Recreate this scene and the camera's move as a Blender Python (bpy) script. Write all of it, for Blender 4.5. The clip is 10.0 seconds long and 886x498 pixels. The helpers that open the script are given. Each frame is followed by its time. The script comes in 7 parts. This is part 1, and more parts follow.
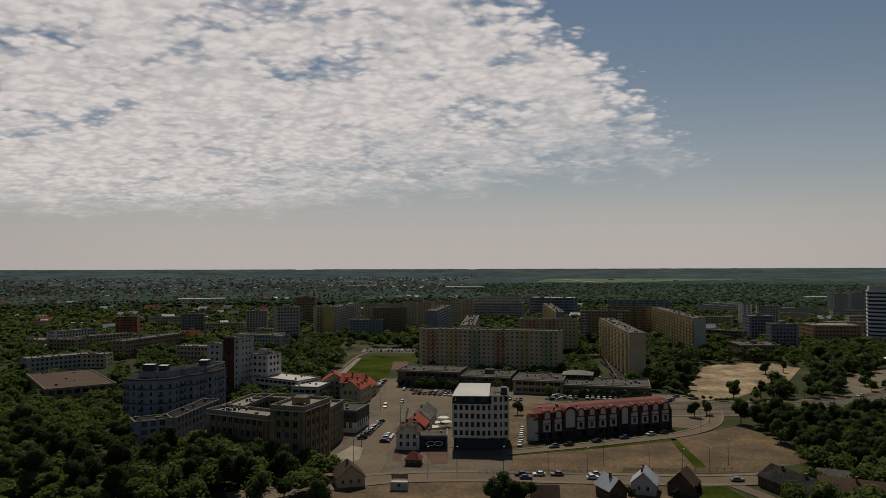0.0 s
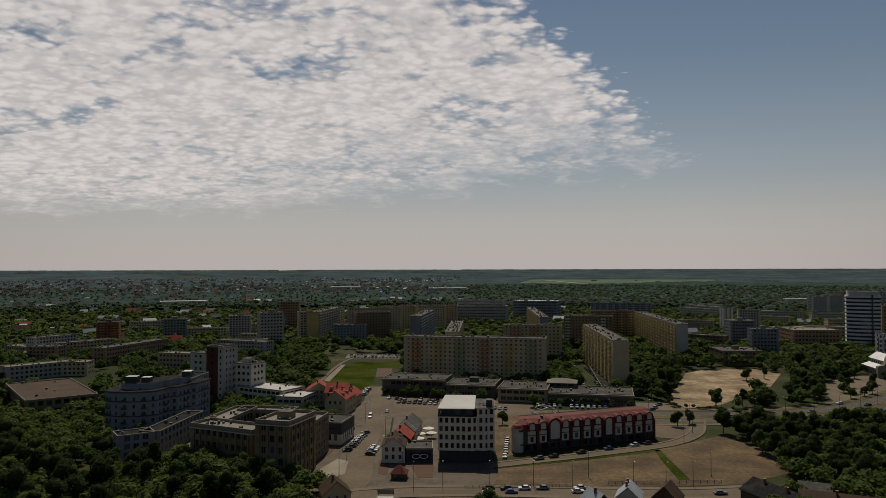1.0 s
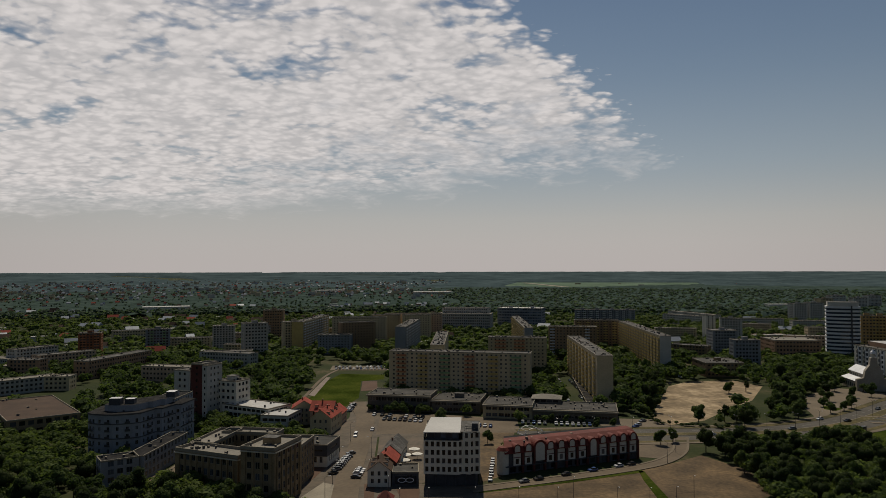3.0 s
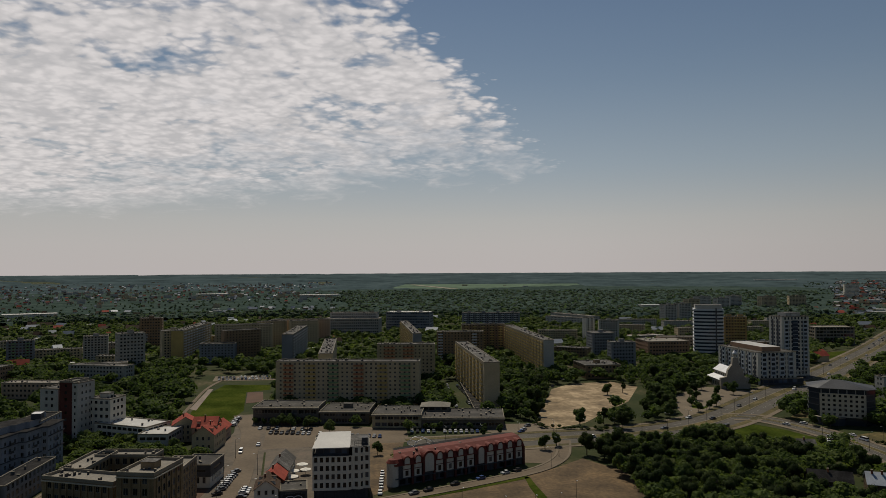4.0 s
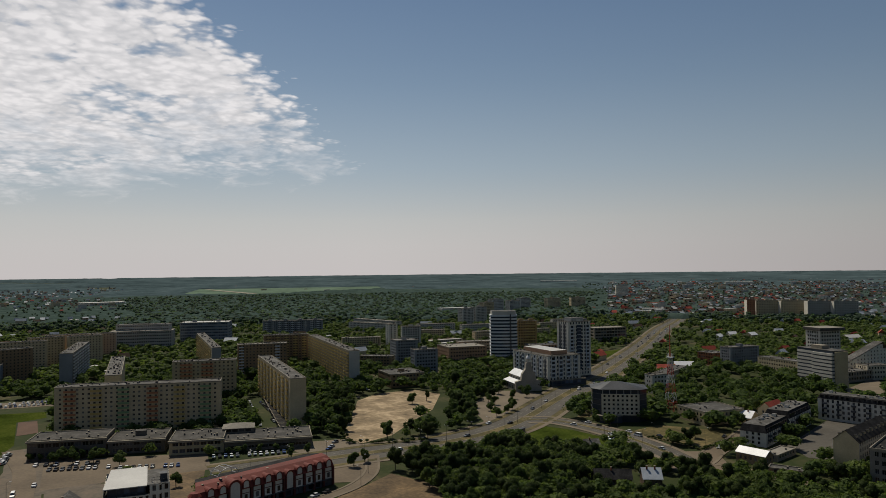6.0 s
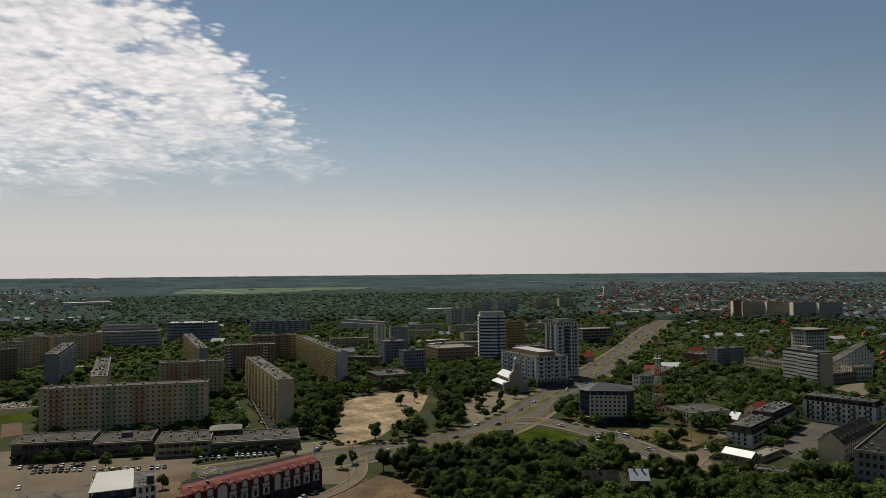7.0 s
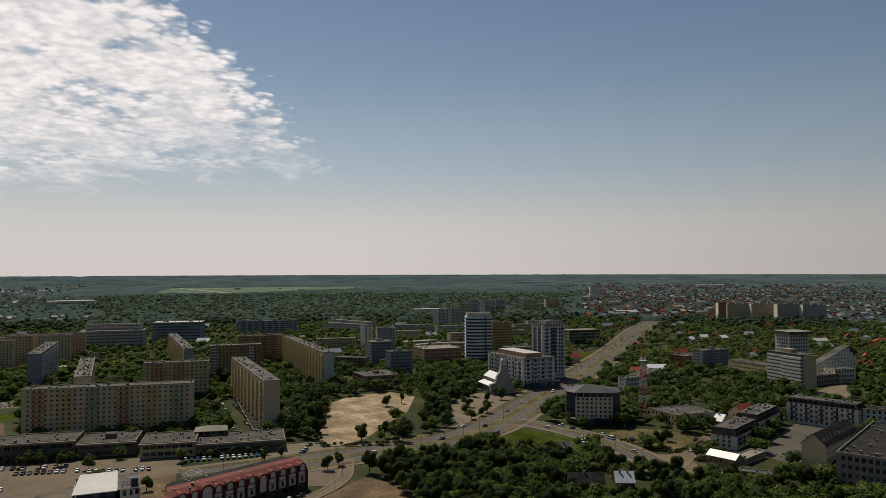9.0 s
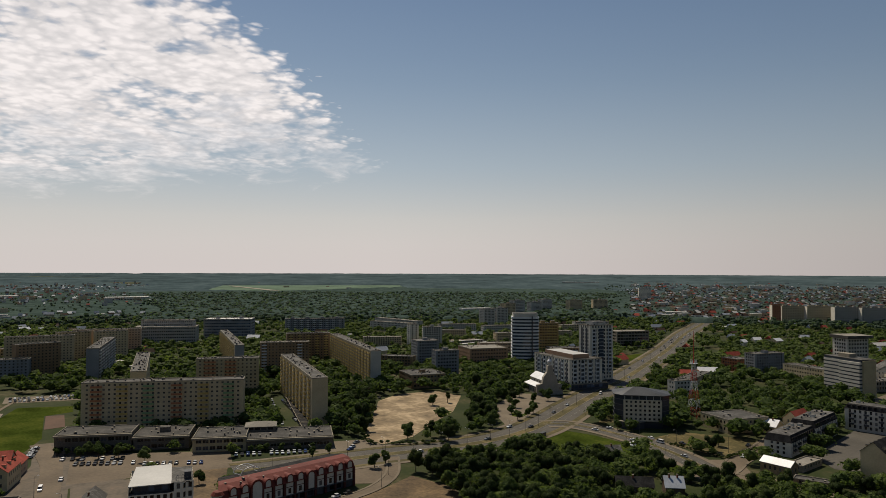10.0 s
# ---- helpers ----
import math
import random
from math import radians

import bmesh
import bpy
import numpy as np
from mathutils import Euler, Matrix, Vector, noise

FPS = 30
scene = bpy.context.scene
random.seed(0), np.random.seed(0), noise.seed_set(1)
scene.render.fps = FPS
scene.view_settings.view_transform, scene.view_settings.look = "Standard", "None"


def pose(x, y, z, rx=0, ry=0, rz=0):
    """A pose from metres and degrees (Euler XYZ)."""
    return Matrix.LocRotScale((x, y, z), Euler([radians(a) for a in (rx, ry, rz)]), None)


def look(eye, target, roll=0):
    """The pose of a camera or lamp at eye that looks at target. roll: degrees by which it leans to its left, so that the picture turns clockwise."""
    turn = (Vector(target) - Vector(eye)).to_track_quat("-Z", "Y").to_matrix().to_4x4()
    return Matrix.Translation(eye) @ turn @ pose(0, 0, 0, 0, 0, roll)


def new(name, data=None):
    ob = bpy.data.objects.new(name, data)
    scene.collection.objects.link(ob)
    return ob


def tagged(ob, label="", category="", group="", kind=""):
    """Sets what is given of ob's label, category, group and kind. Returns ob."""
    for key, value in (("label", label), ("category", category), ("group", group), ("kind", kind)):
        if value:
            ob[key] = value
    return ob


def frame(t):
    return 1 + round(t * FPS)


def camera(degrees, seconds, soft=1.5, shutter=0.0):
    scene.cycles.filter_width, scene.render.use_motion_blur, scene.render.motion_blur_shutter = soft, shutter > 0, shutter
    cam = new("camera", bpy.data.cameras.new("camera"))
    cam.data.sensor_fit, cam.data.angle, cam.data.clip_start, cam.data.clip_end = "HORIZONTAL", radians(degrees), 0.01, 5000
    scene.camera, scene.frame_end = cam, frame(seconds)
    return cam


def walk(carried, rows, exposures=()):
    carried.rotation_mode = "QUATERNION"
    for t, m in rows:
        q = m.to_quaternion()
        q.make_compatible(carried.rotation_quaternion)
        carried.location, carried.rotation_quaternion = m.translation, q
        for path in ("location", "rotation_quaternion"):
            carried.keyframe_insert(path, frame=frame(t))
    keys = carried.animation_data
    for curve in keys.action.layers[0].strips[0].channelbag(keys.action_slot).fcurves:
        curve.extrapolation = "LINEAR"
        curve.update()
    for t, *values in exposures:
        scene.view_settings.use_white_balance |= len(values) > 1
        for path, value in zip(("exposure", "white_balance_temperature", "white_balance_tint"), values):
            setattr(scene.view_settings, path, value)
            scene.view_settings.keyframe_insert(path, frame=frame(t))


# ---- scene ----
# Camera: a drone that climbs from 70 m to nearly 100 m and turns to its right.
cam = camera(62.58, 10.0, soft=0.6)
PATH = [
    (0.0, pose(0.00, 0.00, 70.00, 91.59, 0.15, -1.44)),
    (0.5, pose(-0.41, -0.02, 72.62, 91.56, 0.16, -2.32)),
    (1.0, pose(-0.91, -0.43, 75.12, 91.57, 0.14, -2.75)),
    (1.5, pose(-1.35, -0.57, 77.45, 91.60, 0.13, -3.30)),
    (2.0, pose(-1.38, -0.72, 80.08, 91.61, 0.12, -3.17)),
    (3.5, pose(-1.89, -1.88, 86.34, 91.71, 0.12, -5.87)),
    (3.7, pose(-2.11, -1.85, 87.40, 91.70, 0.17, -7.52)),
    (4.0, pose(-2.44, -1.82, 89.00, 91.69, 0.30, -12.76)),
    (4.1, pose(-2.70, -1.48, 89.48, 91.67, 0.40, -15.84)),
    (4.2, pose(-2.96, -1.14, 89.96, 91.65, 0.52, -18.83)),
    (4.3, pose(-3.22, -0.80, 90.43, 91.63, 0.65, -21.41)),
    (4.5, pose(-3.75, -0.13, 91.39, 91.60, 0.88, -25.27)),
    (4.7, pose(-4.33, 0.09, 92.25, 91.61, 0.90, -26.78)),
    (5.0, pose(-5.22, 0.43, 93.55, 91.62, 0.88, -27.48)),
    (5.5, pose(-5.90, 0.33, 95.55, 91.66, 0.74, -27.93)),
    (7.0, pose(-6.41, 0.31, 97.35, 91.71, 0.46, -29.25)),
    (7.5, pose(-6.45, 0.31, 97.48, 91.71, 0.38, -29.69)),
    (8.0, pose(-6.48, 0.34, 97.70, 91.70, 0.30, -30.07)),
    (8.5, pose(-6.52, 0.40, 97.95, 91.74, 0.22, -30.40)),
    (9.0, pose(-6.60, 0.45, 98.27, 91.70, 0.15, -30.27)),
    (9.5, pose(-6.74, 0.52, 98.52, 91.69, 0.06, -30.17)),
    (9.8, pose(-6.90, 0.60, 98.62, 91.66, -0.10, -28.65)),
    (10.0, pose(-7.02, 0.68, 98.66, 91.63, -0.22, -26.66)),
]
walk(cam, PATH, exposures=[(0.0, -0.56, 6300, 11), (2.2, -0.54, 6250, 10), (3.3, -0.52, 6200, 10), (4.1, -0.46, 6130, 10), (4.6, -0.32, 6050, 9), (5.7, -0.24, 6000, 9), (7.0, -0.10, 6100, 9), (9.0, -0.06, 6200, 10), (10.0, -0.05, 6250, 11)])

# ---- sky, sun, exposure ----
SUN_AZ, SUN_EL = 2.0, 54.0      # degrees; azimuth clockwise from +y


def maths(tree, op, a, b=None, c=None, clamp=False):
    n = tree.nodes.new("ShaderNodeMath")
    n.operation, n.use_clamp = op, clamp
    for i, v in enumerate((a, b, c)):
        if v is None:
            continue
        if isinstance(v, (int, float)):
            n.inputs[i].default_value = v
        else:
            tree.links.new(v, n.inputs[i])
    return n.outputs[0]


def ramp(tree, fac, stops):
    n = tree.nodes.new("ShaderNodeValToRGB")
    el = n.color_ramp.elements
    while len(el) < len(stops):
        el.new(0.5)
    for e, (p, c) in zip(el, stops):
        e.position = p
        e.color = (*c, 1) if not isinstance(c, (int, float)) else (c, c, c, 1)
    tree.links.new(fac, n.inputs[0])
    return n.outputs[0]


def mixc(tree, fac, a, b, blend="MIX"):
    n = tree.nodes.new("ShaderNodeMix")
    n.data_type, n.blend_type = "RGBA", blend
    for sock, v in ((n.inputs[0], fac), (n.inputs[6], a), (n.inputs[7], b)):
        if isinstance(v, (int, float)):
            sock.default_value = v
        elif isinstance(v, tuple):
            sock.default_value = (*v, 1)
        else:
            tree.links.new(v, sock)
    return n.outputs[2]


def build_sky():
    w = bpy.data.worlds.new("sky")
    scene.world = w
    w.use_nodes = True
    t = w.node_tree
    bg = t.nodes["Background"]
    sky = t.nodes.new("ShaderNodeTexSky")
    sky.sky_type, sky.sun_disc = "NISHITA", False
    sky.sun_elevation, sky.sun_rotation = radians(SUN_EL), radians(SUN_AZ)
    sky.altitude, sky.air_density, sky.dust_density, sky.ozone_density = 150, 1.2, 0.3, 1.5
    tc = t.nodes.new("ShaderNodeTexCoord")
    sep = t.nodes.new("ShaderNodeSeparateXYZ")
    t.links.new(tc.outputs["Generated"], sep.inputs[0])
    x, y, z = sep.outputs
    ca, sa = math.cos(radians(1.9)), math.sin(radians(1.9))     # the sheet's bearing
    x, y = (maths(t, "SUBTRACT", maths(t, "MULTIPLY", x, ca), maths(t, "MULTIPLY", y, sa)),
            maths(t, "ADD", maths(t, "MULTIPLY", x, sa), maths(t, "MULTIPLY", y, ca)))
    zc = maths(t, "MAXIMUM", z, 0.02)
    u, v = maths(t, "DIVIDE", x, zc), maths(t, "DIVIDE", y, zc)
    plane = t.nodes.new("ShaderNodeCombineXYZ")
    t.links.new(u, plane.inputs[0])
    t.links.new(v, plane.inputs[1])

    def fbm(scale, detail, rough, warp=0.0, offset=0.0, coords=None):
        n = t.nodes.new("ShaderNodeTexNoise")
        n.inputs["Scale"].default_value, n.inputs["Detail"].default_value = scale, detail
        n.inputs["Roughness"].default_value, n.inputs["Distortion"].default_value = rough, warp
        m = t.nodes.new("ShaderNodeVectorMath")
        m.operation = "ADD"
        m.inputs[1].default_value = (offset, offset * 0.7, 0)
        t.links.new((coords or plane).outputs[0], m.inputs[0])
        t.links.new(m.outputs[0], n.inputs["Vector"])
        return n.outputs[0]

    # the texture of the cells is flattened less by distance than a thin sheet's would be
    zt = maths(t, "ADD", zc, 0.2)
    puff = t.nodes.new("ShaderNodeCombineXYZ")
    t.links.new(maths(t, "DIVIDE", x, zt), puff.inputs[0])
    t.links.new(maths(t, "DIVIDE", y, zt), puff.inputs[1])
    # gaps are drawn out along the front of the sheet
    pu, pv = maths(t, "DIVIDE", x, zt), maths(t, "DIVIDE", y, zt)
    streak = t.nodes.new("ShaderNodeCombineXYZ")
    t.links.new(maths(t, "MULTIPLY", maths(t, "ADD", pu, maths(t, "MULTIPLY", pv, 0.3)), 0.95), streak.inputs[0])
    t.links.new(maths(t, "MULTIPLY", maths(t, "SUBTRACT", pv, maths(t, "MULTIPLY", pu, 0.3)), 1.1), streak.inputs[1])
    wisp = fbm(5.0, 5, 0.62, 0.5, 5.2, puff)
    gaps, fine = fbm(3.0, 4, 0.60, 0.5, 2.2, streak), fbm(40, 3, 0.6, 0.2, 7.7, puff)

    def cell(scale, offset, wobble):
        """Small rounded cells of cloud, bright in the middle."""
        n = t.nodes.new("ShaderNodeTexNoise")
        n.inputs["Scale"].default_value, n.inputs["Detail"].default_value = scale * 0.6, 3
        t.links.new(puff.outputs[0], n.inputs["Vector"])
        m = t.nodes.new("ShaderNodeVectorMath")
        m.operation = "MULTIPLY_ADD"
        m.inputs[1].default_value = (wobble / scale,) * 3
        t.links.new(n.outputs["Color"], m.inputs[0])
        t.links.new(puff.outputs[0], m.inputs[2])
        k = t.nodes.new("ShaderNodeVectorMath")
        k.operation = "MULTIPLY_ADD"
        k.inputs[1].default_value = (1.0, 1.25, 1.0)
        k.inputs[2].default_value = (offset, offset * 0.6, 0)
        t.links.new(m.outputs[0], k.inputs[0])
        q = t.nodes.new("ShaderNodeTexVoronoi")
        q.feature = "SMOOTH_F1"
        q.inputs["Scale"].default_value, q.inputs["Smoothness"].default_value = scale, 0.6
        t.links.new(k.outputs[0], q.inputs["Vector"])
        return maths(t, "SUBTRACT", 1.0, maths(t, "MULTIPLY", q.outputs["Distance"], 1.25))
    cells = maths(t, "ADD", maths(t, "MULTIPLY", cell(15, 3.1, 2.2), 0.55), maths(t, "MULTIPLY", cell(31, 1.3, 1.8), 0.45))
    # the sheet of altocumulus ends along a straight front on the sun's right
    edge = maths(t, "SUBTRACT", maths(t, "ADD", maths(t, "MULTIPLY", maths(t, "SUBTRACT", v, 2.7), 0.507), 0.36), u)
    edge = maths(t, "ADD", edge, maths(t, "MULTIPLY", maths(t, "SUBTRACT", wisp, 0.5), 0.55))
    edge = maths(t, "ADD", edge, maths(t, "MULTIPLY", maths(t, "SUBTRACT", cells, 0.42), 0.40))
    front = maths(t, "MULTIPLY", edge, 5.5, clamp=True)
    # and thins out far away towards the horizon
    reach = maths(t, "SUBTRACT", 10.3, maths(t, "MULTIPLY", maths(t, "MAXIMUM", u, -3.0), 1.15))
    far = maths(t, "MULTIPLY", maths(t, "SUBTRACT", maths(t, "ADD", reach, maths(t, "MULTIPLY", maths(t, "SUBTRACT", wisp, 0.5), 11.0)), v), 0.19, clamp=True)
    body = maths(t, "ADD", maths(t, "MULTIPLY", gaps, 1.35), maths(t, "MULTIPLY", cells, 0.34))
    body = maths(t, "ADD", body, maths(t, "MULTIPLY", fine, 0.10))
    cover = maths(t, "MULTIPLY", maths(t, "SUBTRACT", body, 0.575), 4.6, clamp=True)
    cover = maths(t, "MULTIPLY", maths(t, "MULTIPLY", cover, front), far)
    # the sheet lies ahead; the sky overhead and behind is clear
    cover = maths(t, "MULTIPLY", cover, maths(t, "MULTIPLY", maths(t, "SUBTRACT", v, 0.9), 1.2, clamp=True))
    lumps = maths(t, "ADD", maths(t, "MULTIPLY", cells, 0.70), maths(t, "MULTIPLY", fine, 0.16))
    lumps = maths(t, "ADD", lumps, maths(t, "MULTIPLY", gaps, 0.22))
    white = ramp(t, lumps, ((0.32, (0.74, 0.69, 0.65)), (0.48, (0.88, 0.81, 0.755)), (0.64, (1.03, 0.94, 0.87))))
    clear = t.nodes.new("ShaderNodeVectorMath")
    clear.operation = "SCALE"
    clear.inputs[3].default_value = SKY_SCALE
    t.links.new(sky.outputs[0], clear.inputs[0])
    # dusty air low over the horizon
    low = ramp(t, z, ((0.0, 1.0), (0.035, 0.92), (0.075, 0.72), (0.12, 0.56), (0.19, 0.40), (0.28, 0.20), (0.42, 0.0)))
    # and is dimmer on the side away from the sun
    glow = ramp(t, maths(t, "ADD", maths(t, "MULTIPLY", y, 0.5), 0.5), ((0.0, 0.38), (0.55, 0.42), (0.84, 0.80), (0.97, 1.0)))
    tone = ramp(t, z, ((0.0, (0.668, 0.595, 0.545)), (0.07, (0.69, 0.64, 0.59)), (0.14, (0.56, 0.59, 0.60)), (0.25, (0.44, 0.50, 0.54))))
    dust = mixc(t, glow, (0, 0, 0), tone)
    air = mixc(t, low, clear.outputs[0], dust)
    both = mixc(t, maths(t, "MULTIPLY", cover, 0.93), air, white)
    t.links.new(both, bg.inputs[0])
    bg.inputs[1].default_value = 1.0


SKY_SCALE = 0.048
build_sky()
sun = new("sun", bpy.data.lights.new("sun", "SUN"))
sun.data.energy, sun.data.angle, sun.data.color = 4.6, radians(0.55), (1.0, 0.88, 0.68)
_a, _e = radians(SUN_AZ), radians(SUN_EL)
sun.matrix_world = look((500 * math.sin(_a) * math.cos(_e), 500 * math.cos(_a) * math.cos(_e), 500 * math.sin(_e)), (0, 0, 0))

# ---- materials ----
MATS = {}


def mat(name, col, rough=0.85, var=0.18, scale=0.12, fine=1.3, metal=0.0, bump=0.0, spec=0.15, island=0.0, tint=None):
    """A painted or mineral surface: blotches at two scales, in metres."""
    if name in MATS:
        return MATS[name]
    m = bpy.data.materials.new(name)
    m.use_nodes = True
    t = m.node_tree
    b = t.nodes["Principled BSDF"]
    geo = t.nodes.new("ShaderNodeNewGeometry")

    def noise_at(s, d):
        n = t.nodes.new("ShaderNodeTexNoise")
        n.inputs["Scale"].default_value, n.inputs["Detail"].default_value = s, d
        t.links.new(geo.outputs["Position"], n.inputs["Vector"])
        return n.outputs[0]
    a, c = noise_at(scale, 4), noise_at(fine, 4)
    both = maths(t, "ADD", maths(t, "MULTIPLY", a, 0.6), maths(t, "MULTIPLY", c, 0.4))
    if island:
        both = maths(t, "ADD", both, maths(t, "MULTIPLY", maths(t, "SUBTRACT", geo.outputs["Random Per Island"], 0.5), island))
    other = tint or tuple(min(1, q * (1 + var * 1.6)) for q in col)
    dark = tuple(q * (1 - var * 1.4) for q in col)
    colour = ramp(t, both, ((0.28, dark), (0.5, col), (0.74, other)))
    t.links.new(colour, b.inputs["Base Color"])
    b.inputs["Roughness"].default_value, b.inputs["Metallic"].default_value = rough, metal
    b.inputs["Specular IOR Level"].default_value = spec
    if bump:
        bn = t.nodes.new("ShaderNodeBump")
        bn.inputs["Strength"].default_value, bn.inputs["Distance"].default_value = 0.6, bump
        t.links.new(c, bn.inputs["Height"])
        t.links.new(bn.outputs[0], b.inputs["Normal"])
    MATS[name] = m
    return m


def glass_mat(name, col, rough=0.08, spread=0.8):
    """Window glass seen from outside: dark rooms, a share of them behind pale curtains."""
    if name in MATS:
        return MATS[name]
    m = bpy.data.materials.new(name)
    m.use_nodes = True
    t = m.node_tree
    b = t.nodes["Principled BSDF"]
    geo = t.nodes.new("ShaderNodeNewGeometry")
    info = t.nodes.new("ShaderNodeObjectInfo")
    r = maths(t, "FRACT", maths(t, "ADD", geo.outputs["Random Per Island"], info.outputs["Random"]))
    t.links.new(ramp(t, r, ((0.0, tuple(q * 0.5 for q in col)), (0.62, col), (0.8, tuple(q * 2.2 + 0.02 for q in col)), (1.0, tuple(q * 4 * spread + 0.05 for q in col)))), b.inputs["Base Color"])
    b.inputs["Roughness"].default_value, b.inputs["Specular IOR Level"].default_value = rough, 0.3
    MATS[name] = m
    return m


def leaf_mat(name, col, other):
    if name in MATS:
        return MATS[name]
    m = bpy.data.materials.new(name)
    m.use_nodes = True
    t = m.node_tree
    b = t.nodes["Principled BSDF"]
    geo = t.nodes.new("ShaderNodeNewGeometry")
    info = t.nodes.new("ShaderNodeObjectInfo")
    n = t.nodes.new("ShaderNodeTexNoise")
    n.inputs["Scale"].default_value, n.inputs["Detail"].default_value = 0.11, 3
    t.links.new(geo.outputs["Position"], n.inputs["Vector"])
    r = maths(t, "ADD", maths(t, "MULTIPLY", geo.outputs["Random Per Island"], 0.28), maths(t, "MULTIPLY", info.outputs["Random"], 0.3))
    r = maths(t, "ADD", r, maths(t, "MULTIPLY", maths(t, "SUBTRACT", n.outputs[0], 0.3), 1.15))
    t.links.new(ramp(t, r, ((0.15, tuple(q * 0.6 for q in col)), (0.5, col), (0.95, other))), b.inputs["Base Color"])
    b.inputs["Roughness"].default_value, b.inputs["Specular IOR Level"].default_value = 0.8, 0.08
    back = t.nodes.new("ShaderNodeBsdfTranslucent")
    t.links.new(ramp(t, r, ((0.2, (col[0] * 1.3, col[1] * 1.5, col[2] * 0.8)), (0.9, (other[0] * 1.3, other[1] * 1.4, other[2] * 0.8)))), back.inputs[0])
    mx = t.nodes.new("ShaderNodeMixShader")
    mx.inputs[0].default_value = 0.36
    out = t.nodes["Material Output"]
    t.links.new(b.outputs[0], mx.inputs[1])
    t.links.new(back.outputs[0], mx.inputs[2])
    t.links.new(mx.outputs[0], out.inputs[0])
    MATS[name] = m
    return m


PANEL = mat("panel_beige", (0.475, 0.388, 0.242), var=0.14)
PANEL2 = mat("panel_tan", (0.385, 0.322, 0.197), var=0.14)
PANEL_GREY = mat("panel_grey", (0.343, 0.328, 0.284), var=0.14)
PANEL_DIM = mat("panel_dim_grey", (0.185, 0.175, 0.158), var=0.16)
PANEL_BLUE = mat("panel_blue_grey", (0.215, 0.225, 0.232), var=0.15)
PANEL_BROWN = mat("panel_brown", (0.260, 0.176, 0.099), var=0.16)
PANEL_PINK = mat("panel_pink", (0.44, 0.315, 0.215), var=0.14)
CREAM = mat("render_cream", (0.477, 0.388, 0.239), var=0.14)
WHITE = mat("render_white", (0.595, 0.556, 0.463), var=0.10)
OFFWHITE = mat("render_grey_white", (0.429, 0.410, 0.359), var=0.12)
ORANGE = mat("render_orange", (0.241, 0.099, 0.047), var=0.16)
SALMON = mat("render_salmon", (0.33, 0.205, 0.125), var=0.16)
MAROON = mat("cladding_maroon", (0.085, 0.027, 0.023), var=0.2, rough=0.5)
DARK = mat("cladding_charcoal", (0.06, 0.062, 0.068), var=0.25, rough=0.55)
STONE = mat("stone_cladding", (0.50, 0.44, 0.33), var=0.15)
BRICK_OLD = mat("brick_yellow_brown", (0.215, 0.160, 0.092), var=0.3, scale=0.25, fine=3.0)
BRICK_RED = mat("brick_red", (0.211, 0.080, 0.046), var=0.3, scale=0.25, fine=3.0)
WOOD_DARK = mat("timber_weathered", (0.089, 0.064, 0.042), var=0.35, scale=0.4, fine=3.0)
CONCRETE = mat("concrete", (0.230, 0.202, 0.155), var=0.2)
TAR = mat("roofing_felt", (0.067, 0.063, 0.057), var=0.35, scale=0.1, fine=0.7, tint=(0.22, 0.21, 0.2))
SHOP_WALL = mat("shop_wall", (0.135, 0.118, 0.095), var=0.2)
FELT_OLD = mat("roofing_felt_old", (0.046, 0.043, 0.039), var=0.45, scale=0.12, fine=0.7, tint=(0.12, 0.11, 0.10), spec=0.15)
GRAVEL = mat("roof_gravel_pale", (0.195, 0.178, 0.150), var=0.25, scale=0.08, fine=0.8)
ROOF_WHITE = mat("roof_membrane_white", (0.408, 0.396, 0.372), var=0.12, rough=0.5)
ROOF_RED = mat("roof_tile_red", (0.25, 0.05, 0.032), var=0.3, scale=0.3, fine=2.5)
ROOF_MAROON = mat("roof_sheet_maroon", (0.125, 0.026, 0.018), var=0.22, rough=0.75, scale=0.2, spec=0.2)
ROOF_BROWN = mat("roof_sheet_brown", (0.058, 0.036, 0.023), var=0.3, rough=0.8, spec=0.12)
ROOF_ZINC = mat("roof_sheet_zinc", (0.27, 0.295, 0.33), var=0.2, rough=0.6, metal=0.15, spec=0.3)
ROOF_SHEET = mat("roof_sheet_white", (0.60, 0.60, 0.61), var=0.12, rough=0.5, metal=0.1)
ROOF_DARK = mat("roof_dark", (0.028, 0.027, 0.027), var=0.4, scale=0.3, rough=0.95, spec=0.02, tint=(0.06, 0.058, 0.056))
METAL = mat("galvanised_steel", (0.45, 0.45, 0.45), rough=0.4, metal=0.8)
DARK_METAL = mat("dark_steel", (0.06, 0.06, 0.06), rough=0.5, metal=0.3)
FRAME_WHITE = mat("window_frame", (0.3, 0.29, 0.27), var=0.08, rough=0.5)
GLASS = glass_mat("glass_dark", (0.012, 0.013, 0.015))
GLASS_FLAT = glass_mat("glass_flats", (0.030, 0.026, 0.020), 0.2, 0.9)
GLASS_DEEP = glass_mat("glass_deep", (0.030, 0.036, 0.046), 0.1, 0.3)
BAND_SILVER = mat("panel_silver", (0.50, 0.52, 0.53), var=0.06, rough=0.4)
CHURCH_STONE = mat("church_stone", (0.30, 0.27, 0.22), var=0.2)
RENDER_BLUE = mat("render_blue_grey", (0.235, 0.245, 0.265), var=0.14)
STONE_DARK = mat("stone_dark", (0.165, 0.152, 0.132), var=0.2)
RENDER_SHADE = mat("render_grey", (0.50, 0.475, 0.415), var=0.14)
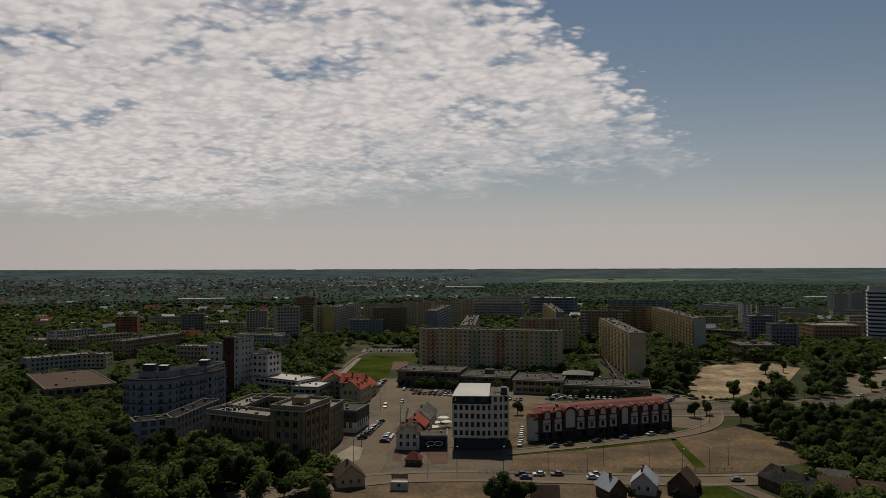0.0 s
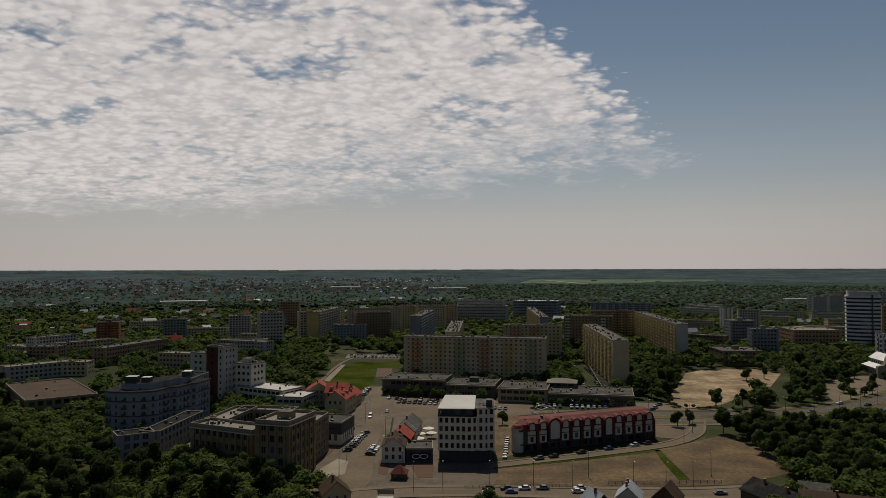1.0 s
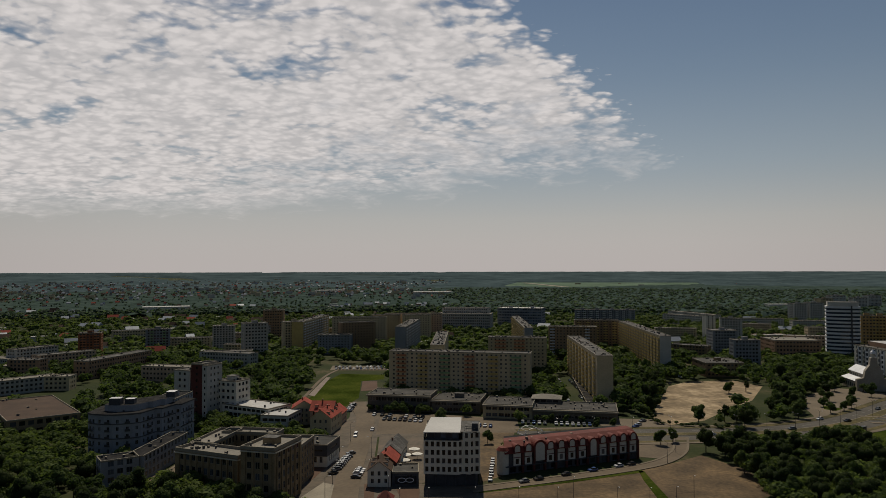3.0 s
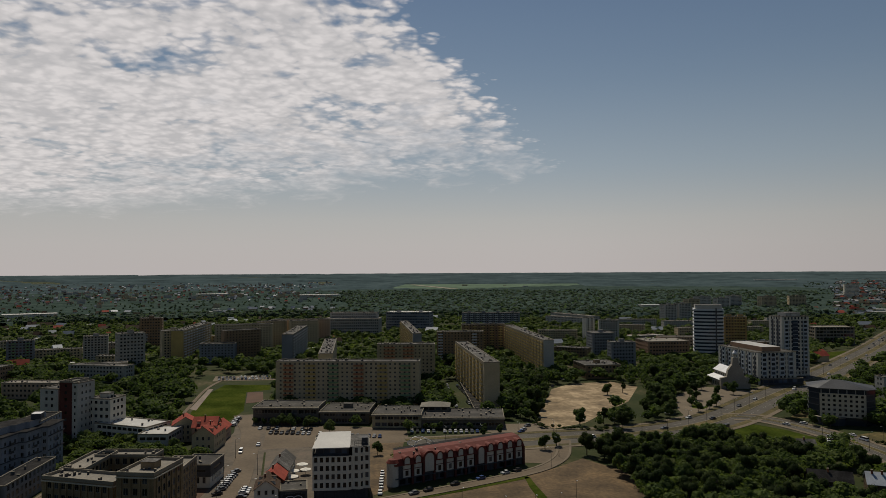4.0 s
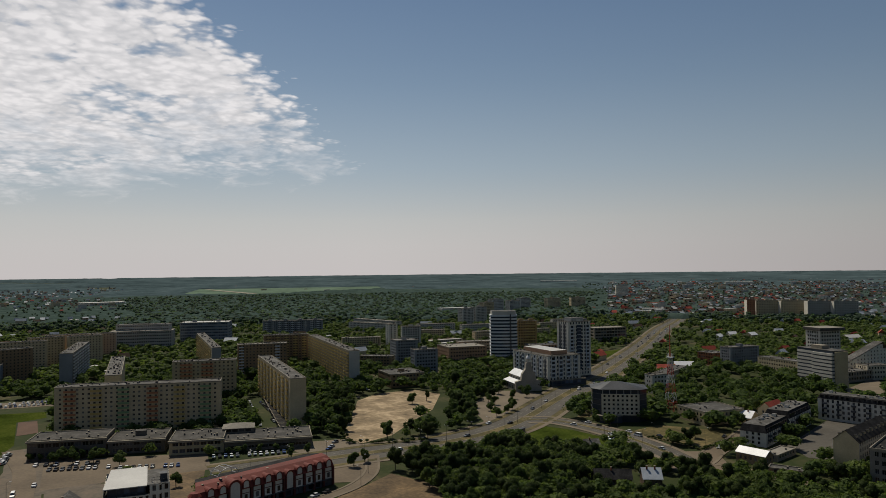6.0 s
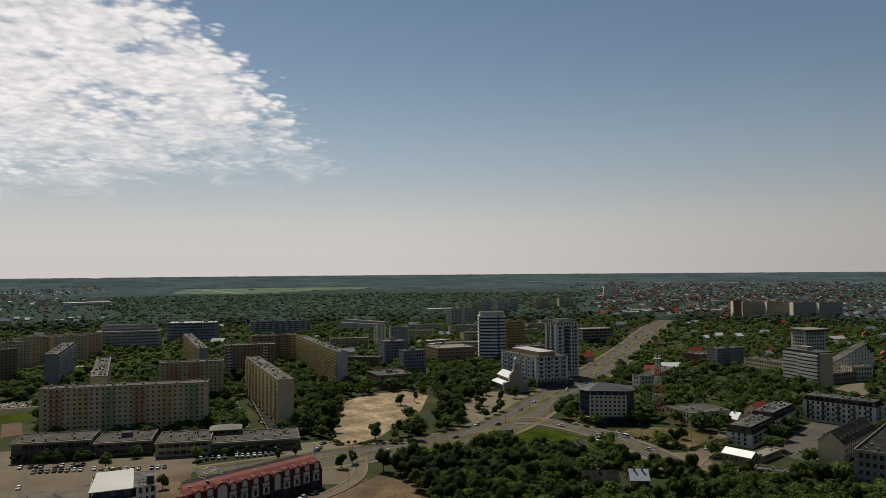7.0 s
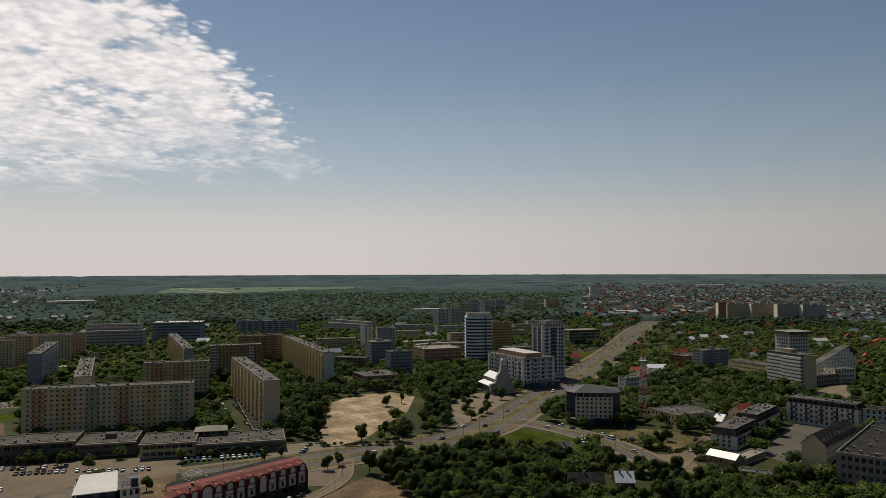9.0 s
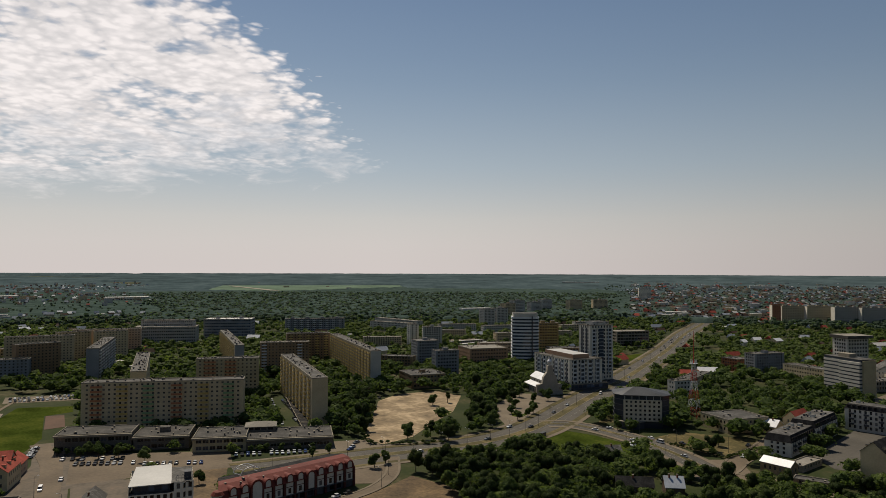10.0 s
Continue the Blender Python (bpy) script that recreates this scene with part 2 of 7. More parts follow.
GLASS_BLUE = glass_mat("glass_blue", (0.035, 0.05, 0.075), 0.06, 0.5)
BALC_Y = mat("balcony_yellow", (0.47, 0.345, 0.125), var=0.14)
BALC_G = mat("balcony_green", (0.215, 0.315, 0.165), var=0.14)
BALC_O = mat("balcony_orange", (0.37, 0.165, 0.085), var=0.14)
BALC_W = mat("balcony_white", (0.55, 0.55, 0.53), var=0.12)
ASPHALT = mat("asphalt", (0.078, 0.070, 0.058), var=0.25, scale=0.05, fine=0.6)
PAVING = mat("paving", (0.140, 0.112, 0.078), var=0.22, scale=0.06, fine=0.9)
PAVING_RED = mat("paving_red", (0.087, 0.049, 0.031), var=0.2, scale=0.08, fine=0.9)
SAND = mat("sand", (0.218, 0.160, 0.092), var=0.5, scale=0.06, fine=0.28, tint=(0.52, 0.40, 0.25))
EARTH = mat("bare_earth", (0.092, 0.062, 0.032), var=0.5, scale=0.07, fine=0.6, tint=(0.205, 0.135, 0.066))
LAWN = mat("lawn", (0.038, 0.053, 0.009), var=0.45, scale=0.05, fine=0.6, tint=(0.085, 0.090, 0.018), rough=1.0, spec=0.0)
DRY_GRASS = mat("dry_grass", (0.068, 0.056, 0.018), var=0.4, scale=0.06, fine=0.5, tint=(0.20, 0.145, 0.06))
SETTS = mat("street_setts", (0.105, 0.086, 0.064), var=0.38, scale=0.09, fine=0.5, tint=(0.155, 0.112, 0.082))
TRACK = mat("running_track", (0.20, 0.16, 0.13), var=0.2)
STREET_DUST = mat("dusty_street", (0.120, 0.092, 0.062), var=0.22, scale=0.05, fine=0.6)
MARKING = mat("road_marking", (0.28, 0.27, 0.25), var=0.15)
LEAF = leaf_mat("leaves", (0.050, 0.077, 0.022), (0.120, 0.148, 0.046))
LEAF2 = leaf_mat("leaves_dark", (0.024, 0.038, 0.011), (0.052, 0.068, 0.020))
# far crowns: haze is put into the colour as a paler, bluer green
LEAF_FAR = leaf_mat("leaves_far_haze", (0.056, 0.083, 0.056), (0.096, 0.128, 0.082))
# bluish cast holds haze, dark speckle the shade between crowns, both in the colour
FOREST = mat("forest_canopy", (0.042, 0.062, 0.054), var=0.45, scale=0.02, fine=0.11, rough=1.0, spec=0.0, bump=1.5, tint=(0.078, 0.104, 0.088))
# same forest further out, with more blue haze painted into its colour
FOREST_HAZE = mat("forest_canopy_haze", (0.054, 0.077, 0.083), var=0.4, scale=0.006, fine=0.03, rough=1.0, spec=0.0, bump=1.0, tint=(0.094, 0.124, 0.130))
OCHRE = mat("render_ochre", (0.36, 0.235, 0.095), var=0.16)
MEADOW = mat("far_meadow", (0.105, 0.145, 0.105), rough=1.0, spec=0.0, var=0.25, scale=0.01, fine=0.05)
BARK = mat("bark", (0.085, 0.065, 0.05), var=0.3, scale=1.0, fine=6)


def ground_mat():
    m = bpy.data.materials.new("ground_cover")
    m.use_nodes = True
    t = m.node_tree
    b = t.nodes["Principled BSDF"]
    geo = t.nodes.new("ShaderNodeNewGeometry")

    def n(s, d):
        q = t.nodes.new("ShaderNodeTexNoise")
        q.inputs["Scale"].default_value, q.inputs["Detail"].default_value = s, d
        t.links.new(geo.outputs["Position"], q.inputs["Vector"])
        return q.outputs[0]
    a, c, f = n(0.004, 5), n(0.02, 5), n(0.25, 4)
    s = maths(t, "ADD", maths(t, "MULTIPLY", c, 0.7), maths(t, "MULTIPLY", f, 0.3))
    green = ramp(t, s, ((0.3, (0.014, 0.021, 0.007)), (0.48, (0.026, 0.034, 0.010)), (0.58, (0.045, 0.045, 0.018)), (0.67, (0.115, 0.088, 0.052))))
    t.links.new(mixc(t, maths(t, "MULTIPLY", a, 0.35), green, (0.036, 0.048, 0.014)), b.inputs["Base Color"])
    b.inputs["Roughness"].default_value, b.inputs["Specular IOR Level"].default_value = 0.95, 0.1
    return m


GROUND = ground_mat()

# ---- mesh helpers ----


class Shape:
    """Collects faces in lists and turns them into one mesh."""

    def __init__(self, *mats):
        self.v, self.f, self.m, self.mats = [], [], [], list(mats)

    def face(self, pts, mi=0):
        n = len(self.v)
        self.v.extend(pts)
        self.f.append(tuple(range(n, n + len(pts))))
        self.m.append(mi)

    def box(self, x0, y0, z0, x1, y1, z1, mi=0, top=None):
        n = len(self.v)
        self.v += [(x0, y0, z0), (x1, y0, z0), (x1, y1, z0), (x0, y1, z0), (x0, y0, z1), (x1, y0, z1), (x1, y1, z1), (x0, y1, z1)]
        self.f += [(n + 3, n + 2, n + 1, n), (n + 4, n + 5, n + 6, n + 7), (n, n + 1, n + 5, n + 4), (n + 1, n + 2, n + 6, n + 5), (n + 2, n + 3, n + 7, n + 6), (n + 3, n, n + 4, n + 7)]
        self.m += [mi, mi if top is None else top, mi, mi, mi, mi]

    def prism(self, ring, z0, z1, mi=0, top=None):
        """An upright prism over a counter-clockwise ring of (x, y)."""
        n, k = len(self.v), len(ring)
        self.v += [(x, y, z0) for x, y in ring] + [(x, y, z1) for x, y in ring]
        for i in range(k):
            j = (i + 1) % k
            self.f.append((n + i, n + j, n + k + j, n + k + i))
            self.m.append(mi)
        self.f.append(tuple(n + k + i for i in range(k)))
        self.m.append(mi if top is None else top)
        self.f.append(tuple(n + k - 1 - i for i in range(k)))
        self.m.append(mi)

    def tube(self, p, q, r0, r1, n=8, mi=0):
        p, q = Vector(p), Vector(q)
        d = (q - p).normalized()
        a = d.orthogonal().normalized()
        b = d.cross(a)
        k = len(self.v)
        for c, r in ((p, r0), (q, r1)):
            self.v += [tuple(c + r * (math.cos(2 * math.pi * i / n) * a + math.sin(2 * math.pi * i / n) * b)) for i in range(n)]
        for i in range(n):
            j = (i + 1) % n
            self.f.append((k + i, k + j, k + n + j, k + n + i))
            self.m.append(mi)
        self.f.append(tuple(k + n + i for i in range(n)))
        self.m.append(mi)
        self.f.append(tuple(k + n - 1 - i for i in range(n)))
        self.m.append(mi)

    def mesh(self, name, smooth=False):
        me = bpy.data.meshes.new(name)
        me.from_pydata([tuple(p) for p in self.v], [], self.f)
        for q in self.mats:
            me.materials.append(q)
        me.polygons.foreach_set("material_index", self.m)
        if smooth:
            me.polygons.foreach_set("use_smooth", [True] * len(self.f))
        me.update()
        return me


def part(name, shape, parent, label="", kind="", at=None, smooth=False):
    """One mesh object under a thing or a part."""
    me = shape if isinstance(shape, bpy.types.Mesh) else shape.mesh(name, smooth)
    ob = new(name, me)
    ob.parent = parent
    if at is not None:
        ob.matrix_basis = at
    return tagged(ob, label, kind=kind)


def thing(name, x, y, yaw, label, category, group="", kind="", z=0.0):
    ob = new(name)
    ob.matrix_world = pose(x, y, z, 0, 0, yaw)
    ob.empty_display_size = 1.0
    return tagged(ob, label, category, group, kind)


def single(name, shape, label, category, kind="", smooth=False):
    return tagged(new(name, shape.mesh(name, smooth)), label, category, kind=kind)


WINDOW_MESH = {}
FOOT = []      # plots of the houses, kept free of trees


def window_mesh(w, h, glass, split=True):
    key = (round(w, 2), round(h, 2), glass.name)
    if key not in WINDOW_MESH:
        s = Shape(FRAME_WHITE if split else DARK_METAL, glass)
        f = 0.06
        s.box(0, 0, 0, w, 0.08, f)
        s.box(0, 0, h - f, w, 0.08, h)
        s.box(0, 0, f, f, 0.08, h - f)
        s.box(w - f, 0, f, w, 0.08, h - f)
        if split:
            s.box(w / 2 - f / 2, 0.0, f, w / 2 + f / 2, 0.07, h - f)
        s.face([(f, 0.05, f), (w - f, 0.05, f), (w - f, 0.05, h - f), (f, 0.05, h - f)], 1)
        WINDOW_MESH[key] = s.mesh("window")
    return WINDOW_MESH[key]


class Facade:
    """One side of a building: its corner, its run, its outward normal."""

    def __init__(self, o, u, n, length):
        self.o, self.u, self.n, self.length = o, u, n, length

    def at(self, x, z, out=0.0):
        return (self.o[0] + self.u[0] * x + self.n[0] * out, self.o[1] + self.u[1] * x + self.n[1] * out, z)


def sides(w, d):
    return {"f": Facade((0, 0), (1, 0), (0, -1), w), "r": Facade((w, 0), (0, 1), (1, 0), d),
            "b": Facade((w, d), (-1, 0), (0, 1), w), "l": Facade((0, d), (0, -1), (-1, 0), d)}


def wall_with_openings(s, fac, z0, z1, cols, rows, depth, panes, pane_depth=None, single_windows=None, split=True, glass=None):
    """Wall strips between real openings, with reveals; panes set back in them."""
    def rect(x0, x1, a, b):
        if x1 - x0 > 0.01 and b - a > 0.01:
            s.face([fac.at(x0, a), fac.at(x1, a), fac.at(x1, b), fac.at(x0, b)])
    x = 0.0
    for c0, c1 in cols:
        rect(x, c0, z0, z1)
        z = z0
        for r0, r1 in rows:
            rect(c0, c1, z, r0)
            z = r1
            g = -depth
            s.face([fac.at(c0, r0), fac.at(c1, r0), fac.at(c1, r0, g), fac.at(c0, r0, g)])
            s.face([fac.at(c0, r1, g), fac.at(c1, r1, g), fac.at(c1, r1), fac.at(c0, r1)])
            s.face([fac.at(c0, r0), fac.at(c0, r0, g), fac.at(c0, r1, g), fac.at(c0, r1)])
            s.face([fac.at(c1, r0, g), fac.at(c1, r0), fac.at(c1, r1), fac.at(c1, r1, g)])
            if single_windows is not None:
                single_windows.append((fac, c0, r0, c1 - c0, r1 - r0, depth))
            else:
                panes.face([fac.at(c0, r0, g), fac.at(c1, r0, g), fac.at(c1, r1, g), fac.at(c0, r1, g)])
        rect(c0, c1, z, z1)
        x = c1
    rect(x, fac.length, z0, z1)


def openings(length, bay, ww, margin=0.6, skip=None):
    k = max(1, int((length - 2 * margin + 0.01) / bay))
    start = (length - k * bay) / 2
    return [(start + i * bay + (bay - ww) / 2, start + i * bay + (bay + ww) / 2) for i in range(k) if not (skip and skip(i, k))]


def roof_clutter(root, w, d, h, amount, rng, housing=True):
    vents = Shape(DARK, CONCRETE)
    for _ in range(amount):
        x, y = rng.uniform(1.2, max(1.3, w - 2)), rng.uniform(1.2, max(1.3, d - 2))
        a = rng.uniform(0.4, 0.9)
        b, c = rng.uniform(0.4, 1.4), rng.uniform(0.5, 1.3)
        vents.box(x, y, h, x + a, y + b, h + c, 0)
        vents.box(x - 0.08, y - 0.08, h + c, x + a + 0.08, y + b + 0.08, h + c + 0.1, 1)
    if amount:
        part("vent_cluster", vents, root, "small concrete ventilation stacks", kind="stuff")


def building(name, label, category, x, y, yaw, w, d, h, floors, bay=3.0, ww=1.5, wh=1.5, wall=PANEL, glass=GLASS,
             roof="flat", roof_mat=TAR, near=False, base=0.6, sill=0.9, skip=None, side=True, vents=0, housings=0, balconies=None,
             gable_wall=None, rise=3.0, ridge="x", group="", depth=0.18, split=True, parapet=0.5, plinth=None, chimneys=0, dormers=0, side_cols=None, single_balconies=False):
    """A house or block: walls with real openings, windows, a roof. Local x runs along the front, y into the plot."""
    rng = random.Random(name + str(round(x)))
    root = thing(name, x, y, yaw, label, category, group)
    FOOT.append((x, y, radians(yaw), w, d))
    s, panes, many = Shape(wall, plinth or CONCRETE), Shape(glass), [] if near else None
    sh = (h - base) / floors
    rows = [(base + i * sh + sill * sh / 3.0, min(base + i * sh + sill * sh / 3.0 + wh, base + (i + 1) * sh - 0.12)) for i in range(floors)]
    blanks = []
    for key, fac in sides(w, d).items():
        if key in "lr" and side is False:
            blank = Shape(gable_wall or wall)
            blank.face([fac.at(0, 0), fac.at(fac.length, 0), fac.at(fac.length, h), fac.at(0, h)])
            blanks.append(blank)
            continue
        cols = openings(fac.length, bay, ww, 0.6 if key in "fb" else 1.0, skip if key in "fb" else side_cols)
        wall_with_openings(s, fac, 0, h, cols, rows, depth, panes, single_windows=many if key != "b" else None, glass=glass)
    body = part("wall", s, root)
    for blank in blanks:
        part("gable_wall", blank, root, "plain windowless gable wall")
    if panes.f:
        part("glazing", panes, root, "rows of dark window panes", kind="stuff")
    if many:
        for fac, c0, r0, a, b, dep in many:
            ang = math.degrees(math.atan2(fac.u[1], fac.u[0]))
            p = fac.at(c0, r0, -dep + 0.08)
            part("window", window_mesh(a, b, glass, split), root, at=pose(p[0], p[1], p[2], 0, 0, ang))
    if roof == "flat":
        r = Shape(roof_mat, CONCRETE)
        r.box(0.02, 0.02, h - 0.25, w - 0.02, d - 0.02, h + 0.02, 0)
        t = 0.3
        e = 0.06
        for q in ((-e, -e, w + e, t), (-e, d - t, w + e, d + e), (-e, t, t, d - t), (w - t, t, w + e, d - t)):
            r.box(q[0], q[1], h - 0.1, q[2], q[3], h + parapet, 1)
        part("roof", r, root, "flat roof with a low parapet")
        for i in range(housings):
            b = Shape(wall, TAR)
            cx = w * (i + 0.5) / housings
            hw, hd = min(2.6, w * 0.2), min(2.2, d * 0.22)
            b.box(cx - hw, d / 2 - hd, h, cx + hw, d / 2 + hd, h + 2.4, 0)
            b.box(cx - hw - 0.2, d / 2 - hd - 0.2, h + 2.4, cx + hw + 0.2, d / 2 + hd + 0.2, h + 2.6, 1)
            part("lift_housing", b, root)
        roof_clutter(root, w, d, h, vents, rng)
    elif roof in ("gable", "hip"):
        r = Shape(roof_mat)
        o, th = 0.45, 0.18
        ln, br = (w, d) if ridge == "x" else (d, w)

        def loc(a, b, z):
            return (a, b, z) if ridge == "x" else (b, a, z)
        inset = br * 0.42 if roof == "hip" else -o
        drop = o * rise / (br / 2)
        for lift in (0, th):
            e0, e1 = (-o, ln + o)
            ra, rb = (inset, ln - inset)
            A, B, C, D = loc(e0, -o, h - drop + lift), loc(e1, -o, h - drop + lift), loc(e1, br + o, h - drop + lift), loc(e0, br + o, h - drop + lift)
            R1, R2 = loc(ra, br / 2, h + rise + lift), loc(rb, br / 2, h + rise + lift)
            r.face([A, B, R2, R1])
            r.face([C, D, R1, R2])
            if roof == "hip":
                r.face([D, A, R1])
                r.face([B, C, R2])
        low = [loc(-o, -o, h - drop), loc(ln + o, -o, h - drop), loc(ln + o, br + o, h - drop), loc(-o, br + o, h - drop)]
        for i in range(4):
            a, b = low[i], low[(i + 1) % 4]
            if roof == "hip" or i in (0, 2):
                r.face([a, b, (b[0], b[1], b[2] + th), (a[0], a[1], a[2] + th)])
        if roof == "gable":
            for e in (0, ln):
                g = Shape(gable_wall or wall)
                g.face([loc(e, 0, h), loc(e, br, h), loc(e, br / 2, h + rise)])
                k = -o if e == 0 else ln + o
                for (ya, za, yb, zb) in ((-o, h - drop, br / 2, h + rise), (br / 2, h + rise, br + o, h - drop)):
                    r.face([loc(k, ya, za), loc(k, yb, zb), loc(k, yb, zb + th), loc(k, ya, za + th)])
                part("gable", g, root)
        part("roof", r, root, "pitched roof with overhanging eaves")
        for i in range(chimneys):
            c = Shape(BRICK_RED, CONCRETE)
            a = ln * (i + 0.6) / (chimneys + 0.3)
            px, py, _ = loc(a, br * 0.42, 0)
            c.box(px - 0.35, py - 0.3, h + rise * 0.4, px + 0.35, py + 0.3, h + rise + 1.0, 0)
            c.box(px - 0.42, py - 0.37, h + rise + 1.0, px + 0.42, py + 0.37, h + rise + 1.12, 1)
            part("chimney", c, root)
        for i in range(dormers):
            a = ln * (i + 0.5) / dormers
            for sidey, sg in ((br * 0.14, 1), (br * 0.86, -1)):
                c = Shape(gable_wall or wall, glass, roof_mat)
                z = h + rise * 0.2
                ya, yb = sorted((sidey, sidey + sg * br * 0.22))
                pa, pb = loc(a - 0.8, ya, 0), loc(a + 0.8, yb, 0)
                x0, x1 = sorted((pa[0], pb[0]))
                y0, y1 = sorted((pa[1], pb[1]))
                c.box(x0, y0, z, x1, y1, z + 1.7, 0)
                c.box(x0 - 0.15, y0 - 0.15, z + 1.7, x1 + 0.15, y1 + 0.15, z + 1.85, 2)
                part("dormer", c, root)
    def balcony_into(b, x0, bw, z):
        b.box(x0, -1.15, z - 0.12, x0 + bw, 0.0, z + 0.02, 1)
        b.box(x0, -1.2, z - 0.1, x0 + bw, -1.1, z + 1.05, 0)
        b.box(x0, -1.1, z + 0.02, x0 + 0.1, 0, z + 1.05, 0)
        b.box(x0 + bw - 0.1, -1.1, z + 0.02, x0 + bw, 0, z + 1.05, 0)
    for colour, idx, bw in balconies or ():
        if single_balconies:
            b = Shape(colour, CONCRETE)
            balcony_into(b, 0, bw, 0)
            me = b.mesh("balcony")
            for c in idx:
                for i in range(1, floors):
                    part("balcony", me, root, at=pose(c - bw / 2, 0, base + i * sh))
        else:
            b = Shape(colour, CONCRETE)
            for c in idx:
                for i in range(1, floors):
                    balcony_into(b, c - bw / 2, bw, base + i * sh)
            part("balcony_stack", b, root, "stacked balconies with solid coloured parapets", kind="stuff")
    return root

# ---- ground ----


def terrain(r):
    """Flat town, then land that rises gently into wooded hills at the horizon."""
    return 0.0 if r < 1800 else 62.0 * ((r - 1800) / 3100) ** 1.7


def build_ground():
    s = Shape(GROUND)
    rings = [0, 60, 120, 250, 500, 900, 1400, 1800] + [1800 + 3100 * i / 18 for i in range(1, 19)]
    n = 128
    ids = []
    for r in rings:
        row = []
        for i in range(1 if r == 0 else n):
            a = 2 * math.pi * i / n
            z = terrain(r)
            if r > 2600:
                z += noise.noise((r * math.cos(a) / 900, r * math.sin(a) / 900, 3.0)) * 3.0 * min(1, (r - 2600) / 1500)
            row.append(len(s.v))
            s.v.append((r * math.cos(a), r * math.sin(a), z))
        ids.append(row)
    for k in range(len(rings) - 1):
        for i in range(n):
            j = (i + 1) % n
            if len(ids[k]) == 1:
                s.f.append((ids[0][0], ids[1][i], ids[1][j]))
            else:
                s.f.append((ids[k][i], ids[k + 1][i], ids[k + 1][j], ids[k][j]))
            s.m.append(0)
    single("ground", s, "green and earthy ground reaching wooded hills at the horizon", "ground", "structure", smooth=True)


build_ground()


def spline(pts, step=6.0):
    out = []
    p = [Vector(q) for q in pts]
    p = [2 * p[0] - p[1]] + p + [2 * p[-1] - p[-2]]
    for i in range(1, len(p) - 2):
        k = max(2, int((p[i + 1] - p[i]).length / step))
        for j in range(k):
            t = j / k
            out.append(0.5 * ((2 * p[i]) + (p[i + 1] - p[i - 1]) * t + (2 * p[i - 1] - 5 * p[i] + 4 * p[i + 1] - p[i + 2]) * t * t
                              + (-p[i - 1] + 3 * p[i] - 3 * p[i + 1] + p[i + 2]) * t ** 3))
    out.append(p[-2])
    return out


def ribbon_into(s, line, offset, width, z, mi=0, thick=0.3):
    """A strip with kerb faces along a line, offset to its left."""
    L, R = [], []
    for i, q in enumerate(line):
        d = (line[min(i + 1, len(line) - 1)] - line[max(i - 1, 0)]).normalized()
        n = Vector((-d.y, d.x))
        a, b = q + n * (offset + width / 2), q + n * (offset - width / 2)
        L.append((a.x, a.y))
        R.append((b.x, b.y))
    for i in range(len(line) - 1):
        A, B, C, D = R[i], R[i + 1], L[i + 1], L[i]
        s.face([(*A, z), (*B, z), (*C, z), (*D, z)], mi)
        s.face([(*A, z - thick), (*B, z - thick), (*B, z), (*A, z)], mi)
        s.face([(*C, z - thick), (*D, z - thick), (*D, z), (*C, z)], mi)


LAYER = [0]     # every sheet of ground lies a little over the one before


def area(name, pts, z, material, label, category="ground"):
    if sum(a[0] * b[1] - b[0] * a[1] for a, b in zip(pts, pts[1:] + pts[:1])) < 0:
        pts = pts[::-1]
    s = Shape(material)
    LAYER[0] += 1
    s.prism(pts, -0.3, z if z > 0.08 else 0.02 + 0.004 * LAYER[0])
    return single(name, s, label, category, "structure")


def road(name, pts, width, label, median=0.0, walks=3.0, z=0.10, material=ASPHALT, lines=True, verge=0.0):
    line = spline(pts)
    s = Shape(material)
    ribbon_into(s, line, 0, width, z)
    single(name, s, label, "road", "structure")
    if median:
        m = Shape(DRY_GRASS, CONCRETE)
        ribbon_into(m, line, 0, median, z + 0.14, 0)
        ribbon_into(m, line, median / 2 + 0.15, 0.3, z + 0.17, 1)
        ribbon_into(m, line, -median / 2 - 0.15, 0.3, z + 0.17, 1)
        single("median_strip", m, "grassy median strip edged with concrete kerbs", "median", "structure")
    if walks:
        p = Shape(PAVING)
        for sg in (1, -1):
            ribbon_into(p, line, sg * (width / 2 + verge + walks / 2), walks, z + 0.14)
        single("pavement", p, "pale paved walkway with raised kerb beside the road", "pavement", "structure")
    if verge:
        g = Shape(DRY_GRASS)
        for sg in (1, -1):
            ribbon_into(g, line, sg * (width / 2 + verge / 2), verge, z + 0.1)
        single("grass_verge", g, "narrow green verge between road and pavement", "verge", "structure")
    if not lines:
        return
    k = Shape(MARKING)
    lanes = [0.0] if not median else [sg * (median / 2 + (width - median) / 4) for sg in (1, -1)]
    for off in lanes:
        for i in range(0, len(line) - 1, 2):
            ribbon_into(k, line[i:i + 2], off, 0.14, z + 0.02, thick=0.01)
    single("lane_marking", k, "broken white lane lines painted on the asphalt", "road marking", "stuff")


BOULEVARD = [(62.9, 364), (100, 363.5), (140, 364), (174, 363), (208, 367), (240, 379), (272, 399), (322, 437), (390, 487), (440, 522), (550, 608), (665, 700), (855, 860), (1035, 1000), (1150, 1110)]
BRANCH = [(262, 391), (274, 386), (283, 366), (286, 335), (283.5, 305), (278.5, 283), (273, 266)]
FRONT = [(-60.0, 226.0), (-31.0, 240.0), (-9.0, 247.0), (20.0, 247.4), (53.3, 243.7), (93.5, 240.3), (124.4, 242.8)]
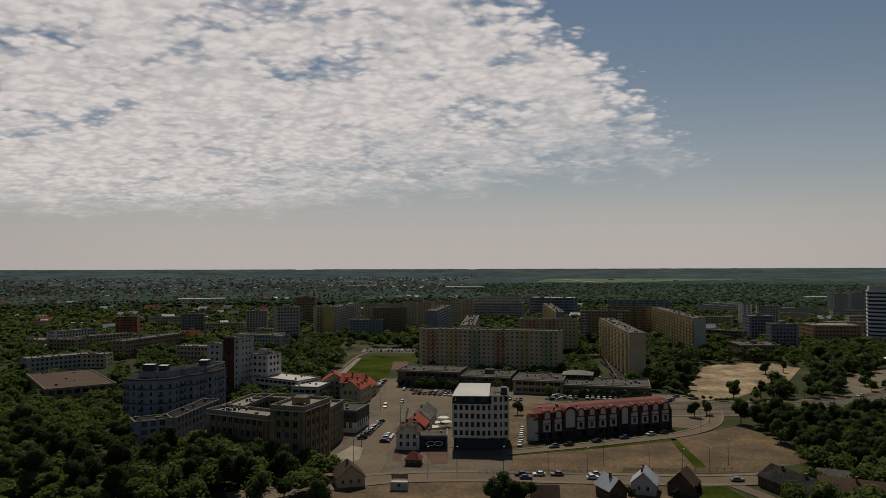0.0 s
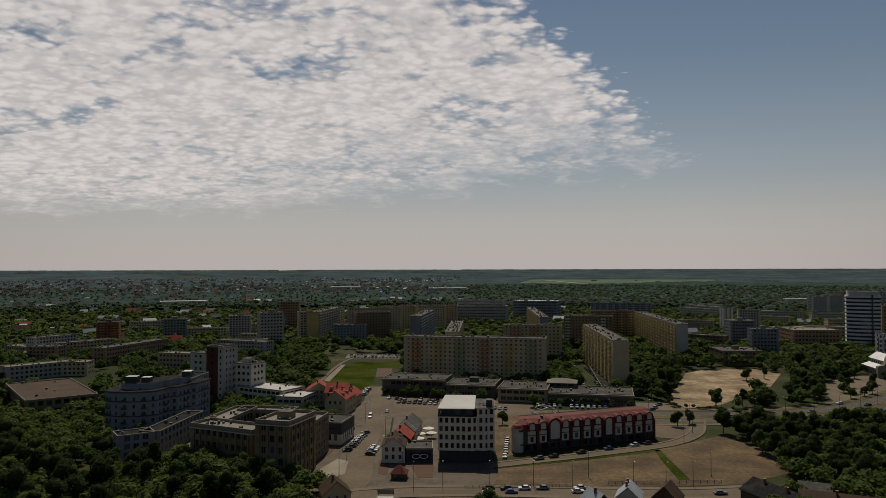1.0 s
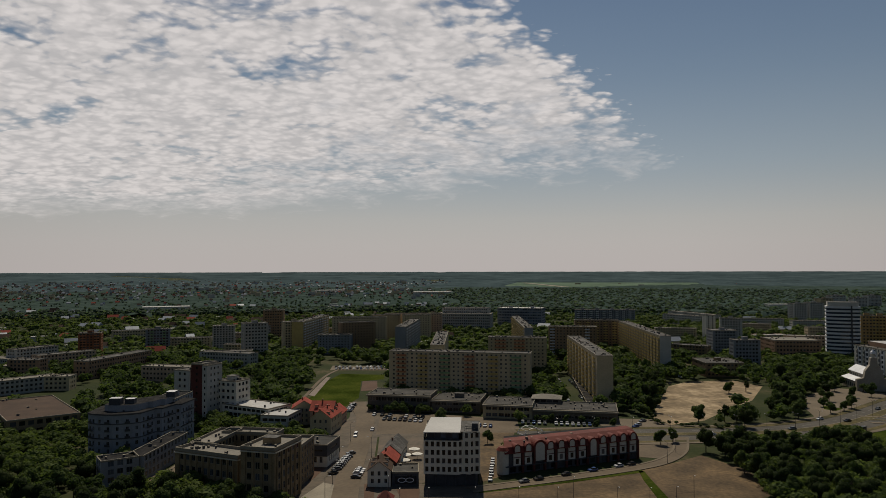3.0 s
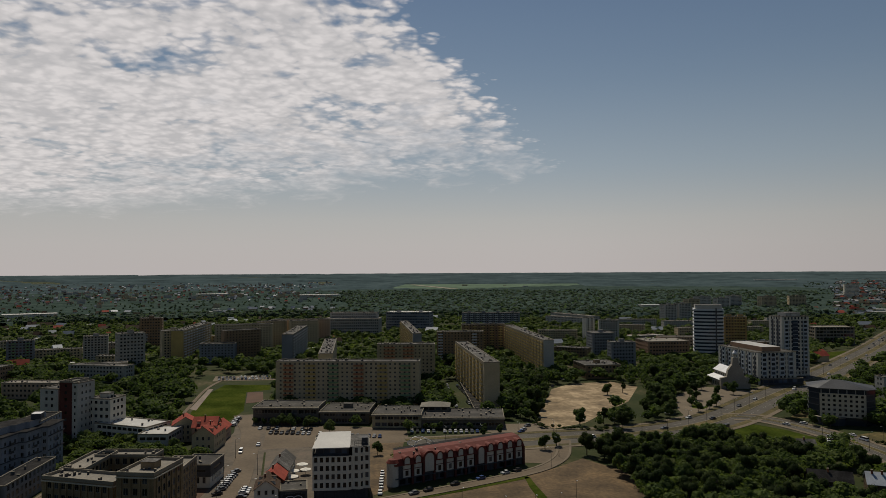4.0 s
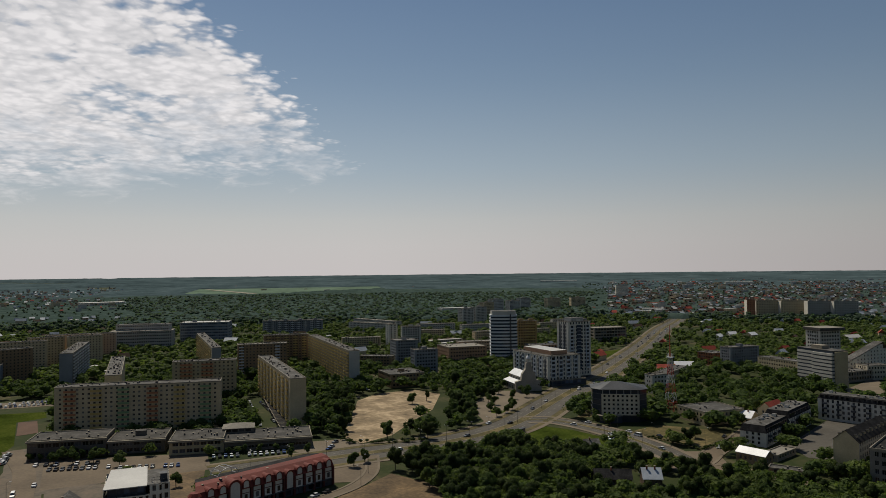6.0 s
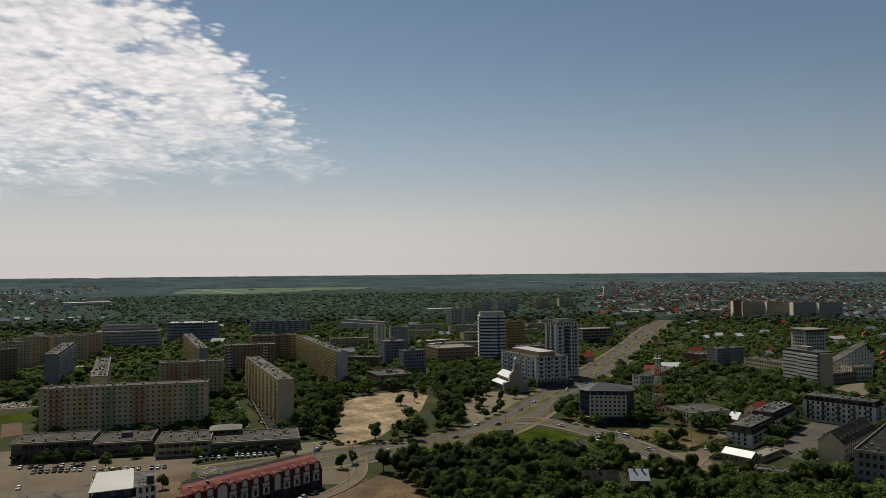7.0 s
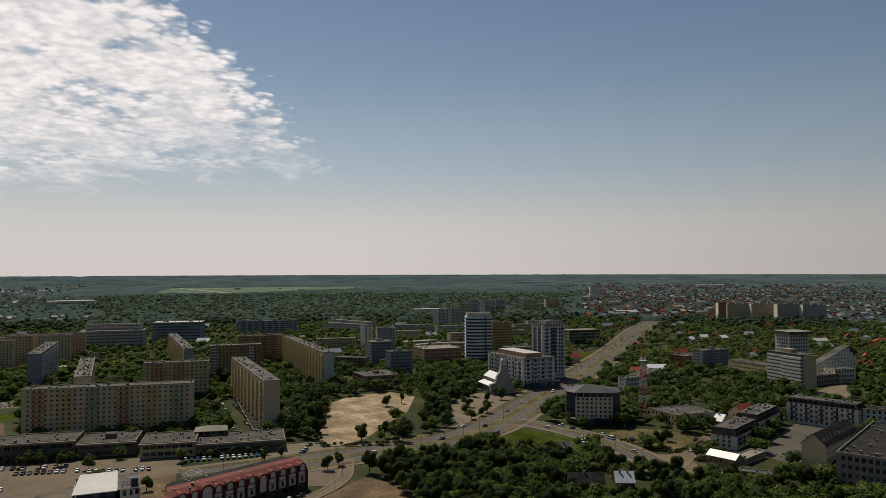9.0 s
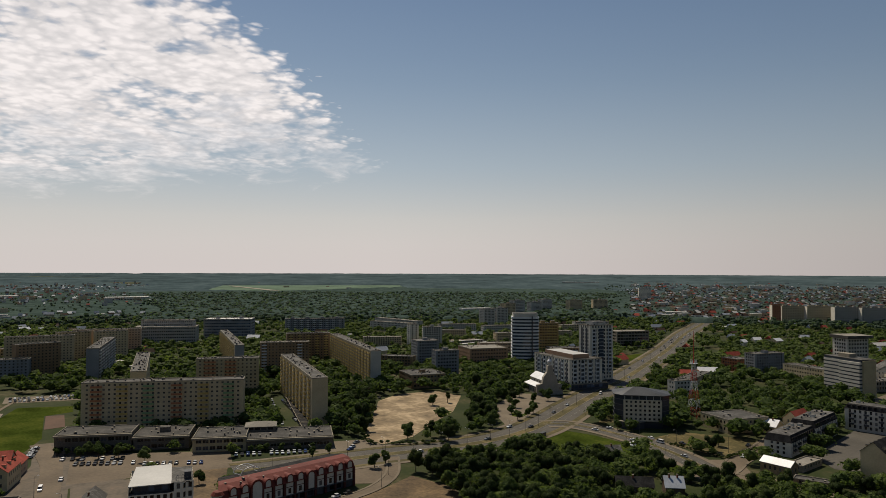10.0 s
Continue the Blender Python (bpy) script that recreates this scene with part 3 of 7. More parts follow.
STREET = [(-24.0, 236.0), (-19.5, 260.0), (-19.3, 305.0), (-17.5, 350.0), (-16.5, 408.0), (-20.0, 440.0), (-24.0, 468.0)]
CROSS = [(266, 256), (284, 263), (302, 273), (330, 283.5), (350, 293), (384, 306)]
SIDE_ROAD = [(271, 262), (279, 247), (287, 230), (297, 208), (303, 190)]

area("sandy_field", [(31, 277), (69, 288.5), (102.7, 300.4), (120, 310), (138, 322), (146, 300), (147, 275), (138, 262), (114, 250), (60.9, 248), (28, 250)], 0.04, EARTH, "bare brown earth of an empty plot")
area("sand_lot", [(197, 514), (222, 536), (256, 536), (264, 508), (229, 454), (197, 423), (172, 396), (149, 386), (140, 394), (160, 438)], 0.04, SAND, "large cleared lot of pale yellow sand")
area("sports_field", [(-55, 462), (-33, 443), (-23.6, 484), (-25, 557), (-7.6, 565), (-8, 589), (-43, 597), (-51, 559), (-56, 486)], 0.05, LAWN, "mown green sports field beside a school")
area("market_square", [(-40.0, 250.0), (-40.0, 330.0), (-26.0, 420.0), (-27.0, 470.0), (-14.0, 470.0), (-13.0, 441.0), (15.2, 430.9), (15.0, 375.0), (-9.0, 370.0), (-10.0, 290.0), (9.0, 288.0), (32.0, 286.0), (33.0, 272.0), (28.0, 250.0)], 0.05, SETTS, "pale paved square and streets between low houses")
area("car_park", [(42.9, 411.4), (68.5, 405.7), (44.0, 297.0), (33.0, 287.0)], 0.05, EARTH, "dusty brown car park between buildings")
area("shop_car_park", [(-8.0, 436.0), (68.7, 408.6), (64.3, 374.3), (-10.0, 377.0)], 0.05, STREET_DUST, "dusty car park in front of the shops")
area("triangle_lawn", [(552, 662), (596, 672), (560, 626), (488, 576)], 0.05, LAWN, "triangular green lawn beside the boulevard")
area("verge_lawn", [(222, 345), (246, 366), (262, 373), (271, 352), (275, 322), (258, 314), (244, 312), (231, 322)], 0.05, LAWN, "green verge inside the road bend")
area("corner_lawn", [(254.8, 293), (271, 291), (266, 273), (257.9, 268), (246, 281)], 0.05, LAWN, "small lawn with trees at the road corner")
area("road_junction", [(258, 266), (266, 279), (287.5, 282), (301, 275), (297, 265), (288, 252), (284, 237), (271, 242), (259, 252)], 0.05, STREET_DUST, "pale dusty road junction beside old houses")
area("dry_meadow", [(295, 331), (325, 337), (349, 299), (338, 288), (299, 279), (300, 291), (295, 313)], 0.05, DRY_GRASS, "dry yellowed meadow behind a hedge")
area("hotel_forecourt", [(547.8, 358.1), (626.7, 382.4), (574.4, 344.2), (519.2, 313.1), (490.5, 321.1)], 0.05, PAVING, "wide paved forecourt of the hotel")
area("front_lawn", [(87.1, 232.5), (96.7, 234.1), (99.0, 207.7), (79.8, 208.6)], 0.13, LAWN, "small dark green lawn by the street")
area("church_square", [(254.2, 444.2), (273.0, 466.6), (308.2, 498.3), (320.1, 489.9), (332.5, 468.4), (281.7, 415.0), (236.8, 395.6)], 0.05, PAVING, "pale paved church square with lawns")
area("shop_forecourt", [(126.1, 404.7), (145.4, 401.1), (148.9, 383.9), (113.2, 381.4), (108.1, 393.4)], 0.05, PAVING, "paved forecourt beside the shops")
area("arcade_corner", [(107, 322), (119, 317), (137, 343), (142, 352), (100, 352), (60, 345), (58, 325)], 0.05, STREET_DUST, "pale dusty paving behind the arcade")
area("flats_yard", [(345, 262), (424, 292), (434, 255), (392, 238), (340, 228), (332, 240)], 0.05, ASPHALT, "dark asphalt yard between rows of flats")
area("courtyard", [(-9.0, 286.0), (10.0, 288.0), (36.0, 312.0), (42.5, 371.7), (-8.0, 376.0)], 0.05, SETTS, "paved courtyard behind the white office")
area("front_yards", [(-38.0, 240.0), (-60.0, 190.0), (101.2, 187.3), (96.7, 238.1), (53.3, 240.7), (20.0, 244.5), (-9.0, 244.0)], 0.05, EARTH, "bare dusty yards along the near side of the street")
area("verge_right", [(296, 380), (350, 428), (356, 422), (307, 376)], 0.05, DRY_GRASS, "dry grassy verge beside the boulevard")
area("corner_paving", [(309, 377), (342, 408), (352, 418), (360, 408), (330, 380), (318, 372)], 0.05, PAVING, "pale paved corner beside the office")
area("church_lawn", [(263.5, 433.5), (270.1, 421.5), (260.6, 415.8), (257.2, 422.0)], 0.09, LAWN, "small green lawn on the church square")
area("running_track", [(-58.0, 498.0), (-53.5, 578.0), (-50.0, 578.0), (-53.5, 492.0)], 0.09, TRACK, "worn brown running strip beside the sports field")
area("play_court", [(-24.0, 556.0), (-13.0, 555.0), (-12.0, 514.0), (-23.5, 510.0)], 0.05, PAVING_RED, "reddish hard court beside the block")
area("far_car_park", [(-54.0, 619.0), (-2.0, 614.0), (-2.0, 641.0), (-54.0, 648.0)], 0.05, PAVING, "pale car park at the end of the field")
area("red_paving", [(-41.0, 317.0), (-30.0, 313.0), (-34.0, 295.0)], 0.09, PAVING_RED, "reddish paved terrace beside the pub")
area("red_paving", [(-0.1, 282.0), (9.0, 281.0), (8.0, 264.0), (2.4, 264.0)], 0.09, PAVING_RED, "reddish block paving before the pavilion")
area("red_paving", [(-12.5, 289.0), (-8.5, 290.0), (-8.3, 268.0), (-12.0, 270.0)], 0.09, PAVING_RED, "reddish block paving on the square")
area("plaza_corner", [(-35.4, 273.7), (-28.9, 292.4), (-23.8, 288.4), (-23.9, 270.7), (-31.0, 262.6)], 0.09, CONCRETE, "pale paved corner of the square")
area("field_path", [(101.1, 299.0), (103.3, 298.9), (101.8, 285.9), (99.3, 256.2), (95.0, 256.4), (98.5, 285.5)], 0.09, LAWN, "grassy strip crossing the bare plot")
area("field_verge", [(31.0, 277.5), (69.0, 289.0), (102.7, 300.9), (102.7, 296.9), (69.1, 285.0), (31.0, 274.0)], 0.09, LAWN, "narrow green verge along the plot")
road("boulevard", BOULEVARD, 26, "wide dual carriageway of grey asphalt", median=6.0, verge=4.0)
road("branch_road", BRANCH, 15, "curving two-lane road with a green median", median=3.0, z=0.13)
road("front_street", FRONT, 8, "dusty pale street along the plots", walks=2.5, z=0.17, material=STREET_DUST, lines=False)
road("side_street", STREET, 10, "narrow pale paved street running past old houses", walks=0, z=0.21, material=STREET_DUST, lines=False)
road("cross_street", CROSS, 9, "pale asphalt cross street beside a meadow", walks=1.6, z=0.17, material=STREET_DUST, lines=False)
road("side_road", SIDE_ROAD, 9, "pale side road past an old brick house", walks=1.8, z=0.21, material=STREET_DUST, lines=False)
road("foot_path", [(-60.0, 485.0), (-55.0, 580.0), (-43.0, 640.0)], 2.4, "pale footpath along the sports field", walks=0, z=0.21, material=STREET_DUST, lines=False)
road("school_lane", [(-132, 258), (-104, 279), (-95.5, 302), (-91.5, 316), (-88, 345)], 6, "dusty lane between the school and the flats", walks=1.5, z=0.17, material=STREET_DUST, lines=False)
road("lane", [(97.8, 239.1), (103.7, 223.6), (106.5, 202.2), (105.0, 177.1)], 5, "narrow lane beside a lawn", walks=0, z=0.21, material=STREET_DUST, lines=False)
road("mall_street", [(28, 278), (48.3, 284.5), (69, 291.5), (102, 304), (118, 314), (130, 328), (138, 345), (143, 358)], 5, "service street in front of the red shopping arcade", walks=1.2, z=0.17, material=STREET_DUST, lines=False)

# ---- the blocks of flats ----
SLAB = dict(floors=11, bay=3.1, ww=1.3, wh=1.2, glass=GLASS_FLAT, vents=30, parapet=0.5, depth=0.16)


SPLIT_BALCONIES = (-3.7, 74.5, 140.1, 234.5)     # blocks whose balconies can be told apart


def slab(x, y, yaw, w, d=12, h=30.3, wall=PANEL, label="long beige eleven-storey panel block with flat roof", side=False, gable=None, balconies=None, housings=0, **over):
    opts = dict(SLAB)
    opts.update(over)
    return building("apartment_block", label, "apartment block", x, y, yaw, w, d, h, wall=wall, side=side, gable_wall=gable, balconies=balconies,
                    housings=housings, group="panel blocks", single_balconies=x in SPLIT_BALCONIES, **opts)


def spread(w, n, first=0.5):
    return [w * (i + first) / n for i in range(n)]


W = 93.2
slab(-3.7, 485.0, -15.3, W, 13, label="long beige eleven-storey block with yellow, green and orange balconies", side=True, near=True,
     balconies=[(BALC_O, [W * 0.09, W * 0.58], 6.4), (BALC_Y, [W * 0.245, W * 0.745], 6.4), (BALC_G, [W * 0.405, W * 0.905], 6.4)])
slab(74.5, 577.2, -13.9, 45.9, wall=PANEL2, label="tan eleven-storey block with orange balcony panels", side=True, balconies=[(BALC_O, [10, 25], 8.5)])
slab(140.1, 582.9, -96.1, 137.4, 10, wall=PANEL, label="long pale tan block with a bare gable and many vents", gable=CREAM, balconies=[(BALC_Y, spread(136, 9), 5.5)], vents=30)
slab(234.5, 747.2, -96.8, 172.8, 9, wall=PANEL2, label="very long tan block lined with pale balconies", gable=OFFWHITE, balconies=[(BALC_Y, spread(174, 16), 6.0)])
slab(192.0, 764.6, -11.5, 46.0, wall=PANEL_BROWN, label="brown panel block standing behind a long slab", balconies=[(BALC_Y, spread(55, 6), 4.0)])
slab(145.8, 681.2, -11.8, 44.8, wall=PANEL_BROWN, label="brown and grey panel block with a bright roof edge", side=True, roof_mat=GRAVEL, balconies=[(BALC_W, [3.5, 36], 4.5)])
slab(11.0, 690.0, 81.0, 112, 10, wall=PANEL_DIM, label="dark grey block with its narrow gable towards the field", gable=PANEL_BLUE, balconies=[(BALC_W, spread(110, 10), 5)], vents=24)
slab(37.0, 542.8, 84.1, 121.4, 10.4, h=28, wall=PANEL, label="pale block with a roof full of vents", gable=PANEL, vents=40)
slab(137.1, 842.0, -95.5, 174.5, 8, wall=PANEL, label="tan block with a grey-blue gable", gable=PANEL_BLUE, vents=24, balconies=[(BALC_Y, spread(170, 13), 5)])
slab(-53.9, 749.8, 20.0, 37, wall=PANEL_BROWN, label="grey-brown panel block among trees")
slab(-24.0, 875.0, 13.0, 33, wall=PANEL2, label="far tan panel block among trees")
slab(11.2, 874.0, 6.9, 34, wall=PANEL, label="far pale panel block with vents")
slab(-94.0, 765.0, 82.0, 120, wall=PANEL2, label="tan block with a sunlit yellow gable", gable=BALC_Y, balconies=[(BALC_W, spread(110, 10), 5)])
slab(-76.0, 738.0, -4.0, 33, 14, 19, wall=PANEL_BLUE, label="dark grey-blue eight-storey block by the field", floors=7, side=True)
slab(-70.0, 835.0, 0.0, 62, wall=PANEL, label="pale panel block facing the field")
slab(-10.0, 905.0, -6.0, 70, wall=PANEL_PINK, label="far pinkish panel block behind trees")

# ---- offices and towers behind the blocks ----
building("office_building", "long grey office block with a set-back upper floor", "office building", 59, 1005.9, -13.1, 75.7, 34, 23.8, 6, 2.6, 1.7, 1.6, PANEL_GREY, roof_mat=GRAVEL, vents=20, housings=2)
building("office_building", "pale upper storeys of an office block", "office building", 68.5, 1024.8, -16.2, 66, 18, 31, 8, 2.6, 1.5, 1.5, OFFWHITE, vents=8)
building("office_building", "blue-grey glazed office block with white roof edge", "office building", 151.2, 1055.1, -20.6, 64.8, 34, 28.5, 7, 2.4, 2.0, 1.9, PANEL_BLUE, GLASS_BLUE, roof_mat=ROOF_WHITE, vents=22, housings=2)
building("apartment_block", "blue-grey long block before the forest", "apartment block", 280.3, 1111.7, -12.8, 90.7, 16, 22, 7, 2.8, 1.7, 1.5, PANEL_BLUE, vents=14, housings=4, balconies=[(BALC_W, spread(88, 9), 4)])
building("apartment_tower", "orange brick tower of ten storeys", "apartment tower", -296, 707, 13, 19.7, 14, 25, 10, 3.0, 1.8, 1.4, ORANGE, vents=6, housings=1, balconies=[(BALC_O, [5, 16], 4)])
building("apartment_tower", "pale grey ten-storey tower", "apartment tower", -256.2, 773.7, 16.0, 24, 14, 23, 8, 3.0, 1.7, 1.4, PANEL_BLUE, vents=6, housings=1, balconies=[(BALC_G, [6, 18], 4)])
for x, y, yaw, w, h, wl, lab in (
        (-235.5, 580.0, 73.0, 80, 14, SALMON, "long salmon four-storey block with flat roof"), (-193.0, 572.0, -16.0, 41, 11, PANEL_PINK, "low pinkish brick block with flat roof"),
        (-165.0, 721.0, -9.0, 40, 12, PANEL2, "four-storey tan block among trees"), (-160.0, 657.0, 10.0, 34, 12, PANEL2, "four-storey tan block with vents"),
        (-170.0, 651.9, -25.0, 52, 13, PANEL_GREY, "four-storey greyish block with flat roof"), (-300.0, 588.5, -6.0, 25, 14.8, SALMON, "small salmon block with flat roof"),
        (-300.0, 640.0, 50.0, 50, 12, PANEL_PINK, "long pink-grey block with flat roof"), (-270.0, 504.0, 45.0, 46, 9.7, PANEL_GREY, "long low grey works hall"),
        (-360.0, 668.0, -30.0, 70, 8, PANEL_GREY, "low grey works hall with windows"), (-306.0, 595.0, 20.0, 20, 9.2, CREAM, "low cream hall with windows"),
        (-246.0, 529.0, 2.0, 18, 9.6, CREAM, "low cream annex beside a hall"), (-330.0, 662.0, 60.0, 41, 14.9, OFFWHITE, "white office with dark window bands"),
        (-240.0, 790.0, 12.0, 46, 12, PANEL, "four-storey block among trees"), (-120.0, 880.0, 8.0, 60, 14, PANEL2, "far five-storey tan block"),
        (-205.0, 840.0, -20.0, 55, 14, PANEL_PINK, "far five-storey pinkish block"), (-330.0, 880.0, 20.0, 60, 13, PANEL, "far low block among trees")):
    building("apartment_block", lab, "apartment block", x, y, yaw, w, 13, h, max(2, round(h / 3.2)), 3.0, 1.6, 1.5, wl, vents=8, roof_mat=GRAVEL if h < 12 else TAR, group="low blocks")
for x, y, yaw, w, h, wl in ((-140.6, 695.0, 20.0, 22.7, 34, PANEL_GREY), (-156.0, 885.8, 2.0, 24, 36, PANEL_BROWN), (-115.0, 770.0, 15.0, 24, 30, PANEL), (-185.0, 760.0, 10.0, 22, 27, PANEL_GREY)):
    building("apartment_tower", "greyish eleven-storey tower among trees", "apartment tower", x, y, yaw, w, 16, h, 11, 2.9, 1.7, 1.4, wl, vents=6, housings=1, group="towers")
building("office_building", "wide grey office with pale roof", "office building", -152.9, 884.0, 20.0, 39, 30, 18, 5, 2.8, 1.8, 1.6, PANEL_GREY, roof_mat=ROOF_WHITE, vents=14, housings=1)

# ---- the town centre on the near side ----
building("works_hall", "wide dark hall with a brown sheet roof", "works hall", -233.7, 435.5, -55.0, 70, 34, 9, 2, 4.0, 2.6, 2.2, BRICK_OLD, roof_mat=ROOF_BROWN, vents=6)
COMPLEX = dict(glass=GLASS, vents=8, housings=1, near=True)


def curved_flats():
    """Flats with a bowed front in three tiers, dark cornices and small dark balconies."""
    root = thing("apartment_house", -136, 333.5, 0, "blue-grey house with a bowed front, dark cornices and set-back roof storey", "apartment house")
    FOOT.append((-136, 329, 0, 37, 42))
    arc = [(0, 0), (4, -2.4), (8, -3.8), (12, -4.3), (16, -3.8), (20, -2.4), (23, -0.4)]
    ring = arc + [(26, 9), (29, 9.6), (32, 19), (34.6, 19.5), (37, 34), (26, 37), (14, 22), (0, 17)]
    h = 20.6
    s, panes, many = Shape(RENDER_BLUE), Shape(GLASS), []
    rows = [(4.2 + 3.2 * k, 5.9 + 3.2 * k) for k in range(5)] + [(1.0, 3.0)]
    rows.sort()
    for k, (a, b) in enumerate(zip(ring, ring[1:] + ring[:1])):
        a, b = Vector(a), Vector(b)
        u = (b - a).normalized()
        fac = Facade(tuple(a), tuple(u), (u.y, -u.x), (b - a).length)
        wall_with_openings(s, fac, 0, h, openings(fac.length, 2.15 if k < 6 else 3.0, 1.15, 0.05), rows, 0.2, panes, single_windows=many if k < 11 else None)
    part("wall", s, root)
    if panes.f:
        part("rear_glazing", panes, root, kind="stuff")
    for fac, c0, r0, a, b, dep in many:
        p = fac.at(c0, r0, -dep + 0.08)
        part("window", window_mesh(a, b, GLASS), root, at=pose(*p, 0, 0, math.degrees(math.atan2(fac.u[1], fac.u[0]))))

    def grown(k, up=0.0):
        cx, cy = 16.0, 12.0
        return [(cx + (x - cx) * k, cy + (y - cy) * k) for x, y in ring]
    for z, t in ((10.2, 0.35), (16.6, 0.35), (h, 0.6)):
        c = Shape(DARK, ROOF_DARK)
        c.prism(grown(1.025), z, z + t, 0, 1)
        part("cornice", c, root, "dark projecting cornice")
    top = Shape(RENDER_BLUE, ROOF_DARK)
    top.prism(grown(0.66), h + 0.6, h + 3.4, 0, 1)
    part("roof_storey", top, root, "set-back top storey under a dark roof")
    for x, y, a, b, z in ((8, 2, 5, 4, 3.0), (14, 5, 4, 3.5, 2.2), (27, 22, 4, 5, 2.4)):
        c = Shape(DARK, METAL)
        c.box(x, y, h + 3.4, x + a, y + b, h + 3.4 + z, 0, 1)
        part("plant_room", c, root)
    for k in (0, 2, 4, 6, 8, 10):
        a, b = Vector(ring[k]), Vector(ring[k + 1])
        u = (b - a).normalized()
        n = Vector((u.y, -u.x))
        m = (a + b) / 2
        for z in (7.2, 10.6, 13.6, 17.0):
            q = Shape(DARK_METAL, DARK)
            c = [m - u * 1.1 + n * 0.02, m + u * 1.1 + n * 0.02, m + u * 1.1 + n * 1.0, m - u * 1.1 + n * 1.0]
            q.prism([tuple(p) for p in c][::-1], z - 0.1, z, 1)
            q.prism([tuple(p) for p in (c[2] - n * 0.06, c[2], c[3], c[3] - n * 0.06)], z, z + 0.95, 0)
            part("balcony", q, root, "small dark balcony")
    roof_clutter(root, 22, 14, h + 0.6, 16, random.Random(6))


curved_flats()
building("apartment_house", "blue-grey seven-storey wing with dark windows", "apartment house", -106.0, 358.0, 84.0, 24, 11, 22, 7, 3.2, 1.5, 1.6, RENDER_BLUE, roof_mat=ROOF_DARK, **COMPLEX)
building("shop_row", "low grey row with tall windows by the street", "shop row", -100.5, 299.0, 82.0, 42, 8, 10, 3, 3.4, 1.9, 2.3, PANEL_BLUE, near=True, roof_mat=ROOF_DARK, vents=4, glass=GLASS_DEEP)
building("shop_row", "low corner house with dark glazing", "shop row", -114.0, 291.0, 31.0, 14, 10, 10, 3, 3.4, 2.2, 2.3, PANEL_BLUE, near=True, roof_mat=ROOF_DARK, vents=3, glass=GLASS_DEEP)
building("office_tower", "tall maroon-clad stair tower", "office tower", -113.0, 413.5, -25.0, 7.5, 13, 32, 9, 6, 1.4, 1.4, MAROON, vents=2, parapet=0.8)
building("office_tower", "pale narrow slab beside a maroon tower", "office tower", -106.1, 410.2, -25.0, 3.2, 13, 31.5, 9, 3, 1.0, 1.4, OFFWHITE, vents=1)
building("office_tower", "white block beside a maroon tower", "office tower", -124.0, 420.0, -25.0, 11, 14, 28, 8, 3.4, 1.5, 1.5, OFFWHITE, vents=2)
building("office_building", "white office with a rounded roof plant room", "office building", -101.0, 419.0, -25.0, 14, 13, 22, 6, 3.2, 1.7, 1.6, WHITE, vents=6, housings=1)
building("office_building", "white low hall with a dark band", "office building", -96.0, 413.0, -34.0, 34, 18, 10, 3, 3.4, 2.8, 1.5, WHITE, roof_mat=ROOF_WHITE, vents=5)
building("office_building", "low hall with bright white roof", "office building", -70.0, 386.0, -14.0, 15, 20, 8.5, 2, 3.4, 2.8, 1.5, OFFWHITE, roof_mat=ROOF_WHITE, vents=3)

SCHOOL = dict(wall=BRICK_OLD, near=True, roof_mat=GRAVEL, parapet=1.1)
school_front = building("school_wing", "three-storey yellow brick school wing with flat roof", "school", -86.0, 291.0, -29.0, 31, 11, 14.3, 3, 3.0, 1.7, 2.4, vents=10, **SCHOOL)
building("school_wing", "long yellow brick rear wing of the school", "school", -77.3, 330.6, -103.0, 28, 10, 13.5, 3, 3.0, 1.7, 2.4, vents=10, **SCHOOL)
building("school_wing", "yellow brick wing closing the school yard", "school", -75.5, 323.0, -14.0, 25, 9, 13.5, 3, 3.0, 1.7, 2.4, vents=8, **SCHOOL)
school_block = building("school_tower_block", "tall yellow brick school block with stone piers", "school", -55.6, 265, -20, 13.5, 20.5, 20.5, 5, 3.4, 1.7, 2.4, vents=8, housings=1, **SCHOOL)
building("school_annex", "narrow brick annex behind the school", "school", -46.0, 289.0, -11.0, 9, 18, 15, 5, 3.2, 1.5, 2.2, vents=3, **SCHOOL)


def piers(root, w, d, h, bay):
    """Brick piers between the windows of a school wing, and a ledge under the parapet."""
    for key, length in (("f", w), ("r", d)):
        fac = sides(w, d)[key]
        k = max(1, int((length - 1.2) / bay))
        start = (length - k * bay) / 2
        for i in range(k + 1):
            x = start + i * bay
            s = Shape(BRICK_OLD)
            q = [fac.at(x - 0.35, 0, 0.003), fac.at(x + 0.35, 0, 0.003), fac.at(x + 0.35, 0, 0.38), fac.at(x - 0.35, 0, 0.38)]
            ring = [(v[0], v[1]) for v in q]
            if sum(m[0] * n[1] - n[0] * m[1] for m, n in zip(ring, ring[1:] + ring[:1])) < 0:
                ring = ring[::-1]
            s.prism(ring, 0, h - 0.9, 0)
            part("pier", s, root)
        s = Shape(STONE)
        q = [fac.at(0, 0, 0.003), fac.at(length, 0, 0.003), fac.at(length, 0, 0.5), fac.at(0, 0, 0.5)]
        ring = [(v[0], v[1]) for v in q]
        if sum(m[0] * n[1] - n[0] * m[1] for m, n in zip(ring, ring[1:] + ring[:1])) < 0:
            ring = ring[::-1]
        s.prism(ring, h - 0.9, h - 0.55, 0)
        part("ledge", s, root, "pale stone ledge")


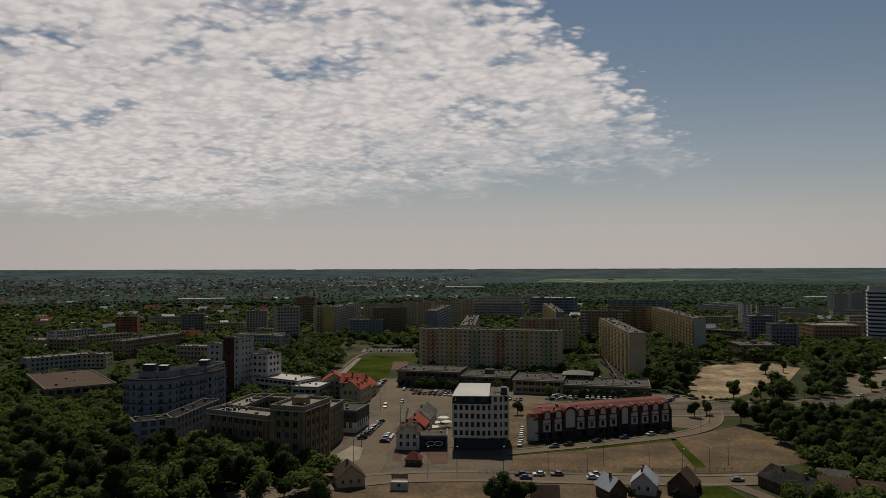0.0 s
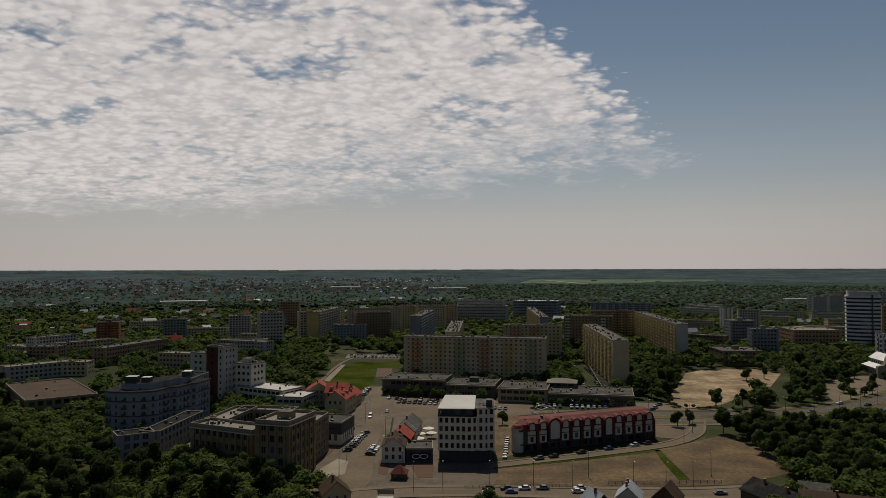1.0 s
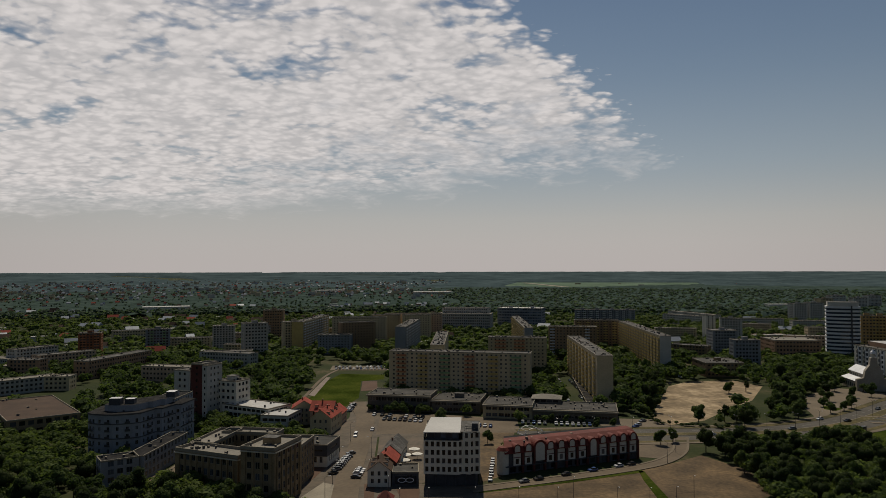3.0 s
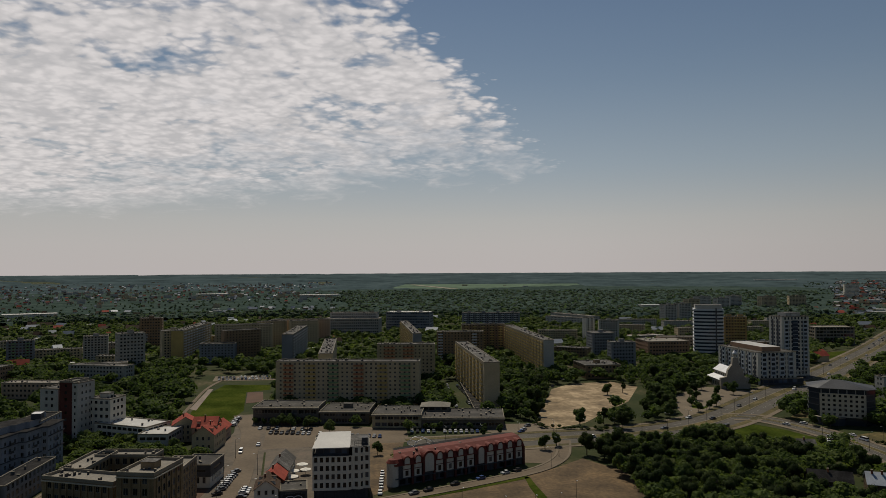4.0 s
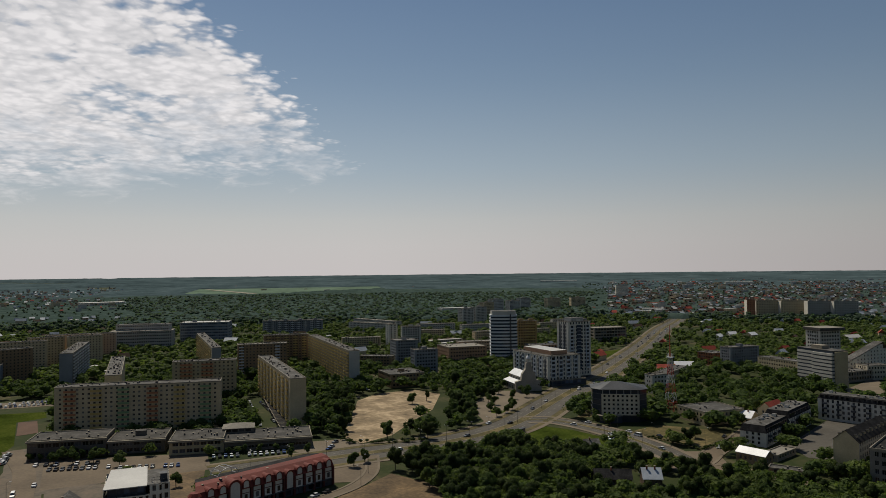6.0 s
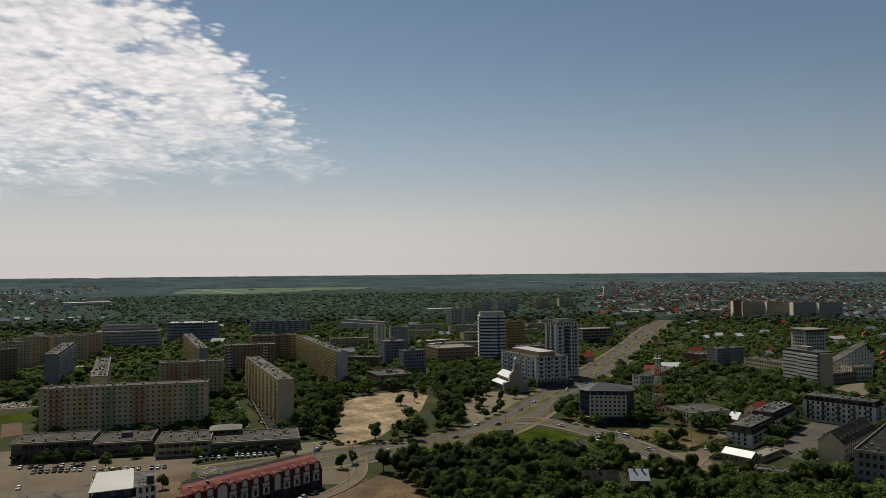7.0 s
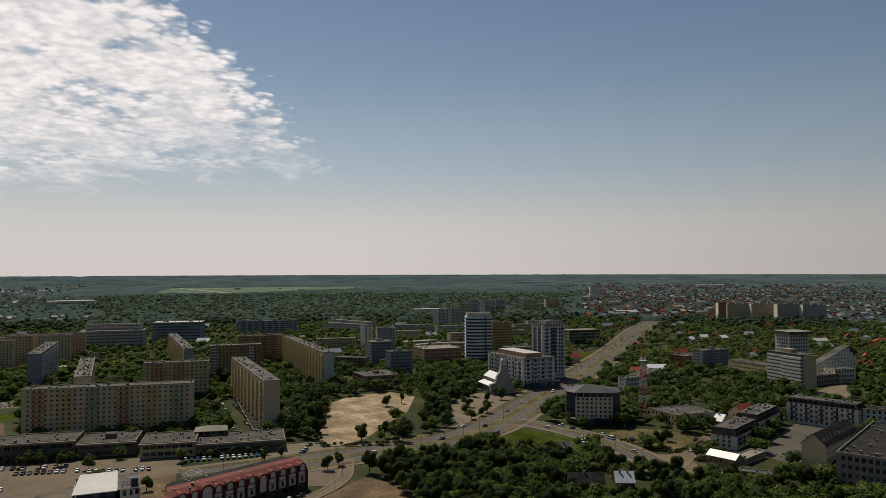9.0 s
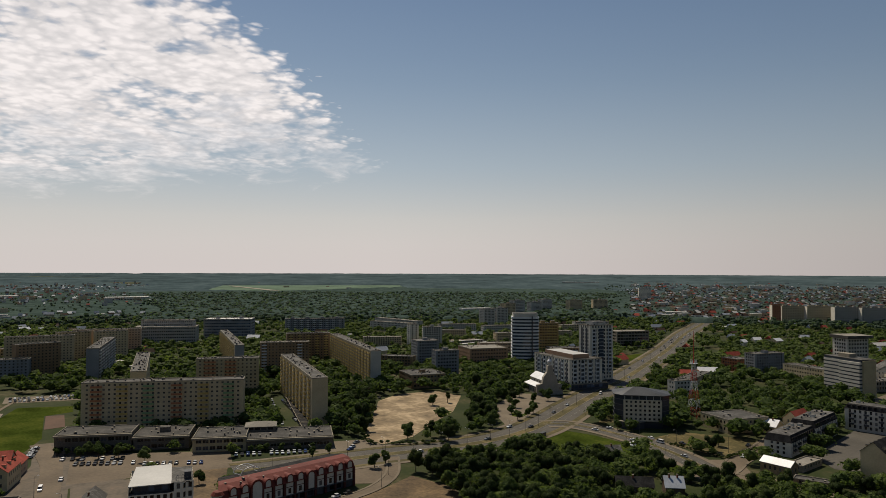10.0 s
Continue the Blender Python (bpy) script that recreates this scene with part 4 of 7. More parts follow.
piers(school_front, 31, 11, 14.3, 3.0)
piers(school_block, 13.5, 20.5, 20.5, 3.4)
building("pub_building", "two-storey house in black and white with a roof terrace", "pub building", -42.1, 318.1, -14.0, 13, 17, 4.5, 1, 2.6, 1.3, 2.6, WHITE, near=True, roof_mat=TAR)
pub_top = building("pub_upper_floor", "black clad upper storey with a low roof", "pub building", -42.3, 317.9, -14.0, 13.4, 17.4, 4.6, 1, 14, 9, 0.8, DARK, roof_mat=FELT_OLD, vents=4, base=0.8)
pub_top.location.z = 4.6
OLD = dict(roof="gable", near=True, chimneys=1)
building("old_house", "old tenement with a bright red tiled roof", "house", -33.0, 377.0, 78.0, 20, 11, 8.5, 2, 2.8, 1.1, 1.7, CREAM, roof_mat=ROOF_RED, rise=4, dormers=3, **OLD)
building("old_house", "brown tenement under a steep red roof", "house", -45.0, 390.0, -7.0, 12, 13, 10, 3, 2.6, 1.1, 1.6, PANEL_PINK, roof_mat=ROOF_RED, rise=4, dormers=2, **OLD)
building("old_house", "tenement with red tiles and dormers", "house", -56.0, 402.0, 5.0, 13, 12, 9, 3, 2.6, 1.1, 1.6, CREAM, roof_mat=ROOF_RED, rise=4, ridge="y", **OLD)
building("old_house", "low red-roofed house at the street corner", "house", -29.5, 400.0, 80.0, 14, 9, 6, 2, 2.6, 1.0, 1.4, PANEL_PINK, roof_mat=ROOF_RED, rise=3.4, **OLD)
building("old_house", "small white gabled house with dark windows", "house", -11.2, 285.0, -3.0, 9, 13, 6.4, 2, 2.6, 1.1, 1.7, WHITE, roof_mat=ROOF_BROWN, rise=3.4, ridge="y", dormers=2, **OLD)
building("old_house", "brick house with a red roof behind a white one", "house", -8.6, 298.3, -8.0, 8.5, 13, 6.2, 2, 2.6, 1.1, 1.6, BRICK_RED, roof_mat=ROOF_RED, rise=3.4, ridge="y", **OLD)
building("old_house", "grey-roofed house in a courtyard row", "house", -6.6, 311.5, -9.0, 8.5, 22, 6.4, 2, 2.6, 1.1, 1.6, PANEL_GREY, roof_mat=TAR, rise=3.4, ridge="y", **OLD)
building("pavilion", "low dark pavilion with a flat roof", "pavilion", -1.7, 285.5, -2.0, 10.4, 13, 5, 1, 3.4, 2.4, 2.4, DARK, near=True, roof_mat=TAR, vents=2)

# shops between the street and the long block
def shop_fascia(root, w, h):
    """A pale overhanging roof edge above the shop windows."""
    f = Shape(CONCRETE)
    f.box(-0.4, -1.5, h - 0.9, w + 0.4, -0.07, h + 0.1)
    part("fascia", f, root, "pale overhanging roof edge")


SHOP = dict(roof_mat=FELT_OLD, near=True, base=0.3, sill=0.6)
shop_fascia(building("shop_row", "long low shopping row with dark glazing", "shops", -16.4, 441.8, -15.0, 38.5, 22, 9.5, 2, 3.6, 3.0, 2.2, SHOP_WALL, vents=12, **SHOP), 38.5, 9.5)
shop_fascia(building("shop_row", "low shopping hall with a stepped roof", "shops", 21.6, 431.9, -15.4, 29, 26, 7.2, 2, 3.6, 3.0, 2.0, SHOP_WALL, vents=12, housings=1, **SHOP), 29, 7.2)
shop_fascia(building("shop_row", "low shopping hall with brown panels", "shops", 49.9, 413.2, -15.7, 28, 26, 7.6, 2, 3.6, 3.0, 2.0, PANEL2, vents=12, **SHOP), 28, 7.6)
shop_fascia(building("shop_row", "long low shopping row with a dark ribbon window", "shops", 77.0, 405.8, -15.1, 46.7, 26, 5.9, 1, 3.6, 3.3, 1.6, SHOP_WALL, vents=24, **SHOP), 46.7, 5.9)
building("shop_upper_hall", "raised hall with a pale pitched skylight", "shops", 80, 424, -15.1, 17, 13, 8.6, 3, 3.6, 3.0, 1.4, SHOP_WALL, roof="hip", roof_mat=GRAVEL, rise=1.8)

# wooden houses along the front street
building("wooden_house", "small house with a grey sheet-metal roof", "house", 55.4, 219.5, 17.5, 6, 8, 3.4, 1, 2.6, 0.9, 1.2, WOOD_DARK, roof="gable", roof_mat=ROOF_ZINC, rise=3.2, ridge="y", near=True, chimneys=1)
building("wooden_house", "small house with a bright zinc roof and a dark chimney", "house", 63.9, 226.8, -22.6, 7.5, 8.5, 3.6, 1, 2.6, 0.9, 1.2, OFFWHITE, roof="gable", roof_mat=ROOF_ZINC, rise=3.4, ridge="y", near=True, chimneys=2)
building("wooden_house", "wooden house with a steep brown roof", "house", 75.4, 227.1, -32.9, 8, 8, 3.2, 1, 2.6, 0.9, 1.2, WOOD_DARK, roof="gable", roof_mat=ROOF_BROWN, rise=4, ridge="y", near=True)
building("wooden_house", "dark shed with a rusty roof", "shed", 31.2, 215.4, -6.0, 8, 6, 3.0, 1, 2.6, 0.9, 1.2, WOOD_DARK, roof="gable", roof_mat=ROOF_BROWN, rise=2.6, near=True)
building("wooden_house", "dark gabled house among trees by the street", "house", -28.0, 235.0, 15.0, 9, 9, 3.4, 1, 2.6, 0.9, 1.2, CREAM, roof="gable", roof_mat=ROOF_BROWN, rise=3.8, ridge="y", near=True, chimneys=1)
building("wooden_house", "long wooden house with a dark felt roof", "house", 107.2, 234.1, -74.3, 22, 11, 3.4, 1, 2.8, 0.9, 1.2, WOOD_DARK, roof="gable", roof_mat=ROOF_DARK, rise=3.2, near=True, chimneys=2)
building("wooden_house", "broad low house with a dark brown roof", "house", 117.0, 215.8, -28.6, 22, 13, 3.4, 1, 2.8, 0.9, 1.2, WOOD_DARK, roof="gable", roof_mat=ROOF_BROWN, rise=3.4, near=True, chimneys=1)
building("wooden_house", "low shed with a grey roof behind the garden", "shed", 126.5, 233.6, -28.6, 14, 9, 3.0, 1, 2.8, 0.9, 1.2, WOOD_DARK, roof="gable", roof_mat=TAR, rise=1.6, near=True)
building("wooden_house", "dark old house with a black felt roof", "house", 207.5, 256.1, -33.6, 16, 9, 3.6, 1, 2.6, 0.9, 1.2, WOOD_DARK, roof="gable", roof_mat=ROOF_DARK, rise=3.2, near=True, chimneys=1)
building("wooden_house", "house with a blue-grey sheet-metal roof", "house", 224.2, 243.6, -33.7, 8, 10, 4.2, 1, 2.6, 0.9, 1.2, WOOD_DARK, roof="gable", roof_mat=ROOF_ZINC, rise=3.6, near=True, chimneys=2)
building("wooden_house", "small grey-roofed house at the lawn", "house", 243.5, 308.0, -21.8, 9, 8, 3.0, 1, 2.6, 0.9, 1.2, PANEL_DIM, roof="gable", roof_mat=TAR, rise=2.6, near=True, chimneys=1)
building("kiosk_house", "little dark wooden hut with a tent roof", "hut", -7.0, 262.0, -8.0, 5.2, 5, 2.4, 1, 2.0, 1.0, 1.0, WOOD_DARK, roof="hip", roof_mat=ROOF_MAROON, rise=2.2, near=True)
building("site_cabin", "white site cabin with a flat roof", "cabin", -11.0, 233.0, -5.0, 5.5, 2.6, 2.6, 1, 2.4, 1.0, 1.0, OFFWHITE, near=True, roof_mat=ROOF_WHITE, parapet=0.1)


def white_office():
    """White office: serrated white walls over a dark ground floor, white penthouse roof."""
    root = thing("office_building", 10.6, 284.5, -6.5, "white five-storey office with a wavy wall and dark ground floor", "office building")
    w, d, h, g = 22.0, 22.0, 21.0, 4.8
    s, low = Shape(WHITE), Shape(DARK, GLASS)
    many = []
    ring = [(0, 0), (13.5, -0.6), (15.2, 0.6), (18.2, -0.2), (19.6, 1.2), (w, 1.0), (w, d), (0, d)]
    tops = [h - 3.2, h - 3.2, h, h, h, h, h, h - 1]
    panes = Shape(GLASS)
    for i in range(len(ring)):
        a, b = Vector(ring[i]), Vector(ring[(i + 1) % len(ring)])
        u = (b - a).normalized()
        fac = Facade(tuple(a), tuple(u), (u.y, -u.x), (b - a).length)
        top = tops[i]
        sh = (h - g) / 5
        nrow = 4 if top < h - 2 else 5
        rows = [(g + k * sh + 0.9, g + k * sh + 2.85) for k in range(nrow)]
        cols = openings(fac.length, 2.2 if fac.length > 6 else fac.length * 0.94, 1.25, 0.05)
        wall_with_openings(s, fac, g, top, cols, rows, 0.3, panes, single_windows=many if i not in (6,) else None)
    part("wall", s, root)
    part("glazing", panes, root, "rows of dark window panes", kind="stuff")
    for fac, c0, r0, a, b, dep in many:
        p = fac.at(c0, r0, -dep + 0.08)
        part("window", window_mesh(a, b, GLASS, False), root, at=pose(*p, 0, 0, math.degrees(math.atan2(fac.u[1], fac.u[0]))))
    low.prism([(0.6, 0.8), (w - 0.8, 1.8), (w - 0.8, d - 0.5), (0.6, d - 0.5)], 0, g + 0.05, 0)
    part("ground_floor", low, root, "recessed black ground floor")
    for i in range(6):
        # the deep shade under the overhang is put into the columns' dark colour
        c = Shape(DARK)
        x = 0.8 + i * 3.9
        c.tube((x, 0.5, 0), (x, 0.5, g), 0.3, 0.3, 10)
        part("column", c, root)
    sof = Shape(WHITE)
    sof.prism(ring, g - 0.06, g, 0)
    part("soffit", sof, root)
    for deck, z in (([(0.1, 0.1), (14.2, -0.1), (14.2, d - 0.1), (0.1, d - 0.1)], h - 3.5), ([(14.3, 0.5), (w - 0.1, 1.2), (w - 0.1, d - 0.1), (14.3, d - 0.1)], h - 0.35)):
        sof = Shape(TAR)
        sof.prism(deck, z, z + 0.3, 0)
        part("roof_deck", sof, root)
    pent = Shape(DARK, GLASS_BLUE)
    pent.box(1.2, 2.2, h - 3.2, 13.8, d - 3, h - 0.3, 0)
    for k in range(5):
        pent.face([(2 + 2.3 * k, 2.18, h - 2.7), (3.9 + 2.3 * k, 2.18, h - 2.7), (3.9 + 2.3 * k, 2.18, h - 0.7), (2 + 2.3 * k, 2.18, h - 0.7)], 1)
    part("penthouse", pent, root, "dark glazed penthouse")
    r = Shape(ROOF_WHITE)
    r.v += [(-0.2, 1.0, h - 0.3), (14.4, 1.0, h - 0.3), (14.4, d - 1, h + 1.6), (1.6, d - 1, h + 1.6), (-0.2, 1.0, h - 0.6), (14.4, 1.0, h - 0.6), (14.4, d - 1, h + 1.3), (1.6, d - 1, h + 1.3)]
    r.f += [(0, 1, 2, 3), (7, 6, 5, 4), (0, 4, 5, 1), (1, 5, 6, 2), (2, 6, 7, 3), (3, 7, 4, 0)]
    r.m += [0] * 6
    part("roof", r, root, "bright white sloping roof sheet")
    st = Shape(DARK, CONCRETE)
    st.box(w - 3.2, 4, h, w - 0.8, 7.5, h + 2.6, 0)
    part("lift_housing", st, root)
    ringm = Shape(DARK_METAL)
    for k in range(14):
        a0, a1 = math.pi * 2 * k / 14, math.pi * 2 * (k + 1) / 14
        ringm.tube((18.2 + 2.4 * math.cos(a0), 4.6 + 2.4 * math.sin(a0), h + 0.9), (18.2 + 2.4 * math.cos(a1), 4.6 + 2.4 * math.sin(a1), h + 0.9), 0.12, 0.12, 5)
        ringm.tube((18.2 + 2.4 * math.cos(a0), 4.6 + 2.4 * math.sin(a0), h - 0.1), (18.2 + 2.4 * math.cos(a0), 4.6 + 2.4 * math.sin(a0), h + 0.9), 0.06, 0.06, 4)
    part("railing", ringm, root, "round dark roof railing")


white_office()


def barrel(s, x, y0, y1, z, r, mi_roof, mi_front, n=10, legs=0.0, mi_leg=2):
    """A half-round dormer whose axis runs into the roof."""
    arc = [(x + r * math.cos(math.pi * k / n), z + r * math.sin(math.pi * k / n)) for k in range(n + 1)]
    for k in range(n):
        a, b = arc[k], arc[k + 1]
        s.face([(a[0], y0, a[1]), (a[0], y1, a[1]), (b[0], y1, b[1]), (b[0], y0, b[1])], mi_roof)
        i, j = [(x + (q[0] - x) * 0.72, z + (q[1] - z) * 0.72) for q in (a, b)]
        s.face([(a[0], y0, a[1]), (b[0], y0, b[1]), (j[0], y0, j[1]), (i[0], y0, i[1])], mi_roof)
    s.face([(x + (q[0] - x) * 0.72, y0 + 0.15, z + (q[1] - z) * 0.72) for q in arc], mi_front)
    if legs:
        s.box(x - r, y0, z - legs, x - r * 0.72, y1, z, mi_leg)
        s.box(x + r * 0.72, y0, z - legs, x + r, y1, z, mi_leg)
        s.face([(x - r * 0.72, y0 + 0.15, z - legs), (x + r * 0.72, y0 + 0.15, z - legs), (x + r * 0.72, y0 + 0.15, z), (x - r * 0.72, y0 + 0.15, z)], mi_front)


def red_arcade():
    def slant(shape):
        """The left end wall is not square to the front: the rear is shorter."""
        shape.v = [(x + 0.52 * max(0.0, y) * (1 - x / w), y, z) for x, y, z in shape.v]
        return shape
    root = thing("shopping_arcade", 44.6, 298.0, 18.8, "long shopping arcade with a maroon roof and round-arched dormers", "shopping arcade")
    w, d, h = 66.0, 20.0, 8.6
    PALE = RENDER_SHADE
    s, panes = Shape(DARK), Shape(GLASS)
    for key, fac in sides(w, d).items():
        cols = openings(fac.length, 3.9, 2.6, 0.4)
        wall_with_openings(s, fac, 0, h, cols, [(0.5, 3.0)], 0.3, panes)
    part("wall", slant(s), root, "dark ground-floor shop fronts")
    part("glazing", slant(panes), root, "dark shop windows", kind="stuff")
    for k in range(12):
        xx = 5.5 + k * 5.3
        if k not in (2, 7):
            p = Shape(RENDER_SHADE, GLASS, MAROON)
            p.box(xx - 1.7, -0.5, 3.3, xx + 1.7, -0.003, h - 0.3, 0)
            p.box(xx - 0.7, -0.56, 3.9, xx + 0.7, -0.5, h - 2.6, 1)
            p.box(xx - 1.7, -0.58, h - 2.2, xx + 1.7, -0.5, h - 1.9, 2)
            part("bay_panel", p, root, "pale wall panel with a tall window")
        q = Shape(MAROON)
        q.box(xx + 2.2, -0.85, 0.0, xx + 3.1, -0.003, h - 0.2, 0)
        part("pillar", q, root, "maroon pillar")
    s = Shape(DARK)
    s.box(0, -0.9, 2.9, w, -0.003, 3.3)
    part("canopy", s, root)
    r = Shape(ROOF_MAROON, ROOF_DARK)
    prof = [(-1.0, h - 0.2), (0.6, h + 2.2), (4.2, h + 3.9), (8.0, h + 4.3)]
    for (a, za), (b, zb) in zip(prof, prof[1:]):
        r.face([(-0.6, a, za), (w + 0.6, a, za), (w + 0.6, b, zb), (-0.6, b, zb)], 0)
    r.face([(-0.6, 8.0, h + 4.3), (w + 0.6, 8.0, h + 4.3), (w + 0.6, d, h + 2.0), (-0.6, d, h + 2.0)], 1)
    r.face([(-0.6, d, h + 2.0), (w + 0.6, d, h + 2.0), (w + 0.6, d, h - 0.2), (-0.6, d, h - 0.2)], 0)
    for e in (-0.6, w + 0.6):
        r.face([(e, a, z) for a, z in prof] + [(e, d, h + 2.0), (e, d, h - 0.2)], 0)
    r.face([(-0.6, -1.0, h - 0.2), (-0.6, d, h - 0.2), (w + 0.6, d, h - 0.2), (w + 0.6, -1.0, h - 0.2)], 0)
    part("roof", slant(r), root, "sweeping maroon sheet roof")
    for i in range(12):
        xx = 5.5 + i * 5.3
        if i in (2, 7):
            c = Shape(ROOF_MAROON, PALE, MAROON)
            barrel(c, xx, -1.2, 5.5, h + 1.3 if i == 2 else h + 0.8, 3.1 if i == 2 else 2.2, 0, 1, 14, legs=5.5)
            part("arched_gable", c, root, "tall round-arched gable with a pale window")
        else:
            c = Shape(ROOF_MAROON, PALE, MAROON)
            barrel(c, xx, -0.9, 5.5, h + 1.7, 1.75, 0, 1, 10, legs=2.0)
            part("dormer", c, root, "small half-round dormer")
    t = Shape(ROOF_MAROON, PALE)
    n = 12
    t.prism([(0.2 + 2.6 * math.cos(2 * math.pi * i / n), 2 + 2.6 * math.sin(2 * math.pi * i / n)) for i in range(n)], 0, h + 1.0, 1)
    for i in range(n):
        a, b = 2 * math.pi * i / n, 2 * math.pi * (i + 1) / n
        t.face([(0.2 + 2.9 * math.cos(a), 2 + 2.9 * math.sin(a), h + 1.0), (0.2 + 2.9 * math.cos(b), 2 + 2.9 * math.sin(b), h + 1.0), (0.2 + 1.8 * math.cos(b), 2 + 1.8 * math.sin(b), h + 2.3), (0.2 + 1.8 * math.cos(a), 2 + 1.8 * math.sin(a), h + 2.3)], 0)
        t.face([(0.2 + 1.8 * math.cos(a), 2 + 1.8 * math.sin(a), h + 2.3), (0.2 + 1.8 * math.cos(b), 2 + 1.8 * math.sin(b), h + 2.3), (0.2, 2, h + 2.7)], 0)
    part("corner_turret", t, root, "round corner turret with maroon cap")
    sk = Shape(METAL, GLASS_BLUE)
    for i in range(16):
        a0, a1 = math.pi * i / 16, math.pi * (i + 1) / 16
        for yy in (10.5, 16.5):
            sk.tube((20 + 5 * math.cos(a0), yy, h + 3.2 + 3.4 * math.sin(a0)), (20 + 5 * math.cos(a1), yy, h + 3.2 + 3.4 * math.sin(a1)), 0.14, 0.14, 5)
        if i % 3 == 0:
            sk.tube((20 + 5 * math.cos(a0), 10.5, h + 3.2 + 3.4 * math.sin(a0)), (20 + 5 * math.cos(a0), 16.5, h + 3.2 + 3.4 * math.sin(a0)), 0.1, 0.1, 5)
    part("skylight_frame", sk, root, "arched steel skylight frame")
    roof_clutter(root, 40, 8, h + 3.4, 6, random.Random(4))


red_arcade()


# ---- along the boulevard ----


def round_tower():
    root = thing("office_tower", 394.5, 641.4, -29.0, "silver round-fronted tower banded with white floors and dark glass", "office tower")
    w, d, h, n = 28.0, 24.0, 51.0, 16
    ring = [(w / 2 + w / 2 * math.sin(a) * 1.0, d * 0.17 - d * 0.17 * math.cos(a)) for a in [(-1 + 2 * i / n) * math.pi / 2 for i in range(n + 1)]] + [(w, d), (0, d)]
    g = Shape(GLASS_BLUE)
    g.prism([(w / 2 + (x - w / 2) * 0.97, d / 2 + (y - d / 2) * 0.97) for x, y in ring], 0, h - 1, 0)
    part("glass_core", g, root, "dark continuous glazing")
    for i in range(15):
        b = Shape(BAND_SILVER)
        z = 0.8 + i * 3.4
        b.prism(ring, z, z + 1.75, 0)
        part("floor_band", b, root)
    t = Shape(OFFWHITE, TAR)
    t.prism([(w / 2 + (x - w / 2) * 0.9, d / 2 + (y - d / 2) * 0.9) for x, y in ring], h - 1, h + 3, 0, 1)
    part("roof", t, root, "set-back roof storey")
    f = Shape(DARK)
    f.box(w * 0.72, -0.4, 0, w * 0.76, 1, h, 0)
    part("fin", f, root, "dark vertical fin")


round_tower()
building("apartment_tower", "ochre and brown ten-storey block", "apartment tower", 481.7, 722.1, -26, 23.8, 14, 36, 11, 3.0, 1.7, 1.5, OCHRE, vents=8, housings=2, balconies=[(BALC_Y, [13, 19], 5)])
MODERN = dict(wall=WHITE, glass=GLASS_DEEP, vents=10, depth=0.3)
complex_block = building("apartment_complex", "grey-white seven-storey block with tall window slots", "apartment complex", 360.6, 549.5, -94, 57.5, 32, 24.6, 7, 3.2, 1.6, 2.1, housings=2, **MODERN)
complex_tower = building("apartment_complex", "grey-white fifteen-storey tower with a blue glazed front", "apartment complex", 404.1, 541.9, -90, 16, 26, 49, 15, 3.2, 1.7, 2.1, housings=2, **MODERN)
building("apartment_complex", "pinkish rear wing with white bands", "apartment complex", 420.2, 611.6, -21.9, 38, 15, 20, 6, 3.2, 1.8, 1.6, SALMON, vents=8, balconies=[(BALC_W, spread(38, 5), 5)])
building("shop_row", "dark glazed street-level row of shops", "shops", 358, 489, -4, 34, 2.8, 4.6, 1, 4.0, 3.4, 3.4, DARK, glass=GLASS_BLUE, roof_mat=ROOF_DARK)


def dark_strips(root, w, h, every, first):
    """Dark vertical cladding strips and a glazed base that belong to the apartment complex."""
    k = first
    while k < w - 1:
        s = Shape(DARK)
        s.box(k, -0.14, 6.5, k + 1.9, -0.004, h)
        part("strip", s, root)
        k += every
    b = Shape(GLASS_DEEP)
    b.box(0.1, -0.5, 0, w - 0.1, -0.004, 5.6)
    part("shop_front", b, root, "dark glazed shop fronts")
    c = Shape(DARK)
    c.box(-0.2, -0.9, 5.6, w + 0.2, -0.004, 6.2)
    part("canopy", c, root)


dark_strips(complex_block, 57.5, 22, 9.6, 4.3)
dark_strips(complex_tower, 16, 47, 6.4, 3.6)


def white_bays(root, run, out, start, every, count, floors, sh, z0):
    """Columns of white-framed glazed bays that stand out from a wall; run and out are its directions in plan."""
    for c in range(count):
        for k in range(floors):
            b = Shape(BAND_SILVER, GLASS_DEEP)
            b.box(-1.9, -1.0, 0, 1.9, -0.004, 0.35, 0)
            b.box(-1.9, -1.0, 0.35, -1.6, -0.004, sh, 0)
            b.box(1.6, -1.0, 0.35, 1.9, -0.004, sh, 0)
            b.box(-1.6, -0.95, 0.35, 1.6, -0.85, 1.25, 0)
            b.box(-1.6, -0.4, 1.25, 1.6, -0.004, sh, 1)
            ox, oy = start[0] + run[0] * every * c, start[1] + run[1] * every * c
            part("bay", b, root, at=pose(ox, oy, z0 + sh * k, 0, 0, math.degrees(math.atan2(run[1], run[0]))))


white_bays(complex_block, (1, 0), (0, -1), (9.0, -0.004), 9.6, 5, 5, 3.43, 6.6)
white_bays(complex_block, (0, 1), (1, 0), (57.504, 5.0), 7.4, 4, 5, 3.43, 6.6)
white_bays(complex_tower, (0, 1), (1, 0), (16.004, 4.0), 18.0, 2, 12, 3.25, 6.6)
glazed = Shape(GLASS_BLUE, BAND_SILVER)
glazed.box(16.004, 10.0, 6, 16.4, 15.0, 46, 0)
for k in range(12):
    glazed.box(16.4, 10.0, 8 + 3.25 * k, 16.5, 15.0, 8.3 + 3.25 * k, 1)
part("glass_strip", glazed, complex_tower, "tall strip of blue glazing")
top = Shape(SALMON, ROOF_WHITE)
